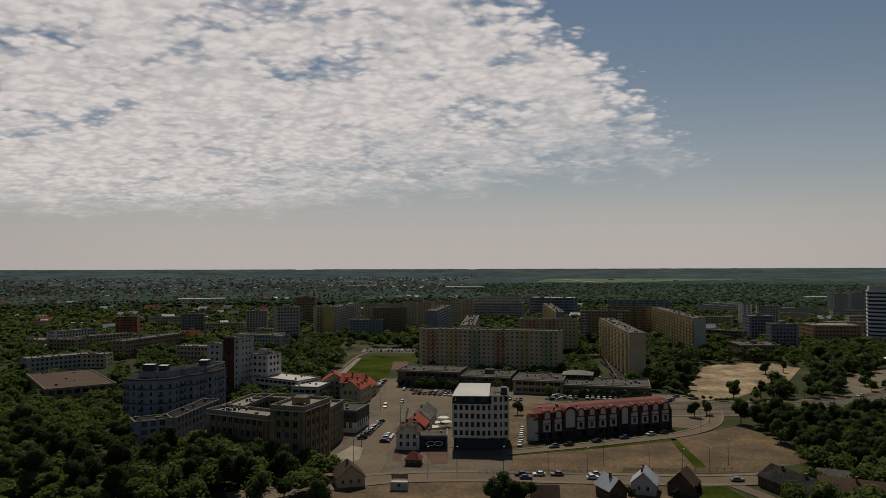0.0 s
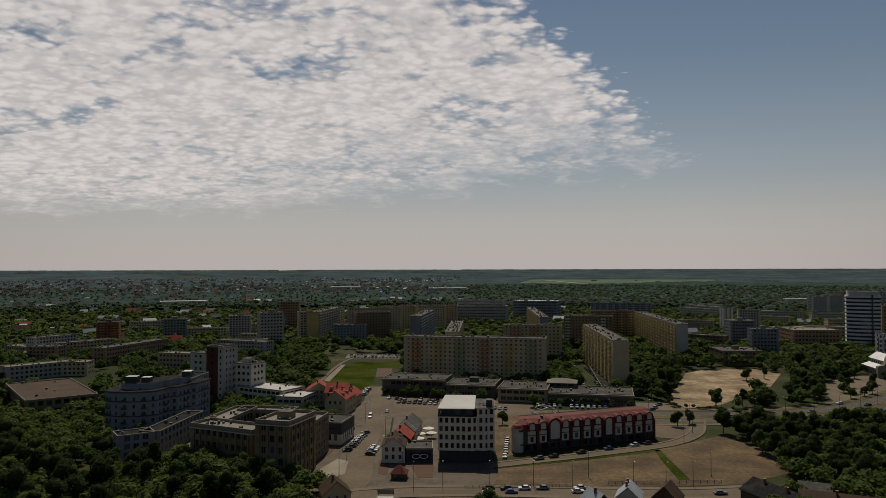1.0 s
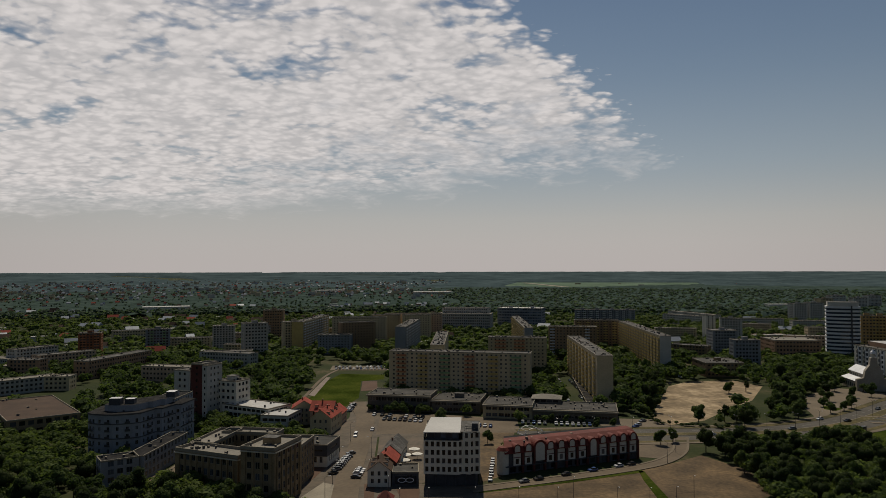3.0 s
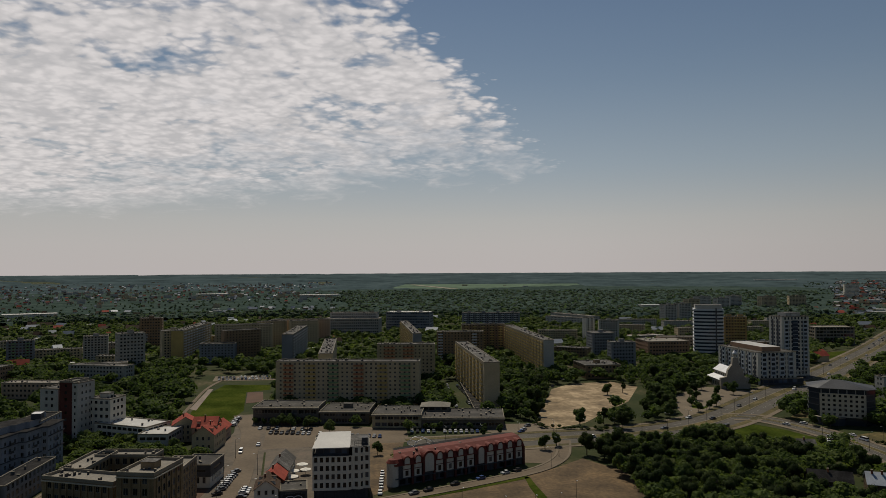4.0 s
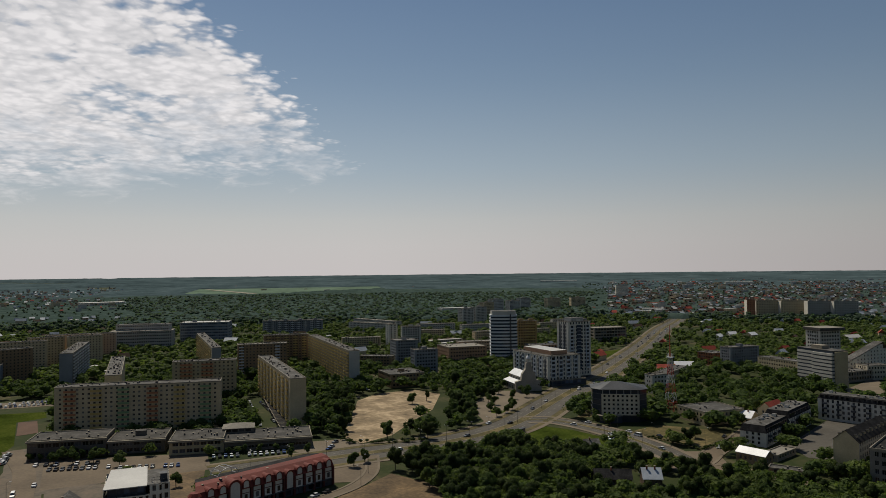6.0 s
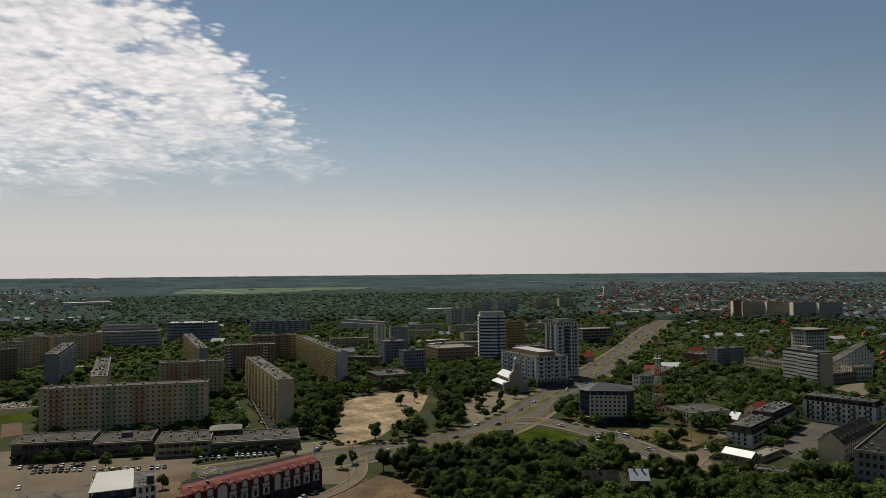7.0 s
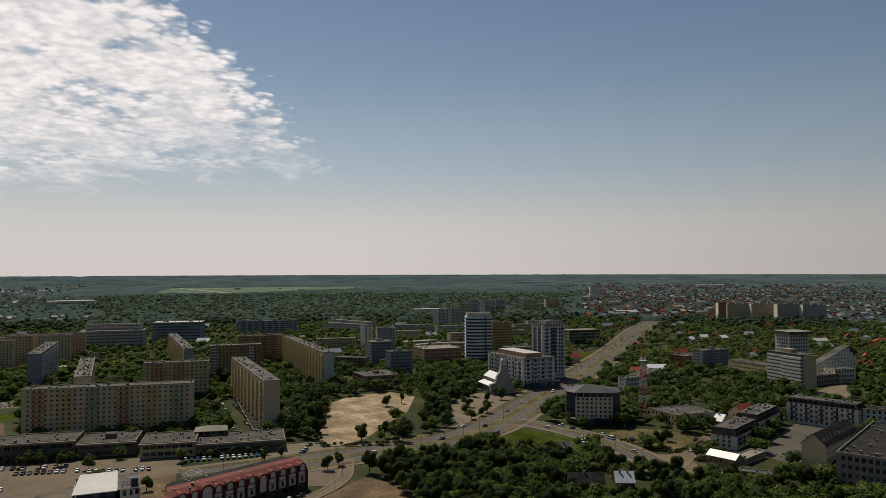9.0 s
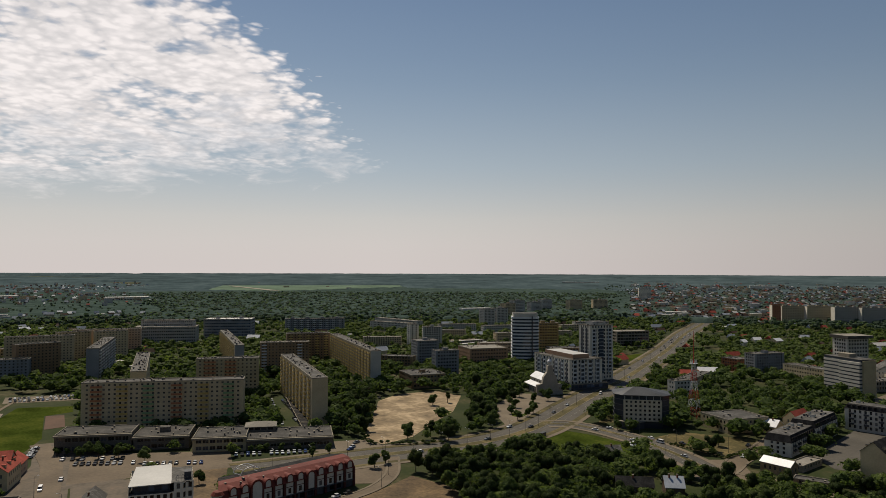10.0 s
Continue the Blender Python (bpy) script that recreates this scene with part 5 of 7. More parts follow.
top.box(5, 8, 24.7, 50, 24, 28.2, 0, top=1)
part("set_back_storey", top, complex_block, "pinkish set-back top storey")
top = Shape(OFFWHITE, TAR)
top.box(3, 6, 49.1, 13, 20, 52.4, 0, top=1)
part("set_back_storey", top, complex_tower, "grey set-back top storey")


def church():
    root = thing("church", 325.6, 511.3, -101.9, "white-roofed church with a stepped front and a small onion dome", "church")
    s = Shape(CHURCH_STONE, GLASS)
    s.box(0, 0, 0, 26, 20, 6, 0)
    s.box(3, 5, 6, 26, 15, 11, 0)
    part("wall", s, root)
    for i in range(6):
        for y, z in ((-0.05, 1.6), (4.95, 7.4)):
            win = Shape(GLASS)
            win.box(4.5 + 3.4 * i, y, z, 5.7 + 3.4 * i, y + 0.06, z + 2.6, 0)
            part("window", win, root)
    for nm, y0, z0, y1, z1 in (("aisle_roof", -0.6, 6.0, 5.0, 8.0), ("nave_roof", 4.4, 11.0, 10.0, 15.0), ("nave_roof", 15.6, 11.0, 10.0, 15.0), ("aisle_roof", 20.6, 6.0, 15.0, 8.0)):
        r = Shape(ROOF_SHEET)
        for lift in (0, 0.2):
            r.face([(-0.4, y0, z0 + lift), (26, y0, z0 + lift), (26, y1, z1 + lift), (-0.4, y1, z1 + lift)])
        r.face([(-0.4, y0, z0), (26, y0, z0), (26, y0, z0 + 0.2), (-0.4, y0, z0 + 0.2)])
        part(nm, r, root, "bright white sheet roof")
    f = Shape(CHURCH_STONE)
    prof = [(-1, 0), (21, 0), (21, 8), (16.5, 9), (15.5, 14), (12.5, 18), (12, 23), (8, 23), (7.5, 18), (4.5, 14), (3.5, 9), (-1, 8)]
    f.face([(29, y, z) for y, z in prof])
    f.face([(26, y, z) for y, z in prof[::-1]])
    for (a, za), (b, zb) in zip(prof, prof[1:] + prof[:1]):
        f.face([(26, a, za), (26, b, zb), (29, b, zb), (29, a, za)])
    part("front_wall", f, root, "stepped grey stone front wall")
    gable = Shape(CREAM)
    gable.face([(-0.02, 5, 11), (-0.02, 15, 11), (-0.02, 10, 15)])
    gable.face([(-0.02, 0, 6), (-0.02, 20, 6), (-0.02, 20, 6.3), (-0.02, 15, 8), (-0.02, 15, 11), (-0.02, 5, 11), (-0.02, 5, 8), (-0.02, 0, 6.3)])
    part("gable", gable, root)
    dome = Shape(METAL)
    rings = [(1.2, 23), (1.2, 24.5), (1.9, 25.6), (1.7, 26.8), (0.8, 27.8), (0.15, 28.6), (0.1, 30)]
    for (ra, za), (rb, zb) in zip(rings, rings[1:]):
        dome.tube((27.5, 10, za), (27.5, 10, zb), ra, rb, 12)
    part("onion_dome", dome, root, "small metal onion dome with spike")


church()


def glass_office():
    """Pale stone front between canted walls of dark glass, a glazed top floor and a dark hipped roof."""
    root = thing("office_building", 301.5, 361.5, -36, "dark glass office with a pale stone window grid and hipped roof", "office building")
    h = 20.0
    ring = [(-5.2, 5.6), (-0.3, 0.4), (23.7, 0.4), (28.6, 5.6), (28.6, 21), (-5.2, 21)]
    g = Shape(GLASS_DEEP, DARK)
    g.prism(ring, 0, h, 0, 1)
    part("glass_body", g, root, "dark blue glass walls")
    s, panes, many = Shape(STONE), Shape(GLASS), []
    fac = Facade((0, -0.3), (1, 0), (0, -1), 23.4)
    wall_with_openings(s, fac, 4.4, 17.6, openings(23.4, 2.8, 1.35, 0.3), [(4.4 + 2.62 * k + 0.75, 4.4 + 2.62 * k + 2.1) for k in range(5)], 0.35, panes, single_windows=many)
    for x in (0.0, 23.4):
        s.face([(x, -0.3, 4.4), (x, 0.39, 4.4), (x, 0.39, 17.6), (x, -0.3, 17.6)])
    s.face([(0, -0.3, 17.6), (23.4, -0.3, 17.6), (23.4, 0.39, 17.6), (0, 0.39, 17.6)])
    s.face([(0, 0.39, 4.4), (23.4, 0.39, 4.4), (23.4, -0.3, 4.4), (0, -0.3, 4.4)])
    part("stone_front", s, root, "pale stone wall with square windows")
    for fc, c0, r0, a, b, dep in many:
        p = fc.at(c0, r0, -dep + 0.08)
        part("window", window_mesh(a, b, GLASS, False), root, at=pose(*p))
    for k in range(6):
        c = Shape(FRAME_WHITE)
        c.tube((0.8 + 4.36 * k, 0.0, 17.6), (0.8 + 4.36 * k, 0.0, h), 0.22, 0.22, 8)
        part("column", c, root, "short pale column")
    n = 12
    base = Shape(GLASS_DEEP, DARK)
    base.prism([(5 + 8 * math.cos(a), 0.3 + 5 * math.sin(a)) for a in [math.pi + math.pi * k / n for k in range(n + 1)]], 0, 4.2, 0, 1)
    part("entrance_bow", base, root, "curved glazed entrance")
    lip = Shape(CONCRETE)
    lip.prism([(5 + 8.4 * math.cos(a), 0.3 + 5.4 * math.sin(a)) for a in [math.pi + math.pi * k / n for k in range(n + 1)]], 4.2, 4.6, 0)
    part("canopy", lip, root)
    for z in (3.6, 7.0, 10.4, 13.8, 17.2):
        for (ax, ay), (bx, by) in ((ring[0], ring[1]), (ring[2], ring[3]), (ring[5], ring[0])):
            d = Vector((bx - ax, by - ay)).normalized()
            o = Vector((d.y, -d.x)) * 0.08
            m = Shape(DARK)
            m.prism([(ax, ay), (ax + o.x, ay + o.y), (bx + o.x, by + o.y), (bx, by)], z, z + 0.45, 0)
            part("spandrel", m, root)
    r = Shape(DARK, DARK_METAL)
    eave = [(11.7 + (x - 11.7) * 1.05, 10 + (y - 10) * 1.06) for x, y in ring]
    r.prism(eave, h, h + 0.35, 1)
    P, Q = (7.0, 8.0, h + 4.6), (11.0, 8.0, h + 4.6)
    tops = [P, P, Q, Q, Q, P]
    for k in range(6):
        a, b = eave[k], eave[(k + 1) % 6]
        f = [(*a, h + 0.352), (*b, h + 0.352), tops[(k + 1) % 6]]
        if tops[k] != tops[(k + 1) % 6]:
            f.append(tops[k])
        r.face(f, 0)
    part("roof", r, root, "dark hipped roof")


glass_office()
building("office_building", "distant office of dark glass and pale frames", "office building", 612.3, 737.8, -12, 46.4, 25, 20, 5, 4, 3.4, 2.2, CONCRETE, roof_mat=GRAVEL, vents=8)
building("house_row", "white four-storey office beside a mast", "office building", 404.5, 430.9, -97, 9.5, 15.6, 14, 4, 3, 1.5, 1.5, OFFWHITE, vents=3)
building("house_row", "long pale low office row", "office building", 436.2, 439.4, 28.1, 60, 12, 10, 3, 3.2, 1.6, 1.5, CREAM, vents=12)
building("works_building", "brown two-storey building with arched windows", "works building", 350.5, 345.3, -98.7, 26, 30, 8.2, 2, 3.2, 1.5, 1.6, PANEL2, roof_mat=TAR, vents=6)


def stripe_hotel():
    root = thing("hotel", 541.0, 396.5, -101.0, "ten-storey hotel striped with pale parapets and dark ribbon windows", "hotel")
    w, d, h = 37.0, 15.0, 30.0
    g = Shape(GLASS_DEEP, DARK)
    g.box(0.3, 0.3, 0, w - 0.3, d - 0.3, h, 0, top=1)
    part("glazing", g, root, "dark ribbon glazing")
    for i in range(10):
        b = Shape(OFFWHITE)
        z = 1.0 + i * 2.85
        b.box(0, 0, z, w * 0.43, d, z + 1.8)
        b.box(w * 0.45, -1.2, z - 0.3, w, d, z + 1.5)
        part("parapet_band", b, root)
    r = Shape(TAR, CONCRETE)
    r.box(0.2, 0.2, h, w - 0.2, d - 0.2, h + 0.4, 0)
    r.box(w * 0.3, 4, h + 0.4, w * 0.6, 11, h + 3.2, 1)
    part("roof", r, root)
    e = Shape(PANEL2)
    e.box(w, 1.5, 0, w + 1.2, d - 1.5, h - 0.5)
    part("end_wall", e, root, "plain tan end wall")


stripe_hotel()
overhang_tower = building("office_tower", "office tower with an overhanging dark roof", "office tower", 644.8, 461.8, -104, 19, 23, 35, 10, 3.0, 1.8, 1.8, OFFWHITE, vents=3)
_r = Shape(TAR, GRAVEL)
_r.prism([(-1.5, -2), (21.5, -2), (23, 6), (21.5, 26.5), (-1.5, 26.5), (-3, 6)], 35.6, 38.2, 0, 1)
part("roof_cap", _r, overhang_tower, "dark overhanging roof storey")


def wedge_hotel():
    root = thing("hotel_wing", 596.5, 396.3, -3.0, "white stepped wing with a roof rising to a peak", "hotel")
    w, d = 68.0, 8.0
    s, panes = Shape(WHITE), Shape(GLASS)
    k = 15
    for i in range(k):
        x0, x1 = w * i / k, w * (i + 1) / k
        top = 8 + 18 * min(1, (i + 1) / 12.5) if i < 13 else 26 - (i - 12) * 4
        n = max(2, int(top / 3.1))
        fac = Facade((x0, 0), (1, 0), (0, -1), x1 - x0)
        wall_with_openings(s, fac, 0, top, [(1.6, x1 - x0 - 1.6)], [(3.1 * j + 0.9, 3.1 * j + 2.5) for j in range(n)], 0.3, panes)
        s.face([(x0, 0, top), (x1, 0, top), (x1, d, top), (x0, d, top)])
        s.face([(x0, 0, 0), (x0, 0, top), (x0, d, top), (x0, d, 0)])
        s.face([(x1, 0, 0), (x1, d, 0), (x1, d, top), (x1, 0, top)])
    part("wall", s, root)
    part("glazing", panes, root, "rows of dark window panes", kind="stuff")
    r = Shape(TAR)
    for lift in (0, 0.4):
        r.face([(-0.5, -0.4, 9 + lift), (w * 0.87, -0.4, 28 + lift), (w * 0.87, d + 0.4, 28 + lift), (-0.5, d + 0.4, 9 + lift)])
        r.face([(w * 0.87, -0.4, 28 + lift), (w + 0.5, -0.4, 20 + lift), (w + 0.5, d + 0.4, 20 + lift), (w * 0.87, d + 0.4, 28 + lift)])
    part("roof", r, root, "grey mono-pitch roof")


wedge_hotel()
building("hotel_annex", "pale three-storey annex with square windows", "hotel", 603.5, 375.8, -21, 20.1, 14, 12, 3, 2.6, 1.4, 1.7, STONE, vents=4)
building("hotel_hall", "low hotel hall with piers", "hotel", 573, 376, -4, 34, 14, 8.5, 2, 3.2, 1.8, 2.2, CONCRETE, vents=6)
building("office_building", "pale grey-blue seven-storey office", "office building", 572.4, 503, -98, 14, 35, 19.5, 7, 2.8, 1.6, 1.5, PANEL_BLUE, vents=6, housings=1)
building("office_building", "low orange brick office building", "office building", 570.9, 530, -89, 20, 19, 12, 4, 3, 1.8, 1.4, ORANGE, vents=8)
building("office_building", "long beige four-storey office", "office building", 571.2, 459.1, -97, 45.2, 14, 14, 4, 2.8, 1.5, 1.5, CREAM, vents=8)

# new flats on the far side of the cross street
FLATS = dict(wall=RENDER_SHADE, near=True, depth=0.25)


def mansard(root, w, d, h, rise, bay):
    """A dark mansard storey with flat-topped dormers along the front and a pale-boxed flat roof."""
    r = Shape(ROOF_DARK, TAR)
    k = 1.3
    low, high = [(-0.3, -0.3), (w + 0.3, -0.3), (w + 0.3, d + 0.3), (-0.3, d + 0.3)], [(k, k), (w - k, k), (w - k, d - k), (k, d - k)]
    for i in range(4):
        j = (i + 1) % 4
        r.face([(*low[i], h), (*low[j], h), (*high[j], h + rise), (*high[i], h + rise)], 0)
    r.face([(*p, h + rise) for p in high], 1)
    r.face([(*p, h) for p in low[::-1]], 0)
    part("roof", r, root, "dark mansard roof with a flat top")
    x = 2.2
    while x < w - 2:
        c = Shape(ROOF_DARK, GLASS, FRAME_WHITE)
        c.box(x - 0.8, 0.1, h + 0.5, x + 0.8, 2.0, h + 2.4, 0)
        c.box(x - 0.6, 0.05, h + 0.7, x + 0.6, 0.098, h + 2.2, 1)
        c.box(x - 0.95, -0.1, h + 2.4, x + 0.95, 2.1, h + 2.52, 0)
        part("dormer", c, root)
        x += bay
    rng = random.Random(round(w * 10))
    for i in range(int(w / 9)):
        c = Shape(RENDER_SHADE, TAR)
        a, b = rng.uniform(3, w - 6), rng.uniform(3, d - 5)
        c.box(a, b, h + rise - 0.02, a + rng.uniform(1.5, 3.5), b + rng.uniform(1.5, 2.5), h + rise + rng.uniform(0.7, 1.6), 0, 1)
        part("roof_hatch", c, root)
    roof_clutter(root, w - 2, d - 2, h + rise, 10, rng)


MANSARD = dict(roof="mansard", single_balconies=True, **FLATS)
for fx, fw, fh, fr in ((0.0, 38, 7.6, 3.7), (38.06, 40, 9.6, 3.9)):
    row_x, row_y = 331.9 + fx * math.cos(radians(19.1)), 264.6 + fx * math.sin(radians(19.1))
    flats_row = building("apartment_house", "grey-white row of flats under a dark mansard roof", "apartment house", row_x, row_y, 19.1, fw, 14, fh, 3, 3.1, 1.35, 1.75,
                         balconies=[(DARK, spread(fw, 5), 2.6)], **MANSARD)
    mansard(flats_row, fw, 14, fh, fr, 3.1)
flats_wing = building("apartment_house", "grey-white wing of flats closing a yard, dark mansard roof", "apartment house", 424, 298, -76, 42, 14, 13.2, 4, 3.0, 1.35, 1.9,
                      balconies=[(DARK, spread(42, 5), 2.6)], **MANSARD)
mansard(flats_wing, 42, 14, 13.2, 3.0, 3.0)
building("apartment_house", "grey-white house behind the yard with a flat roof", "apartment house", 440, 258, -62, 30, 14, 13, 4, 3.0, 1.4, 1.9, roof_mat=ROOF_DARK, vents=8, **FLATS)
building("apartment_house", "tall house with a blank cream gable and dark roof", "apartment house", 334, 215, 14.3, 50, 11.5, 12.5, 4, 3.0, 1.3, 1.9, RENDER_SHADE, roof="gable", roof_mat=ROOF_DARK, rise=5, dormers=9, near=True, side=False, gable_wall=CREAM)
building("office_building", "dark stone office with square windows", "office building", 313, 197, -70.4, 46, 86, 15.5, 4, 2.7, 1.6, 2.1, STONE_DARK, near=True, roof_mat=ROOF_DARK, vents=60, parapet=1.0)
building("old_house", "cream gabled house with a red tiled roof", "house", 391, 316.8, -76, 10, 18, 6.5, 2, 3.0, 1.1, 1.6, CREAM, roof="gable", roof_mat=ROOF_RED, rise=4.5, ridge="y", near=True)
building("old_house", "long house with a shining white metal roof", "house", 366.3, 321.7, -69.5, 16, 14, 4.2, 1, 2.8, 1.1, 1.5, CREAM, roof="gable", roof_mat=ROOF_SHEET, rise=3.2, near=True, chimneys=3)
building("old_brick_house", "small old brick house with a white sheet roof", "house", 296.1, 254.4, -80.9, 15.1, 7.4, 5, 1, 2.6, 1.1, 1.9, BRICK_OLD, roof="gable", roof_mat=ROOF_SHEET, rise=2.2, near=True)
building("garage_row", "low old garages with flat roofs", "garage", 289.4, 231.0, -61.8, 16, 7, 3, 1, 3, 2, 2, BRICK_OLD, near=True, roof_mat=TAR, vents=2)
building("garage_row", "row of pale garages in a yard", "garage", 311.4, 242.6, 13.1, 22, 8, 3, 1, 3, 2, 2, CONCRETE, near=True, roof_mat=GRAVEL, vents=3)

# around the sand lot
building("shop_row", "low brown brick shop building by the lot", "shops", 244.6, 585.8, -94.8, 32.3, 30.2, 11, 3, 3.0, 1.7, 1.5, PANEL_BROWN, vents=18, housings=1, roof_mat=TAR)
building("apartment_tower", "blue-grey tower with dark balconies", "apartment tower", 313.9, 714.5, -98, 22, 23.5, 24.2, 8, 2.8, 1.7, 1.5, PANEL_BLUE, vents=5, housings=1)
building("apartment_tower", "blue-grey tower with a pale gable", "apartment tower", 296.2, 627.9, -97, 12, 23, 22.5, 7, 2.8, 1.7, 1.5, PANEL_BLUE, vents=5, housings=1)
building("apartment_tower", "white and grey striped tower", "apartment tower", 377.3, 870.2, -91, 11, 12, 28, 10, 5.0, 1.8, 1.6, WHITE, vents=4)
building("apartment_tower", "grey-white tower block with pale strips", "apartment tower", 386.3, 840.2, -20, 24.4, 14, 26, 9, 3, 1.8, 1.6, OFFWHITE, vents=4, housings=1)
building("apartment_block", "salmon five-storey block with gravel roof", "apartment block", 356.9, 689, -98, 35.8, 41.8, 18, 5, 3, 1.7, 1.5, SALMON, vents=10, roof_mat=GRAVEL)
building("apartment_block", "salmon and cream five-storey block", "apartment block", 394.4, 708.0, -15.8, 40, 14, 17, 5, 3, 1.7, 1.5, PANEL_PINK, vents=8, roof_mat=GRAVEL)
building("apartment_block", "low brown block behind a long slab", "apartment block", 266.8, 686.6, -41.6, 34, 12, 12, 4, 3, 1.7, 1.5, PANEL_BROWN, vents=6)
YARDS = []      # open ground before far houses
for x, y, yaw, w, h in ((425.3, 1128.3, -63.6, 88, 14), (464.7, 1207.2, -76.6, 120, 14), (501.3, 1025.3, -13.7, 60, 13), (550.9, 973.1, -9.8, 60, 13), (671.1, 938.5, -11.9, 55, 13), (732.9, 986.4, -15.9, 60, 13),
                        (448.7, 946.9, -31.7, 50, 12), (588.4, 861.3, -13.9, 40, 12), (497.1, 844.6, -9.8, 46, 14), (325.3, 891.2, -17.6, 50, 11)):
    building("apartment_block", "far pale five-storey block among trees", "apartment block", x, y, yaw, w, 12, h, 4, 3.0, 1.7, 1.5, OFFWHITE if w > 58 else CREAM, vents=8, roof_mat=GRAVEL, group="far low blocks")
for x, y, yaw, w in ((494, 996, -4, 30), (461, 931, -1, 42), (441, 869, 6, 54), (432, 829, 16, 62)):
    building("garage_row", "long row of pale-roofed garages among trees", "garage", x, y, yaw, w, 7, 3, 1, 3.4, 2.4, 2.1, OFFWHITE, roof_mat=ROOF_WHITE, parapet=0.1, base=0.2, sill=0.1, group="far garages")
    along, across = Vector((math.cos(radians(yaw)), math.sin(radians(yaw)))), Vector((math.sin(radians(yaw)), -math.cos(radians(yaw))))
    yard = [Vector((x, y)) + along * k + across * j for k, j in ((-3, -8), (w + 3, -8), (w + 3, 26), (-3, 26))]
    area("garage_yard", [tuple(q) for q in yard], 0.05, STREET_DUST, "dusty yard before a row of garages")
    YARDS.append([tuple(q) for q in yard])
for x, y, yaw, w, d, h, wl, rf in ((772, 677, 12, 12, 9, 5.5, WHITE, ROOF_SHEET), (812, 694, -20, 11, 9, 5.5, OFFWHITE, ROOF_SHEET), (821, 666, 8, 15, 10, 6, CREAM, ROOF_SHEET), (898, 688, -30, 12, 9, 6, WHITE, ROOF_ZINC), (822, 599, 25, 14, 10, 7, BRICK_RED, ROOF_BROWN),
                                   (885, 573, -12, 22, 12, 6, CREAM, ROOF_WHITE), (977, 560, 10, 14, 10, 6, WHITE, ROOF_ZINC), (932, 514, 30, 20, 11, 7, BRICK_RED, ROOF_RED), (513, 504, -35, 18, 11, 5, CREAM, ROOF_SHEET), (485, 498, -35, 16, 10, 5, SALMON, ROOF_RED)):
    building("house", "house with a metal or tiled roof among garden trees", "house", x, y, yaw, w, d, h, 2, 3.0, 1.1, 1.3, wl, roof="gable", roof_mat=rf, rise=3.2, group="garden houses")
    back = Vector((x, y)).normalized()
    YARDS.append([(x - 4, y - 4), (x + w * 0.7, y - 6), (x + w * 0.7 - back.x * 16, y - back.y * 16), (x - 4 - back.x * 16, y - 4 - back.y * 16)])

# far towers
for x, y, yaw, w, h, wl in ((1160.7, 928.0, -31, 42.6, 34, PANEL), (1189.8, 897.0, -30, 43.3, 34, CREAM), (1200.8, 850.1, -28, 45.1, 34.5, PANEL_GREY), (1232.8, 821.0, -26, 45.2, 34, PANEL_GREY), (1131.3, 924.6, -32, 15.4, 36, BALC_O)):
    slab(x, y, yaw, w, 14, h, wl, "far eleven-storey block with a bright gable strip", gable=WHITE, housings=3, vents=6)
for x, y, yaw, w, h, wl in ((933.3, 1374.3, 5.1, 30, 32, OFFWHITE), (985.6, 1341.3, -1.9, 34, 31, CREAM), (1055.1, 1345.8, -21.9, 34, 31, PANEL), (625.0, 1099.8, 5.2, 23, 30, OFFWHITE), (657.7, 1111.6, 4.2, 24, 31, OFFWHITE),
                            (806.1, 1290.6, 7.1, 30, 35, OFFWHITE), (739.4, 1216.9, 7.2, 26, 33, CREAM), (863.1, 1312.7, 3.1, 28, 30, OFFWHITE), (1618.2, 1825.8, -31.9, 39, 42, WHITE)):
    building("apartment_tower", "far grey tower block of flats", "apartment tower", x, y, yaw, w, 16, h, 11, 2.9, 1.7, 1.4, wl, vents=4, housings=1, group="far towers")

# ---- plots and roads that stay free of trees ----
FOOT += [(10.6, 284.5, radians(-6.5), 23, 22), (44.6, 298.0, radians(18.8), 66, 22), (394.5, 641.4, radians(-29.0), 28, 24), (325.6, 511.3, radians(-101.9), 29, 20),
         (301.5, 361.5, radians(-36), 29, 27), (541.0, 396.5, radians(-101.0), 42, 16), (596.5, 396.3, radians(-3.0), 68, 14)]
KEEP_OUT = [(np.array([tuple(q) for q in spline(pts, 12)]), r) for pts, r in (([(-132, 258), (-104, 279), (-95.5, 302), (-91.5, 316), (-88, 345)], 6.5), (BOULEVARD, 21.5), (BRANCH, 12), (FRONT, 7), (STREET, 8.5), (CROSS, 7.5), (SIDE_ROAD, 7.5), ([(97.8, 239.1), (103.7, 223.6), (106.5, 202.2), (105.0, 177.1)], 4.5), ([(28, 278), (48.3, 284.5), (69, 291.5), (102, 304), (118, 314), (130, 328), (138, 345), (143, 358)], 6.5))]
OPEN_GROUND = list(YARDS)


def keep_clear(*corners):
    OPEN_GROUND.append(list(corners))


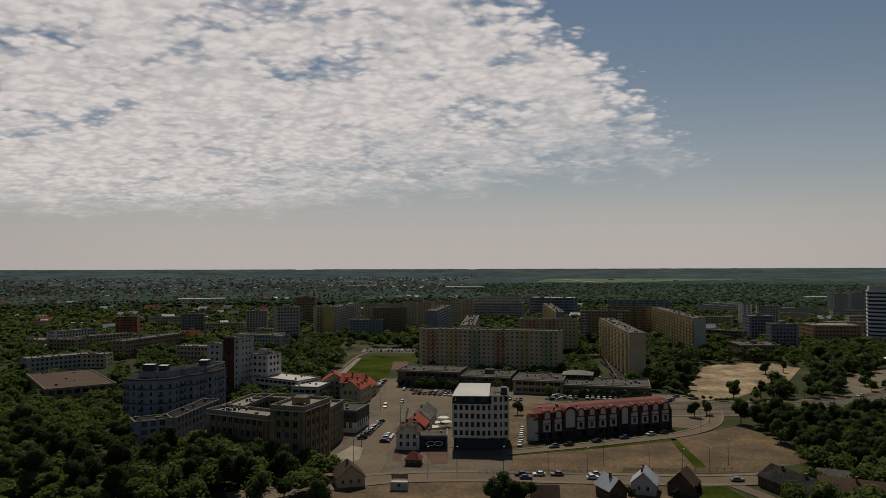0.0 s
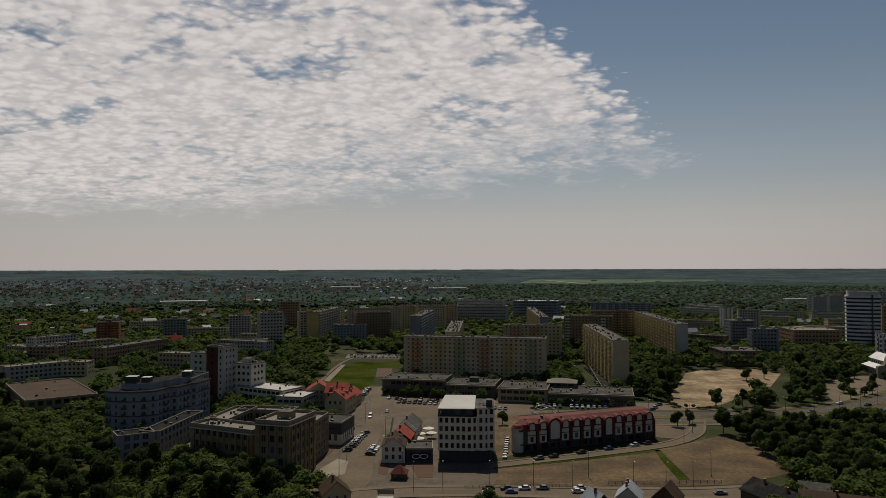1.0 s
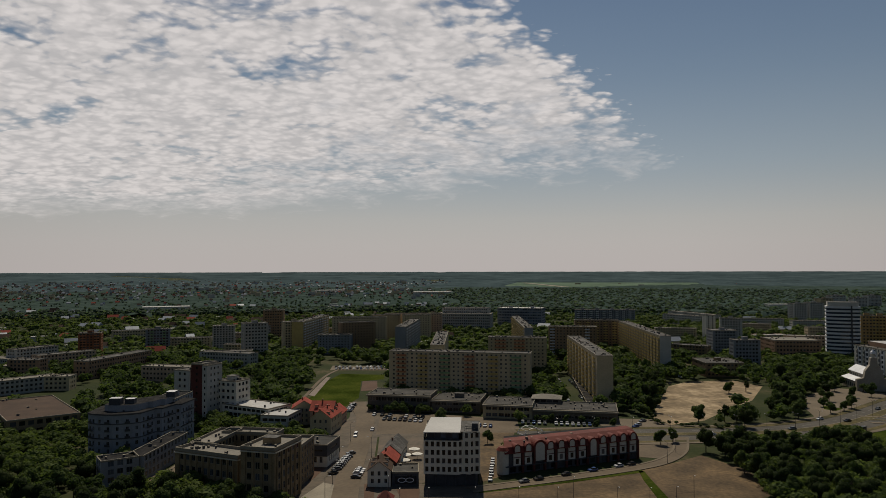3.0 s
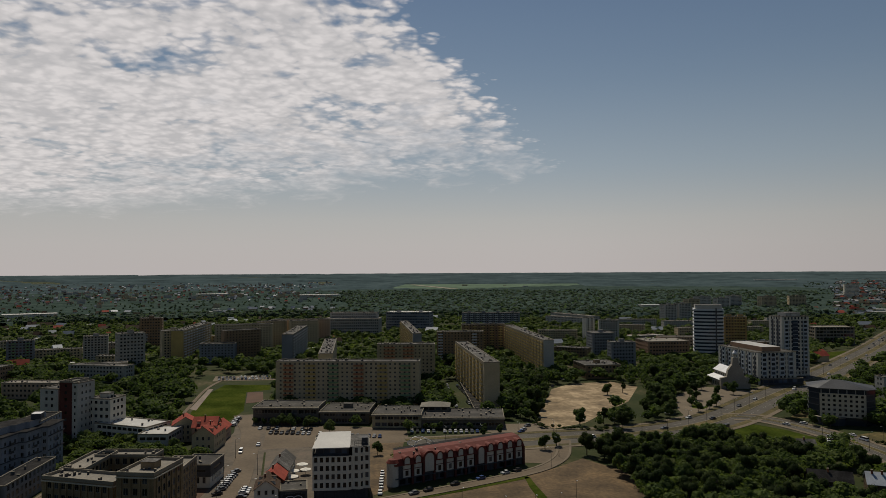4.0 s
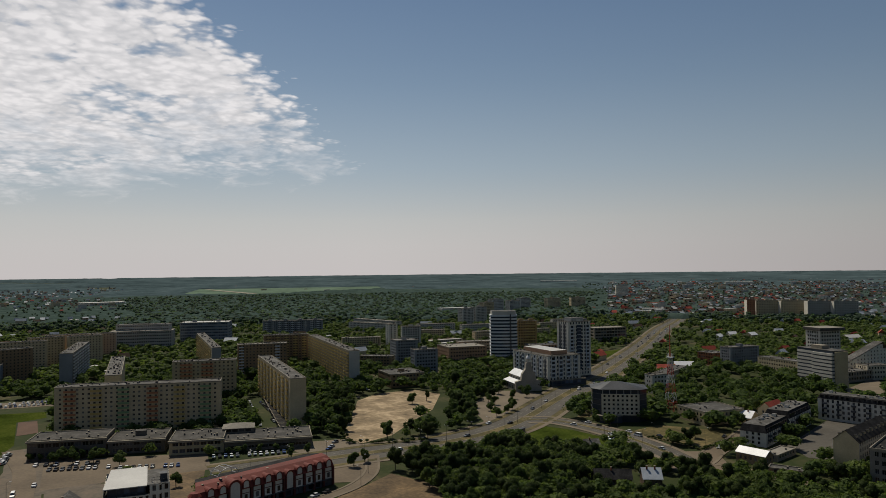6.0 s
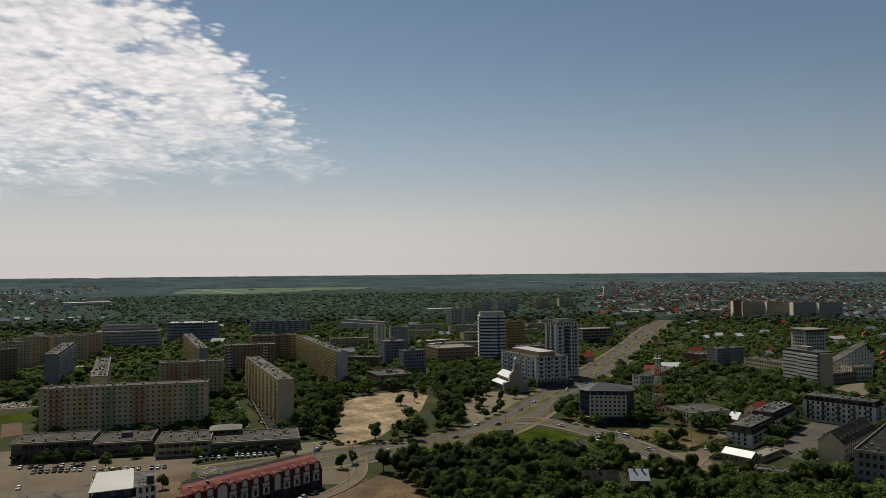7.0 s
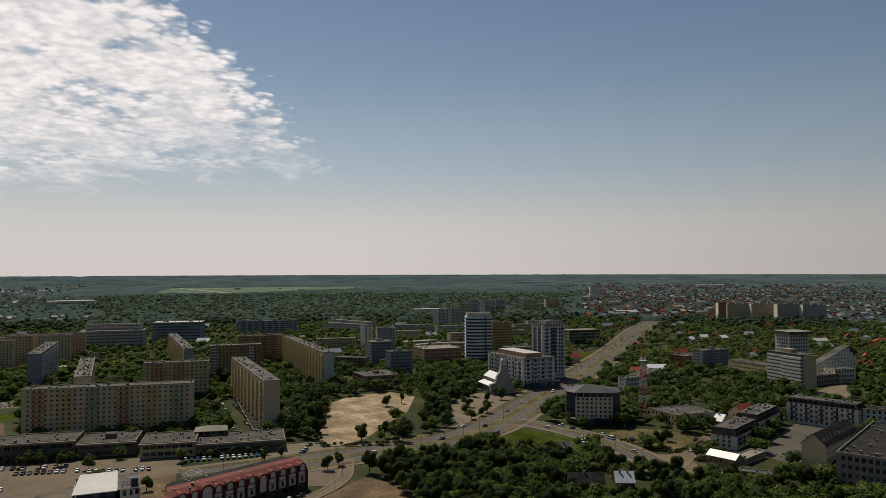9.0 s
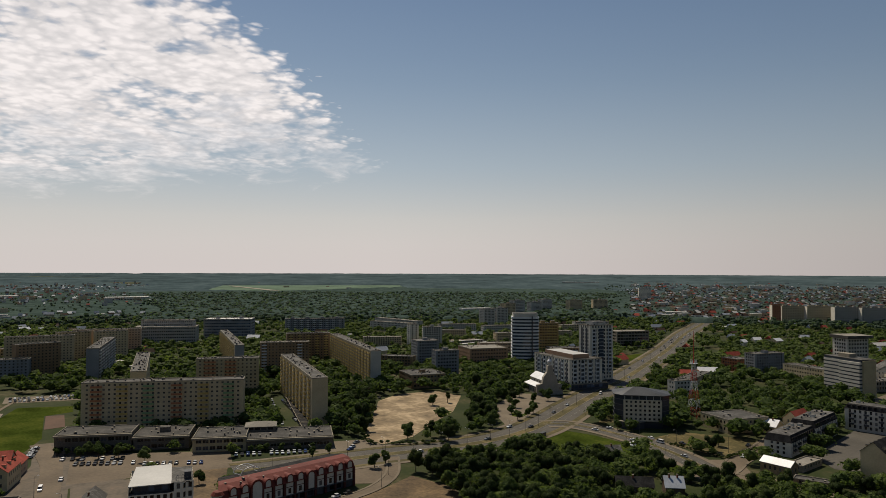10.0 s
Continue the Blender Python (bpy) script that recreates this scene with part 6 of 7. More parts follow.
keep_clear((103, 430), (128, 432), (148, 562), (122, 562))
keep_clear((345, 262), (424, 292), (434, 255), (392, 238), (340, 228), (332, 240))
keep_clear((-120, 284), (-100, 272), (-84, 290), (-86, 322), (-98, 322), (-102, 300))
keep_clear((22, 243), (134, 238), (142, 285), (146, 345), (112, 338), (60, 308), (34, 300))
keep_clear((-14, 250), (-14, 200), (104, 200), (104, 250))
keep_clear((197, 514), (222, 536), (256, 536), (264, 508), (229, 454), (197, 423), (172, 396), (149, 386), (140, 394), (160, 438))
keep_clear((252.1, 442.3), (273, 468.6), (308.3, 500.3), (320.1, 491.9), (332.5, 468.4), (281.6, 413), (234.7, 394.7))
keep_clear((109.5, 433.3), (138.9, 564.5), (126.3, 565), (103.3, 433.5))
keep_clear((-12, 246), (-12, 205), (49.5, 204.6), (48.9, 245.8))
keep_clear((31, 277), (69, 288.5), (102.7, 300.4), (128.3, 315.5), (133.8, 280.9), (132.8, 264.7), (113.7, 251.5), (60.9, 249.6), (28, 251))
keep_clear((193.6, 509.7), (212.3, 527.1), (241.9, 530), (268.8, 507.9), (256, 479.3), (226.6, 441.3), (207.1, 429.9), (200.5, 407.1), (165.3, 384.3), (147.9, 383), (152.8, 412.8), (173, 453.2))
keep_clear((-62, 430), (-28, 418), (-10, 470), (-4, 500), (-4, 600), (-6, 622), (-60, 640), (-62, 560))
keep_clear((-40, 250), (-40, 330), (-26, 420), (-27, 470), (-14, 470), (-13, 441), (15.2, 430.9), (15, 375), (-9, 370), (-10, 290), (9, 288), (32, 286), (33, 272), (28, 250))
keep_clear((9, 300), (35, 294), (104.7, 312.5), (126.2, 309.6), (96.4, 286.6), (31, 276), (9, 282))
keep_clear((-10, 286), (10, 288), (36, 312), (42.5, 371.7), (-10, 376))
keep_clear((20, 345), (45.2, 345), (45, 290), (30, 290))
keep_clear((-16, 440), (68.7, 408.6), (64.3, 374.3), (-16, 377))
keep_clear((547.2, 657.1), (620.7, 696.6), (587.2, 651.6), (492.7, 580.9))
keep_clear((221, 339.1), (262, 375.6), (274.5, 375.2), (288.2, 364.7), (289.6, 342.5), (288.8, 315.5), (272.8, 319.1), (253.4, 313.9), (232.3, 318.8))
keep_clear((547.8, 358.1), (626.7, 382.4), (574.4, 344.2), (519.2, 313.1), (490.5, 321.1))
keep_clear((36, 411.6), (68.5, 405.7), (45, 297), (32, 294))
keep_clear((126.1, 404.7), (145.4, 401.1), (148.9, 383.9), (113.2, 381.4), (108.1, 393.4))
keep_clear((68.4, 403.7), (128.4, 386.7), (120.5, 369.3), (63.8, 371.4))
keep_clear((87.1, 232.5), (96.7, 234.1), (99, 207.7), (79.8, 208.6))
keep_clear((-56, 616), (0, 610), (0, 645), (-56, 650))
keep_clear((295, 331), (325, 337), (349, 299), (338, 286), (297, 276), (299, 291), (292, 313))
keep_clear((254.8, 293), (271, 291), (266, 273), (257.9, 268), (246, 281))
keep_clear((258, 266), (266, 279), (288, 282), (302, 275), (297, 262), (290, 250), (284, 232), (268, 238), (256, 250))
keep_clear((192, 250), (225, 222), (252, 243), (246, 256), (215, 268))
keep_clear((236, 318), (240, 296), (256, 300), (262, 322))
keep_clear((298, 262), (326, 262), (332, 232), (296, 222), (286, 240))


def inside(poly, x, y):
    hit = False
    for (a, b), (c, d) in zip(poly, poly[1:] + poly[:1]):
        if (b > y) != (d > y) and x < (c - a) * (y - b) / (d - b) + a:
            hit = not hit
    return hit


def built_on(x, y, gap=2.0):
    for fx, fy, yaw, w, d in FOOT:
        if abs(x - fx) + abs(y - fy) > 320:
            continue
        c, s = math.cos(yaw), math.sin(yaw)
        u, v = (x - fx) * c + (y - fy) * s, -(x - fx) * s + (y - fy) * c
        if -gap < u < w + gap and -gap < v < d + gap:
            return True
    return False


def blocked(x, y, gap=2.0, open_ok=False):
    if built_on(x, y, gap):
        return True
    for line, r in KEEP_OUT:
        if np.min((line[:, 0] - x) ** 2 + (line[:, 1] - y) ** 2) < r * r:
            return True
    return (not open_ok) and any(inside(p, x, y) for p in OPEN_GROUND)


# ---- trees ----


def crown_mesh(seed, r, hgt, leaf, count, material, base, lobes=9, lean=0.0):
    """Many small leaf sprays on the outside of several uneven lobes."""
    rng = random.Random(seed)
    s = Shape(material)
    L = []
    for i in range(lobes):
        a, k = rng.uniform(0, 6.283), rng.uniform(0.25, 0.72)
        L.append((r * k * math.cos(a), r * k * math.sin(a), base + hgt * rng.uniform(0.2, 0.85), r * rng.uniform(0.34, 0.6)))
    L.append((0, 0, base + hgt * 0.55, r * 0.62))
    for i in range(count):
        cx, cy, cz, cr = L[rng.randrange(len(L))]
        a, z = rng.uniform(0, 6.283), rng.uniform(-0.75, 1)
        q = math.sqrt(max(0, 1 - z * z))
        n = Vector((q * math.cos(a), q * math.sin(a), z))
        p = Vector((cx, cy, cz)) + n * cr * rng.uniform(0.85, 1.12) * Vector((1, 1, 0.9)).z
        n = (n + Vector((rng.uniform(-.7, .7), rng.uniform(-.7, .7), rng.uniform(-.3, .7)))).normalized()
        t = n.orthogonal().normalized()
        b = n.cross(t)
        g = rng.uniform(0, 6.283)
        t, b = math.cos(g) * t + math.sin(g) * b, math.cos(g) * b - math.sin(g) * t
        e = leaf * rng.uniform(0.55, 1.25)
        k = len(s.v)
        s.v += [tuple(p - t * e), tuple(p + b * e * 0.5 - n * e * 0.2), tuple(p + t * e), tuple(p - b * e * 0.55 + n * e * 0.1)]
        s.f.append((k, k + 1, k + 2, k + 3))
        s.m.append(0)
    for cx, cy, cz, cr in L:         # the leafy mass inside each lobe
        n, m = 7, 4
        k = len(s.v)
        q = cr * 0.86
        for i in range(m + 1):
            t = math.pi * i / m
            for j in range(n):
                f = q * rng.uniform(0.85, 1.12)
                a = 6.283 * (j + 0.5 * (i % 2)) / n
                s.v.append((cx + f * math.sin(t) * math.cos(a), cy + f * math.sin(t) * math.sin(a), cz + f * 0.9 * math.cos(t)))
        for i in range(m):
            for j in range(n):
                j2 = (j + 1) % n
                s.f.append((k + i * n + j, k + (i + 1) * n + j, k + (i + 1) * n + j2, k + i * n + j2))
                s.m.append(0)
    return s.mesh("crown", True)


def trunk_mesh(seed, hgt, r):
    rng = random.Random(seed)
    s = Shape(BARK)
    p, q = Vector((0, 0, -0.2)), Vector((rng.uniform(-.2, .2), rng.uniform(-.2, .2), hgt * 0.45))
    s.tube(p, q, r, r * 0.7, 7)
    top = q + Vector((rng.uniform(-.4, .4), rng.uniform(-.4, .4), hgt * 0.35))
    s.tube(q, top, r * 0.7, r * 0.25, 6)
    for i in range(5):
        a = rng.uniform(0, 6.283)
        o = q.lerp(top, rng.uniform(0, 0.6))
        s.tube(o, o + Vector((math.cos(a) * hgt * 0.22, math.sin(a) * hgt * 0.22, hgt * 0.22)), r * 0.4, r * 0.12, 5)
    return s.mesh("trunk")


TREES = []
for i, (r, hh, base, leafm) in enumerate(((4.2, 8.0, 2.2, LEAF), (5.0, 9.0, 2.4, LEAF2), (3.4, 7.0, 2.0, LEAF), (4.6, 10.5, 2.2, LEAF2), (2.6, 5.6, 1.6, LEAF), (2.2, 9.0, 1.5, LEAF2))):
    TREES.append((crown_mesh(10 + i, r, hh, 0.40, 1250, leafm, base * 0.7), trunk_mesh(30 + i, hh + base, 0.22 + 0.02 * i), r))
TREE_LABELS = ("leafy green deciduous tree with a rounded crown", "tall dark green tree with a broad crown", "young green tree with a small crown",
               "tall dense dark green tree", "small bushy green tree", "slender upright dark green tree")
PLANTED = []
rng = random.Random(11)


def plant(x, y, kind=None, scale=None, z=0.0):
    k = rng.randrange(4) if kind is None else kind
    s = scale or rng.uniform(0.75, 1.2)
    crown, trunk, r = TREES[k]
    root = thing("tree", x, y, 0, TREE_LABELS[k], "tree", "town trees", z=z)
    a = pose(0, 0, 0, 0, 0, rng.uniform(0, 360)) @ Matrix.Diagonal((s, s, s * rng.uniform(0.9, 1.12), 1))
    part("trunk", trunk, root, at=a)
    part("crown", crown, root, at=a)
    PLANTED.append((x, y))


def grove(poly, spacing, kinds=(0, 1, 2, 3), lo=0.75, hi=1.2, limit=80, woods=None):
    xs, ys = [p[0] for p in poly], [p[1] for p in poly]
    tries = made = 0
    while made < limit and tries < 4000:
        tries += 1
        x, y = rng.uniform(min(xs), max(xs)), rng.uniform(min(ys), max(ys))
        if not inside(poly, x, y) or blocked(x, y, 2.5):
            continue
        if any((x - a) ** 2 + (y - b) ** 2 < spacing ** 2 for a, b in PLANTED):
            continue
        plant(x, y, rng.choice(kinds), rng.uniform(lo, hi))
        made += 1


# single trees that stand in the open
for x, y, k, s in ((62.5, 221.5, 4, 0.55), (83.5, 222.5, 5, 0.5), (303, 292, 3, 0.75), (306, 294, 2, 0.9), (252, 281, 0, 0.95), (257, 284, 0, 0.85), (262, 243, 1, 1.0), (298.5, 350, 0, 0.8), (293, 357, 2, 0.8)):
    plant(x, y, k, s)
for x, y, k, s in ((166.5, 391.0, 2, 1.25), (181.2, 391.0, 5, 1.15), (226.5, 481.5, 2, 1.15), (240.0, 484.5, 5, 0.95), (185.5, 376.5, 3, 0.9), (126.9, 342.5, 2, 0.9), (134.7, 347.1, 4, 1.0), (245.7, 279.6, 0, 0.9), (316.4, 299.4, 0, 0.8),
                   (312.6, 459.7, 0, 0.9), (274.8, 422.3, 0, 0.8)):
    plant(x, y, k, s)
for x, y, k, s in ((275.5, 446.4, 2, 0.9), (276.8, 457.4, 0, 0.8), (289.4, 472.9, 1, 0.8), (301.7, 482.5, 0, 0.9), (299.0, 458.5, 4, 1.0), (260.9, 428.8, 0, 0.7), (265.6, 415.6, 4, 0.9), (253.3, 409.0, 2, 0.9), (284.4, 439.0, 4, 0.8), (319.7, 477.9, 2, 0.8), (147.5, 318.6, 1, 1.0), (142.3, 326.9, 3, 0.9), (22.0, 216.0, 0, 1.1), (28.0, 213.0, 1, 0.9), (73.4, 212.9, 5, 0.7), (-31.0, 333.0, 5, 0.6), (-26.5, 332.0, 5, 0.55),
                   (115.0, 378.4, 4, 0.8), (105.1, 375.8, 4, 0.8), (-4.0, 425.0, 2, 0.8), (4.7, 422.0, 2, 0.8), (14.0, 417.9, 2, 0.8), (25.3, 404.8, 0, 0.8), (44.6, 351.9, 2, 0.8), (187.9, 390.5, 4, 0.9), (194.1, 396.3, 0, 0.9), (200.3, 402.1, 1, 0.8)):
    plant(x, y, k, s)
for i in range(7):
    plant(-15 + 4.9 * i, 436.5 - 1.31 * i, rng.choice((0, 2, 4)), rng.uniform(0.55, 0.8))
for i in range(6):
    plant(70 + 8.0 * i, 402 - 1.95 * i, rng.choice((2, 4)), rng.uniform(0.5, 0.75))
PARK = [(117.8, 282.7), (130.4, 315.4), (148.8, 326.6), (177.8, 335.0), (215.4, 329.4), (235.7, 304.8), (231.5, 282.2), (193.1, 243.6), (156.0, 206.6), (145.1, 250.0), (131.7, 266.8)]
grove(PARK, 5.6, lo=0.7, hi=1.05, limit=110)
grove([(-175.0, 323.0), (-112.0, 292.0), (-90.0, 300.0), (-60.0, 284.0), (-32.0, 272.0), (-34.0, 248.0), (-24.0, 215.0), (-139.0, 225.0), (-210.0, 300.0)], 6.0, lo=0.8, hi=1.2, limit=75)
grove([(170.5, 565.6), (197.7, 554.7), (179.4, 465.1), (151.4, 395.8), (129.1, 401.6), (140.8, 466.3)], 7.0, lo=0.8, hi=1.1, limit=32)
grove([(289.9, 538.3), (326.0, 519.7), (253.4, 412.1), (227.7, 398.0), (204.4, 403.9), (228.6, 438.2), (260.1, 480.1)], 7.5, lo=0.8, hi=1.2, limit=30)
grove([(225.4, 280.5), (270.1, 255.7), (261.3, 207.3), (252.0, 197.6), (193.1, 243.6)], 8.0, lo=0.6, hi=0.95, limit=26)
grove([(269.0, 228.0), (316.6, 199.9), (286.3, 171.4), (246.1, 200.8)], 8.0, lo=0.6, hi=0.95, limit=18)

# ---- woods, hedges and gardens, too many to count ----


def clump_verts(seed, n, leaf):
    """A crown of unit size: a lumpy leafy mass with n leaf sprays standing out of it."""
    r = np.random.RandomState(seed)
    lob = r.normal(size=(5, 3)) * 0.3

    def out(d):
        k = 0.5 + 0.42 * np.max(np.clip(d @ (lob / np.linalg.norm(lob, axis=1)[:, None]).T, 0, 1) ** 3, axis=1)
        return k[:, None]
    d = r.normal(size=(n, 3))
    d /= np.linalg.norm(d, axis=1)[:, None]
    d[:, 2] = np.abs(d[:, 2]) * 1.1 - 0.25
    c = d * out(d) * r.uniform(0.92, 1.18, (n, 1))
    nr = d + r.normal(size=(n, 3)) * 0.5
    nr /= np.linalg.norm(nr, axis=1)[:, None]
    t = np.cross(nr, [0.3, 0.2, 0.9])
    t /= np.linalg.norm(t, axis=1)[:, None]
    b = np.cross(nr, t)
    e = leaf * r.uniform(0.6, 1.3, (n, 1))
    leaves = np.stack([c - t * e, c + b * e * 0.8, c + t * e, c - b * e * 0.8], 1).reshape(-1, 3)
    m, k = 3, 6
    g = np.zeros((m + 1, k, 3))
    for i in range(m + 1):
        th = math.pi * i / m
        for j in range(k):
            f = 6.283 * (j + 0.5 * (i % 2)) / k
            g[i, j] = (math.sin(th) * math.cos(f), math.sin(th) * math.sin(f), math.cos(th))
    q = g.reshape(-1, 3)
    g = (q * out(q) * 0.82 * r.uniform(0.9, 1.08, (len(q), 1))).reshape(m + 1, k, 3)
    core = []
    for i in range(m):
        for j in range(k):
            j2 = (j + 1) % k
            core += [g[i, j], g[i + 1, j], g[i + 1, j2], g[i, j2]]
    return np.concatenate([leaves, np.array(core)])


def woods(name, label, spots, material, n=26, leaf=0.5, seed=1):
    kinds = [clump_verts(seed * 50 + i, n, leaf) for i in range(8)]
    V = []
    r = np.random.RandomState(seed)
    for x, y, z, rad, hgt in spots:
        k = kinds[r.randint(8)]
        a = r.uniform(0, 6.283)
        c, s = math.cos(a), math.sin(a)
        q = np.empty_like(k)
        q[:, 0] = (k[:, 0] * c - k[:, 1] * s) * rad + x
        q[:, 1] = (k[:, 0] * s + k[:, 1] * c) * rad + y
        q[:, 2] = k[:, 2] * hgt * 0.5 + z + hgt * 0.5
        V.append(q)
    V = np.concatenate(V)
    m = len(V) // 4
    me = bpy.data.meshes.new(name)
    me.vertices.add(len(V))
    me.vertices.foreach_set("co", V.ravel())
    me.loops.add(len(V))
    me.loops.foreach_set("vertex_index", np.arange(len(V), dtype=np.int32))
    me.polygons.add(m)
    me.polygons.foreach_set("loop_start", np.arange(0, len(V), 4, dtype=np.int32))
    me.polygons.foreach_set("loop_total", np.full(m, 4, dtype=np.int32))
    me.materials.append(material)
    me.update(calc_edges=True)
    tagged(new(name, me), label, "trees", kind="stuff")


def openness(x, y, s=160.0, k=0.0):
    return noise.noise((x / s, y / s, k))


wr = random.Random(5)
near_spots, mid_spots = [], []
# gardens, courtyards and street trees of the town
for i in range(36000):
    az = radians(wr.uniform(-44, 70))
    d = 230 + 1280 * wr.random() ** 0.95
    x, y = d * math.sin(az), d * math.cos(az)
    if openness(x, y, 90) < -0.42 - 0.00012 * (d - 500):
        continue
    if blocked(x, y, 1.8):
        continue
    h = wr.uniform(4.5, 10.5) if d < 430 else wr.uniform(7.0, 13.5)
    (near_spots if d < 430 else mid_spots).append((x, y, 0, h * wr.uniform(0.48, 0.74), h))
woods("garden_trees", "green trees and bushes of gardens and courtyards", near_spots[:2100], LEAF, 150, 0.115, 2)
mid_spots = mid_spots[:10500]
woods("town_trees", "green tree crowns between the nearer houses", [q for q in mid_spots if math.hypot(q[0], q[1]) < 720], LEAF, 84, 0.135, 4)
woods("town_trees", "green tree crowns filling the space between far houses", [q for q in mid_spots if math.hypot(q[0], q[1]) >= 720], LEAF, 22, 0.235, 12)

hedge_spots = []
for (ax, ay), (bx, by), n in (((295, 313), (299.5, 291), 12), ((299.5, 291), (298, 279), 7), ((300, 278.5), (338, 287), 20)):
    for i in range(n):
        k = (i + wr.uniform(-0.3, 0.3)) / n
        hedge_spots.append((ax + (bx - ax) * k, ay + (by - ay) * k, 0, wr.uniform(1.0, 1.8), wr.uniform(1.2, 2.6)))
for (ax, ay), (bx, by), n in (((141, 391), (158, 381), 7), ((158, 381), (180, 372), 9), ((197, 424), (184, 404), 6), ((143, 398), (158, 440), 12)):
    for i in range(n):
        k = (i + wr.uniform(-0.4, 0.4)) / n
        hedge_spots.append((ax + (bx - ax) * k + wr.uniform(-1.5, 1.5), ay + (by - ay) * k + wr.uniform(-1.5, 1.5), 0, wr.uniform(1.4, 2.8), wr.uniform(1.5, 3.6)))
woods("hedge", "dark uneven hedge and shrubs round meadow and lot", hedge_spots, LEAF2, 60, 0.2, 9)


def wooded(az, d):
    """How thick the wood stands far out: forest ahead and to the right, town further right and left."""
    f = 0.55 + 0.5 * openness(d * math.sin(az), d * math.cos(az), 420, 2)
    a = math.degrees(az)
    if 4 < a < 40:
        f += 0.4 * (1 if d > 1350 else 0.35)
    return f


def settled(az, d):
    """1 where the far town lies among gardens, 0 in the closed forest."""
    a = math.degrees(az) + 3.0 * noise.noise((d / 300, az * 9, 4))
    side = max(min(1, (a - 38.5) / 3), min(1, (5.5 - a) / 3), 0)
    return side * min(1, max(0, (d - 1450) / 150)) * min(1, max(0, (3750 - d) / 250))


AIRFIELD = [(426, 2852), (687, 2693), (1256, 2895), (1323, 3095), (565, 3297)]


def forest():
    """The closed canopy seen at a flat angle: an uneven sheet of crowns that drops to the ground at clearings."""
    r = np.random.RandomState(4)
    rows = [1330 * (4870 / 1330) ** (i / 150) for i in range(151)]
    n = 420
    s = Shape(FOREST, FOREST_HAZE)
    for d in rows:
        for j in range(n):
            az = radians(-46 + 120 * (j + r.uniform(-0.4, 0.4)) / (n - 1))
            q = d * r.uniform(0.997, 1.003)
            x, y = q * math.sin(az), q * math.cos(az)
            w = wooded(az, q) - 0.42 + 0.5 * settled(az, q) - max(0, 1650 - q) / 320 * (0.45 + 0.8 * noise.noise((x / 110, y / 110, 1)))
            if inside(AIRFIELD, x, y):
                w = -1
            k = settled(az, q)
            h = 10.5 - 8.0 * k + (1.0 * noise.noise((x / 60, y / 60, 7)) + r.uniform(-1.4, 1.4) * min(1, max(0.12, (4600 - q) / 1400))) * (1 - 0.5 * k)
            s.v.append((x, y, terrain(q) + (h if w > 0 else -3.0)))
    for i in range(len(rows) - 1):
        for j in range(n - 1):
            a = i * n + j
            if max(s.v[k][2] - terrain(rows[i]) for k in (a, a + 1, a + n, a + n + 1)) > 0:
                s.f.append((a, a + 1, a + n + 1, a + n))
                # past about 3 km the faces take the colour with painted haze
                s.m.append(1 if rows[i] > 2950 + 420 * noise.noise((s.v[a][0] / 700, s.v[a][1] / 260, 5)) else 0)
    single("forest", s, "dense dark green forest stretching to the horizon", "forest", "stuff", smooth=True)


forest()
edge_spots = []
for i in range(11000):
    az = radians(wr.uniform(-44, 72))
    d = 1250 + 2300 * wr.random() ** 0.8
    if wr.random() > wooded(az, d) - (0.35 if d > 2600 and az < 0.66 else 0.0):
        continue
    x, y = d * math.sin(az), d * math.cos(az)
    if d > 1620 and settled(az, d) < 0.4:
        continue
    if inside(AIRFIELD, x, y) or (d < 1600 and blocked(x, y, 3)):
        continue
    h = wr.uniform(8, 14) * (1 - 0.45 * settled(az, d))
    edge_spots.append((x, y, terrain(d) + 2.0 * (d > 1500), h * wr.uniform(0.5, 0.8), h))
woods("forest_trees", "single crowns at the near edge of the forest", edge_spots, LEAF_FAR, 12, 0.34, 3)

crown_spots = []
while len(crown_spots) < 7500:
    az = radians(wr.uniform(-44, 60))
    d = math.sqrt(1340 ** 2 + (2650 ** 2 - 1340 ** 2) * wr.random())
    x, y = d * math.sin(az), d * math.cos(az)
    if settled(az, d) > 0.35 or wooded(az, d) < 0.44 or inside(AIRFIELD, x, y) or (d < 1600 and blocked(x, y, 4)):
        continue
    h = wr.uniform(9, 14.5)
    crown_spots.append((x, y, terrain(d) + wr.uniform(1.5, 4.5), h * wr.uniform(0.5, 0.68), h))
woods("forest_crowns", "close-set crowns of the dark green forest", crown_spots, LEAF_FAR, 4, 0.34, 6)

# ---- far houses ----


def far_house_meshes(wall, roofm, flat):
    s, r = Shape(wall), Shape(roofm)
    s.box(-5, -4, 0, 5, 4, 5)
    for x in (-3, 0, 3):
        s.box(x - 0.6, -4.05, 1, x + 0.6, -4, 2.4)
    if flat:
        r.box(-5.2, -4.2, 5, 5.2, 4.2, 5.5)
    else:
        A, B, C, D, P, Q = (-5.5, -4.5, 4.8), (5.5, -4.5, 4.8), (5.5, 4.5, 4.8), (-5.5, 4.5, 4.8), (-5.5, 0, 8.6), (5.5, 0, 8.6)
        for f in ([A, B, Q, P], [C, D, P, Q], [A, P, D], [B, C, Q], [D, C, B, A]):
            r.face(f)
    return s.mesh("wall"), r.mesh("roof")


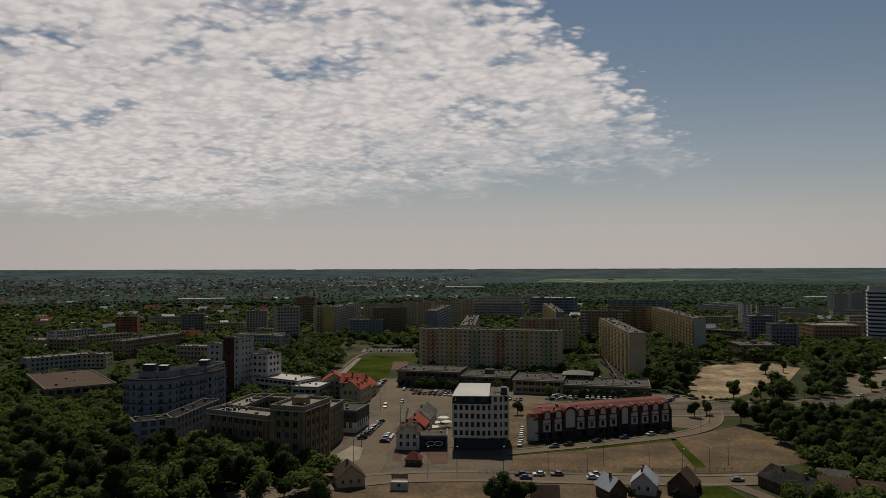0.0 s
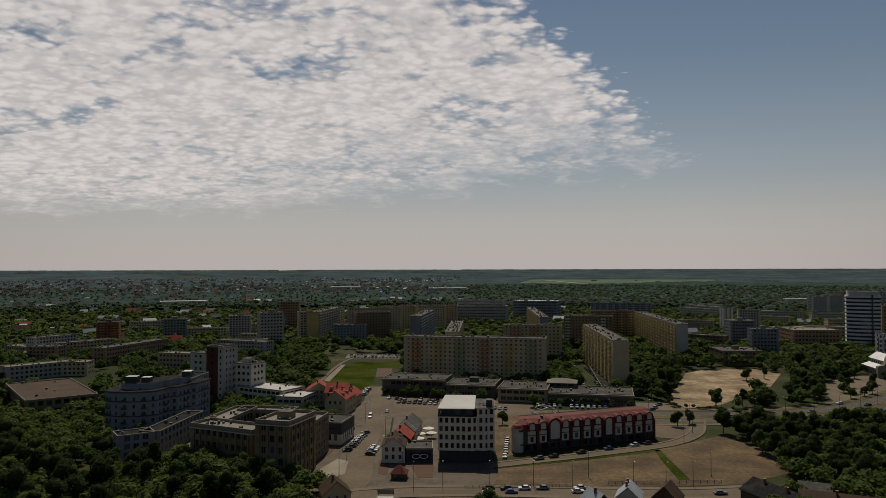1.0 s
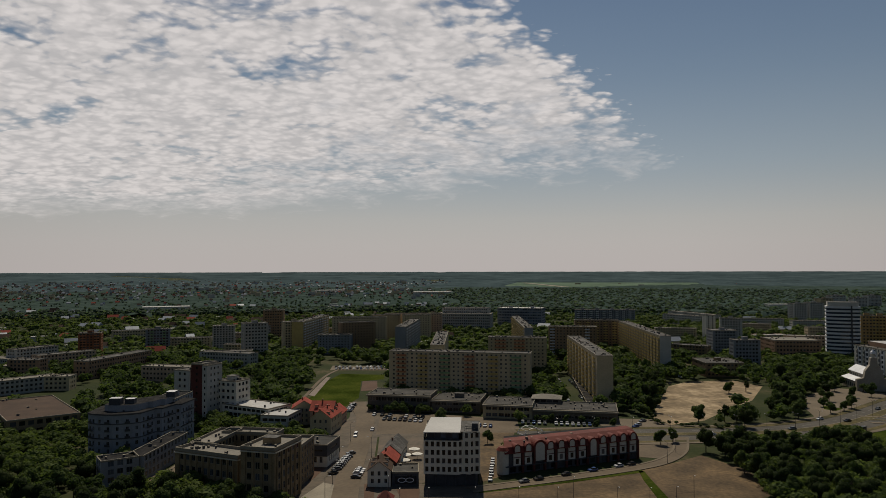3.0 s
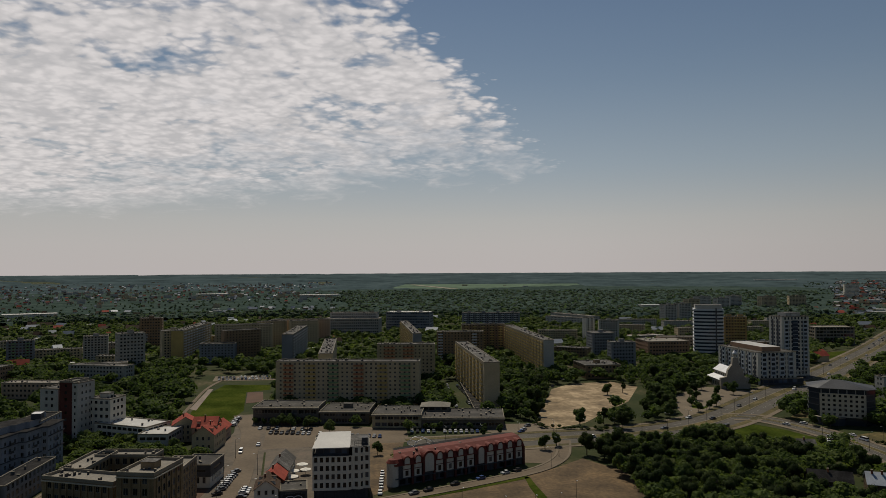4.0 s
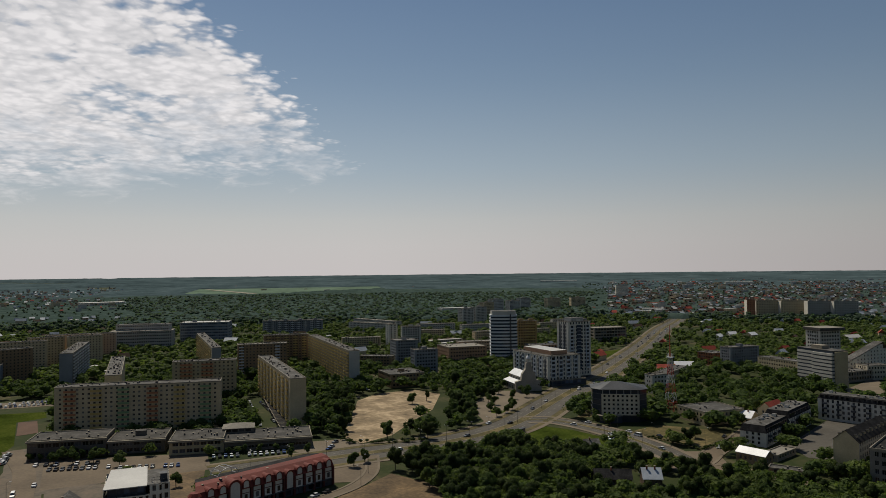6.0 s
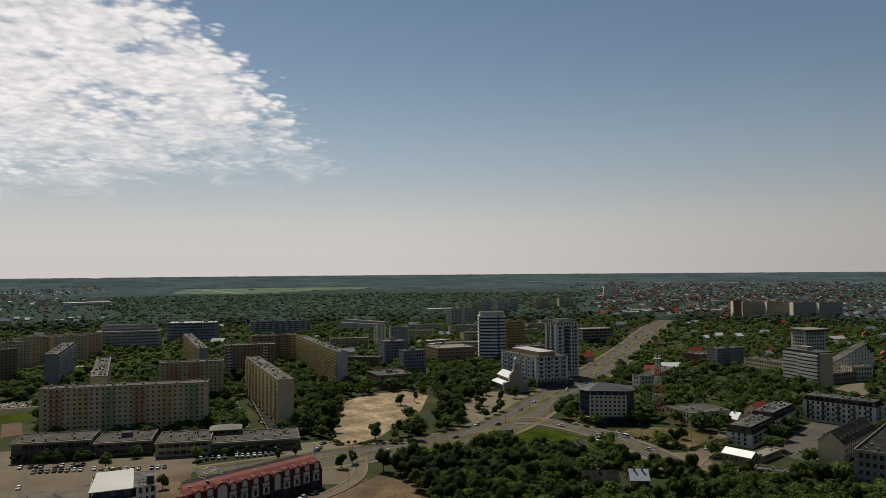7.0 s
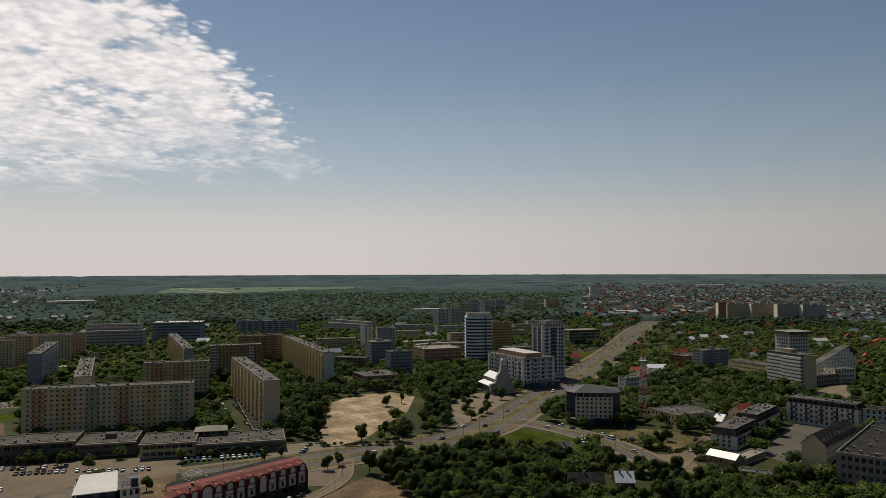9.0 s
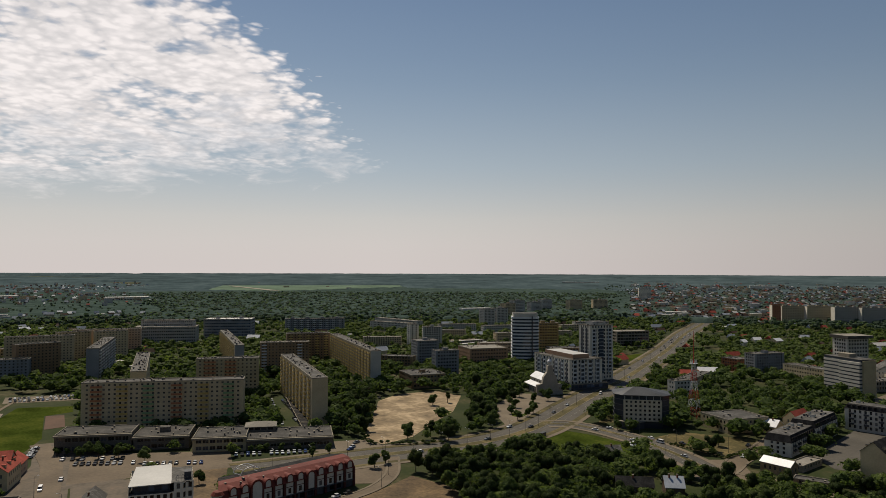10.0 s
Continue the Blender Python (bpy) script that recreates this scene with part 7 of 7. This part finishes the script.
HOUSES = [(*far_house_meshes(CREAM, ROOF_RED, False), "far cream house with a red roof"), (*far_house_meshes(WHITE, ROOF_BROWN, False), "far white house with a brown roof"),
          (*far_house_meshes(CREAM, ROOF_ZINC, False), "far house with a grey sheet roof"), (*far_house_meshes(OFFWHITE, ROOF_WHITE, True), "far flat-roofed pale building")]
hr = random.Random(8)
made = 0
while made < 330:
    az = radians(hr.uniform(-40, 66))
    d = hr.uniform(760, 1750)
    x, y = d * math.sin(az), d * math.cos(az)
    a = math.degrees(az)
    if 6 < a < 34 and hr.random() < 0.6:
        continue
    if blocked(x, y, 8):
        continue
    wl, rf, lab = HOUSES[hr.choice((0, 0, 0, 1, 2, 2, 2, 3) if a > 36 else (0, 1, 1, 2, 2, 2, 3, 3))]
    root = thing("house", x, y, hr.uniform(-40, 40), lab, "house", "far houses")
    k = Matrix.Diagonal((hr.uniform(0.8, 1.8), hr.uniform(0.8, 1.3), hr.uniform(0.8, 1.25), 1))
    part("wall", wl, root, at=k)
    part("roof", rf, root, at=k)
    FOOT.append((x - 6, y - 6, 0, 12, 12))
    made += 1
town = Shape(CREAM, OFFWHITE, PANEL, ROOF_RED, ROOF_ZINC, ROOF_WHITE, ROOF_BROWN)
for i in range(8200):
    az = radians(hr.uniform(-42, 68))
    a = math.degrees(az)
    d = 1500 + 2400 * hr.random()
    keep = 0.85 if a > 41 else 0.6 if a < 5 else 0.02
    if hr.random() > keep or (a < 5 and (d < 2150 or d > 3700) and hr.random() < 0.85):
        continue
    x, y, z = d * math.sin(az), d * math.cos(az), terrain(d) - 0.5
    w, dp, h = hr.uniform(6, 15), hr.uniform(7, 12), hr.uniform(5, 9)
    if a < 8:
        w, dp, h = 0.72 * w, 0.7 * dp, 0.85 * h
    if hr.random() < (0.1 if a > 41 else 0.1):
        w, h = hr.uniform(16, 34) * (1 if a > 41 else 0.7), hr.uniform(9, 15)
    wall, rf = hr.choice((0, 1, 1, 2)), hr.choice((3, 4, 5, 6, 6, 6, 6) if a > 41 else (3, 4, 4, 6, 6, 6, 6))
    town.box(x - w / 2, y - dp / 2, z, x + w / 2, y + dp / 2, z + h, wall, top=rf)
    if h < 9:
        b = h + hr.uniform(2.5, 4)
        town.face([(x - w / 2, y - dp / 2, z + h), (x + w / 2, y - dp / 2, z + h), (x + w / 2, y, z + b), (x - w / 2, y, z + b)], rf)
        town.face([(x + w / 2, y + dp / 2, z + h), (x - w / 2, y + dp / 2, z + h), (x - w / 2, y, z + b), (x + w / 2, y, z + b)], rf)
single("distant_town", town, "countless distant houses with red, grey and white roofs", "town", "stuff")

# the airfield, halls and large far buildings
air = Shape(MEADOW)
k = []
for x, y in AIRFIELD:
    k.append((x, y, terrain(math.hypot(x, y)) + 7.5))
air.face(k)
single("airfield_grass", air, "pale green airfield among the forest", "airfield", "structure")
rw = Shape(CONCRETE)
rw.face([(574, 3219, terrain(3270) + 9), (595, 3218, terrain(3272) + 9), (681, 2744, terrain(2827) + 8.5), (649, 2745, terrain(2820) + 8.5)])
single("runway", rw, "pale concrete runway in the distance", "runway", "structure")
for x, y, yaw, w, d, h, lab in ((2138.3, 2961.5, -36.9, 180, 40, 14, "long white distant hall"), (1129.9, 1192.5, -41.9, 40, 22, 9, "white-roofed hall among trees"), (2534.6, 2172.7, -47.0, 110, 40, 16, "large pale distant hall"),
                                (70.0, 2349.7, 4.8, 120, 40, 10, "distant works with white roof"), (-260.0, 2500.0, 12.0, 100, 40, 10, "distant works with white roof"), (743.6, 1397.6, -1.8, 70, 20, 14, "pale clinic building before the forest"),
                                (-500.0, 1500.0, 20.0, 90, 30, 10, "low pale hall among trees")):
    z = terrain(math.hypot(x, y))
    hall = thing("hall", x, y, yaw, lab, "hall", "far halls", z=z)
    s, r = Shape(WHITE, GLASS), Shape(ROOF_WHITE)
    s.box(0, 0, -1, w, d, h)
    for i in range(int(w / 8)):
        s.box(2 + 8 * i, -0.1, 2, 7 + 8 * i, 0, 5, 1)
    r.box(-1, -1, h, w + 1, d + 1, h + 0.8)
    part("wall", s, hall)
    part("roof", r, hall, "bright white roof")

# ---- cars ----


def car_meshes(paint, long=4.3, van=False):
    body, glass = Shape(paint), Shape(GLASS)
    h1, h2 = (0.95, 1.45) if not van else (1.2, 2.05)
    prof = [(-long / 2, 0.35), (-long / 2 + 0.03, 0.72), (-long / 2 + 0.15, 0.88), (-long * 0.22, h1), (long * 0.44, h1), (long / 2, 0.85), (long / 2, 0.35)]
    if van:
        prof = [(-long / 2, 0.35), (-long / 2, 0.9), (-long * 0.36, h1), (long * 0.49, h1), (long / 2, 1.0), (long / 2, 0.35)]
    w = 0.88
    for sg in (1, -1):
        body.face([(x, sg * w, z) for x, z in (prof if sg < 0 else prof[::-1])])
    for (a, za), (b, zb) in zip(prof, prof[1:] + prof[:1]):
        body.face([(a, -w, za), (a, w, za), (b, w, zb), (b, -w, zb)])
    c = [(-long * 0.22, h1), (-long * 0.08, h2), (long * 0.26, h2), (long * 0.42, h1)] if not van else [(-long * 0.36, h1), (-long * 0.24, h2), (long * 0.47, h2), (long * 0.49, h1)]
    ww = 0.72
    for sg in (1, -1):
        q = [(c[0][0], sg * w, c[0][1]), (c[1][0], sg * ww, c[1][1]), (c[2][0], sg * ww, c[2][1]), (c[3][0], sg * w, c[3][1])]
        glass.face(q if sg < 0 else q[::-1])
    glass.face([(c[0][0], -w, c[0][1]), (c[0][0], w, c[0][1]), (c[1][0], ww, c[1][1]), (c[1][0], -ww, c[1][1])])
    glass.face([(c[3][0], w, c[3][1]), (c[3][0], -w, c[3][1]), (c[2][0], -ww, c[2][1]), (c[2][0], ww, c[2][1])])
    body.box(c[1][0], -ww, h2 - 0.02, c[2][0], ww, h2 + 0.04)
    wheel = Shape(DARK_METAL)
    wheel.tube((0, -0.1, 0), (0, 0.1, 0), 0.32, 0.32, 12)
    return body.mesh("body"), glass.mesh("glazing"), wheel.mesh("wheel"), long


def paint(name, col):
    return mat("car_" + name, col, rough=0.25, var=0.04, spec=0.6)


CARS = [(*car_meshes(paint("silver", (0.5, 0.51, 0.52))), "silver"), (*car_meshes(paint("black", (0.02, 0.02, 0.022))), "black"), (*car_meshes(paint("white", (0.75, 0.75, 0.74))), "white"),
        (*car_meshes(paint("grey", (0.16, 0.17, 0.18)), 4.5), "dark grey"), (*car_meshes(paint("blue", (0.04, 0.08, 0.22))), "blue"), (*car_meshes(paint("red", (0.3, 0.03, 0.025)), 4.0), "red"),
        (*car_meshes(paint("white", (0.75, 0.75, 0.74)), 5.2, True), "white")]
cr = random.Random(21)


def car(x, y, yaw, kind=None, z=0.10):
    body, glass, wheel, long, colour = CARS[cr.choice((0, 0, 0, 1, 1, 1, 2, 2, 2, 2, 3, 3, 3, 4, 5)) if kind is None else kind]
    root = thing("car", x, y, yaw, colour + " parked car with dark windows" if kind != 6 else "white parked delivery van", "car", "cars", z=z)
    part("body", body, root)
    part("glazing", glass, root, "dark car windows")
    for a in (-long * 0.31, long * 0.31):
        for b in (-0.82, 0.82):
            part("wheel", wheel, root, at=pose(a, b, 0.32))


def car_row(x, y, dx, dy, n, yaw, chance=0.9, z=0.10):
    for i in range(n):
        if cr.random() < chance:
            car(x + dx * i + cr.uniform(-.1, .1), y + dy * i + cr.uniform(-.2, .2), yaw + cr.uniform(-3, 3), z=z)


car_row(-26.0, 304.0, 0.50, 2.90, 12, 20.0, z=0.12)
car_row(-16.2, 297.0, 0.30, 2.70, 5, 170.0, z=0.22)
car_row(-12.0, 425.0, 4.60, -1.70, 8, 75.0, z=0.05)
car_row(-6.0, 412.0, 2.90, -1.00, 10, 75.0, z=0.05)
car_row(25.0, 397.8, 2.89, -1.02, 10, 74.6, z=0.05)
car_row(69.7, 395.7, 2.89, -0.76, 14, 78.9, 0.8, z=0.3)
car_row(-27.6, 437.0, 0.30, 2.90, 9, 20.0, z=0.12)
car_row(-49.0, 624.0, 3.00, -0.20, 15, 85.0, 0.85)
car_row(-50.0, 636.0, 3.00, -0.20, 16, 85.0, 0.8)
car_row(20.0, 248.5, 6.20, -0.25, 7, 2.0, 0.75)
car_row(26.0, 244.2, 7.50, -0.20, 5, 181.0, 0.5)
car_row(50.5, 286.2, 6.30, 2.74, 9, 22.9, 0.7, z=0.17)
car_row(118.3, 417.0, 0.34, 5.29, 12, 89.5, 0.8, z=0.05)
car_row(125.5, 466.8, 0.44, 5.39, 16, 89.5, 0.8, z=0.05)
car_row(166.8, 540.6, 3.16, -1.59, 12, 58.4, 0.7, z=0.05)
car_row(222.1, 553.8, 0.36, 5.59, 20, 89.3, 0.7, z=0.05)
car_row(128.0, 381.8, 2.82, 4.53, 5, 28.5, 0.7, z=0.05)
for x, y, yaw, k in ((160.1, 360.7, 2.4, 2), (182.4, 375.7, 4.3, 1), (207.7, 369.7, 10.2, 3), (236.7, 392.6, 18.2, 2), (248.6, 386.1, 20.1, 1), (288.8, 418.8, 36.1, 3), (314.5, 437.9, 38.1, 0), (367.6, 466.1, 38.1, 6), (417.4, 516.4, 38.1, 1), (447.8, 525.3, 38.1, 2),
                     (489.4, 572.0, 38.1, 3)):
    car(x, y, yaw, k)
for x, y, yaw, k in ((540.8, 610.2, 37.1, 0), (581.5, 628.8, 37.1, 2), (633.3, 681.0, 37.1, 1), (280.1, 362.9, -71.9, 2), (282.2, 330.8, 273.1, 2), (292.9, 320.3, -86.9, 6), (281.9, 290.7, 268.1, 0), (309.7, 276.5, 20.0, 2), (332.3, 292.7, 22.0, 1), (102.6, 238.9, 180.8, 3),
                     (-20.0, 372.0, 85.0, 6), (-12.0, 385.0, 80.0, 2), (277.0, 324.9, 8.1, 2), (273.9, 321.0, 18.1, 6), (277.8, 318.9, 13.1, 2), (291.2, 362.5, -61.9, 2), (295.3, 330.3, 266.1, 2), (301.7, 312.0, 86.1, 1)):
    car(x, y, yaw, k)

lane_line = spline(BOULEVARD, 9)
for i in range(30, len(lane_line) - 30):
    q, d = lane_line[i], (lane_line[i + 1] - lane_line[i - 1]).normalized()
    for off, turn in ((4.6, 180), (8.6, 180), (-4.6, 0), (-8.6, 0)):
        if cr.random() < (0.16 if 640 < q.x < 860 else 0.03):
            car(q.x - d.y * off, q.y + d.x * off, math.degrees(math.atan2(d.y, d.x)) + turn)

# ---- street furniture ----


def lamp_meshes(h, arms):
    pole, arm, head = Shape(DARK_METAL), Shape(DARK_METAL), Shape(METAL)
    pole.tube((0, 0, 0), (0, 0, h), 0.11, 0.06, 8)
    pole.tube((0, 0, 0), (0, 0, 0.5), 0.17, 0.15, 8)
    arm.tube((0, 0, h - 0.05), (1.3, 0, h + 0.35), 0.05, 0.04, 6)
    head.box(1.2, -0.14, h + 0.27, 2.0, 0.14, h + 0.42)
    return pole.mesh("pole"), arm.mesh("arm"), head.mesh("lamp_head")


LAMP = lamp_meshes(9.0, 1)


def street_lamp(x, y, yaw, twin=False):
    root = thing("street_lamp", x, y, yaw, "tall dark steel street lamp beside the road", "street lamp", "street lamps")
    part("pole", LAMP[0], root)
    for a in ((0, 180) if twin else (0,)):
        arm = part("arm", LAMP[1], root, at=pose(0, 0, 0, 0, 0, a))
        part("lamp_head", LAMP[2], arm, "pale lamp head")


line = spline(BOULEVARD, 52)
for i in range(1, len(line) - 6):
    d = (line[i + 1] - line[i - 1]).normalized()
    street_lamp(line[i].x, line[i].y, math.degrees(math.atan2(d.x, -d.y)) % 360, True)
for x, y, yaw in ((1.0, 252.5, -90.0), (11.0, 252.5, -90.0), (27.0, 252.0, -90.0), (42.2, 251.0, -90.0), (55.4, 249.7, -90.3), (64.0, 261.5, -90.4), (76.2, 248.0, -90.7), (87.1, 246.6, -90.9), (96.7, 247.2, -91.1), (108.3, 259.8, -101.2), (-26.0, 268.0, 0.0), (-25.0, 290.0, 0.0), (-24.0, 312.0, 0.0), (-11.0, 330.0, 180.0),
                  (-22.0, 362.0, 0.0), (-9.0, 290.0, 180.0), (-3.0, 268.0, -90.0), (295.7, 310.2, 178.1), (295.6, 340.3, 178.1), (278.2, 300.8, -1.9), (277.2, 330.9, -1.9), (310.0, 286.5, -62.0), (138.6, 356.8, 198.6), (128.4, 327.6, 178.9), (117.6, 309.9, 139.0)):
    street_lamp(x, y, yaw)


def lattice_mast(x, y):
    RED, WHT = mat("mast_red", (0.36, 0.05, 0.035), rough=0.5), mat("mast_white", (0.5, 0.5, 0.48), rough=0.5)
    root = thing("radio_mast", x, y, 20, "red and white lattice radio mast with antennas", "radio mast")
    levels = [(0, 3.6), (6, 3.0), (12, 2.5), (18, 2.0), (24, 1.6), (30, 1.3), (36, 1.0)]
    for i, ((z0, r0), (z1, r1)) in enumerate(zip(levels, levels[1:])):
        paint_here = RED if i % 2 == 0 else WHT
        a = [(r0 * c, r0 * d, z0) for c, d in ((1, 1), (-1, 1), (-1, -1), (1, -1))]
        b = [(r1 * c, r1 * d, z1) for c, d in ((1, 1), (-1, 1), (-1, -1), (1, -1))]
        for k in range(4):
            j = (k + 1) % 4
            for name, p0, p1, r in (("leg", a[k], b[k], 0.16), ("brace", a[k], b[j], 0.09), ("brace", a[j], b[k], 0.09), ("girt", b[k], b[j], 0.09)):
                s = Shape(paint_here)
                s.tube(p0, p1, r, r, 5)
                part(name, s, root)
    p = Shape(WHT)
    p.box(-2.2, -2.2, 35.9, 2.2, 2.2, 36.2)
    part("platform", p, root)
    for k in range(6):
        s = Shape(WHT)
        a = k * 1.047
        s.tube((1.9 * math.cos(a), 1.9 * math.sin(a), 36.2), (1.9 * math.cos(a), 1.9 * math.sin(a), 38.6), 0.22, 0.22, 6)
        part("antenna", s, root)
    t = Shape(RED)
    t.tube((0, 0, 36.2), (0, 0, 58), 0.35, 0.12, 6)
    part("top_pole", t, root)


lattice_mast(366, 366)

PARASOL = mat("parasol_canvas", (0.72, 0.69, 0.62), rough=0.9)
for x, y, r in ((4.3, 324.0, 2.6), (3.4, 315.0, 2.8), (8.4, 334.0, 2.6), (9.5, 325.0, 2.4)):
    root = thing("parasol", x, y, 0, "large round cream parasol over cafe tables", "parasol", "cafe parasols")
    s, p = Shape(PARASOL), Shape(DARK_METAL)
    n = 12
    ring = [(r * math.cos(2 * math.pi * i / n), r * math.sin(2 * math.pi * i / n), 2.5) for i in range(n)]
    for i in range(n):
        a, b = ring[i], ring[(i + 1) % n]
        s.face([a, b, (0, 0, 3.3)])
        s.face([(a[0], a[1], 2.2), (b[0], b[1], 2.2), b, a])
    p.tube((0, 0, 0), (0, 0, 3.2), 0.06, 0.06, 6)
    part("canopy", s, root)
    part("pole", p, root)

_s = Shape(mat("sign_black", (0.03, 0.03, 0.03)), mat("sign_white", (0.75, 0.75, 0.75)))
_s.box(0, -0.12, 0, 8.2, 0, 2.9, 0)
for cx in (2.6, 5.6):
    for k in range(18):
        a, b = 2 * math.pi * k / 18, 2 * math.pi * (k + 1) / 18
        _s.face([(cx + 1.7 * math.cos(a), -0.14, 1.45 + 0.95 * math.sin(a)), (cx + 1.7 * math.cos(b), -0.14, 1.45 + 0.95 * math.sin(b)), (cx + 1.4 * math.cos(b), -0.14, 1.45 + 0.7 * math.sin(b)), (cx + 1.4 * math.cos(a), -0.14, 1.45 + 0.7 * math.sin(a))], 1)
sign = thing("shop_sign", -0.4, 285.3, -2.0, "black shop sign with a white looping line", "sign", z=0.9)
part("panel", _s, sign)


# garages beside the long block
for i in range(9):
    k = i / 8
    gx, gy = 134.9 - 18.3 * k, 546.7 - 109.7 * k
    building("garage", "low dark garage with a black felt roof", "garage", gx, gy, -98, 11.5, 6, 2.6, 1, 3.0, 2.2, 2.0, DARK, roof_mat=ROOF_DARK, parapet=0.15, base=0.2, sill=0.1, group="garages", vents=0)
car_row(126.2, 557.0, -1.37, -8.57, 14, 76.5, 0.85)
car_row(37.5, 290.0, 0.70, 4.00, 8, 80.0, 0.85)


def rail_fence(x, y, yaw, length, label):
    root = thing("fence", x, y, yaw, label, "fence")
    k = 0.0
    while k <= length:
        s = Shape(DARK_METAL)
        s.box(k - 0.06, -0.06, 0, k + 0.06, 0.06, 1.15)
        part("post", s, root)
        k += 2.5
    for z in (0.35, 0.7, 1.08):
        s = Shape(DARK_METAL)
        s.box(0, -0.03, z, length, 0.03, z + 0.08)
        part("rail", s, root)


rail_fence(18.5, 250.7, -1.5, 41, "low dark metal fence along the bare plot")
rail_fence(68.5, 251.9, -0.6, 40, "low dark metal fence beside the street")
rail_fence(298.5, 281.0, 93.0, 38, "dark metal fence along the dry meadow")
rail_fence(300.5, 279.6, 17.5, 40, "dark metal fence beside the cross street")


def board_frame(x, y, yaw, w, h):
    root = thing("billboard", x, y, yaw, "wide empty billboard frame on two posts", "billboard")
    b = Shape(CONCRETE)
    b.box(0, -0.08, h - 1.6, w, 0.08, h)
    part("panel", b, root)
    for k in (0.3, w - 0.3):
        s = Shape(DARK_METAL)
        s.box(k - 0.08, 0.08, 0, k + 0.08, 0.24, h - 0.1)
        part("post", s, root)


board_frame(-11.0, 241.0, -6.0, 5.5, 3.2)


def bus_shelter(x, y, yaw):
    root = thing("bus_shelter", x, y, yaw, "dark glazed bus shelter beside the boulevard", "bus shelter")
    r, g = Shape(DARK), Shape(GLASS_DEEP)
    r.box(-0.2, -0.3, 2.5, 5.2, 2.0, 2.7)
    part("roof", r, root)
    g.box(0, 1.7, 0.2, 5.0, 1.76, 2.4)
    part("glass_wall", g, root)
    for k in (0.05, 4.85):
        s = Shape(DARK_METAL)
        s.box(k, 1.6, 0, k + 0.1, 1.75, 2.5)
        part("post", s, root)
        s = Shape(GLASS_DEEP)
        s.box(k, 0, 0.2, k + 0.06, 1.6, 2.4)
        part("side_panel", s, root)


bus_shelter(243.0, 364.3, -151.9)
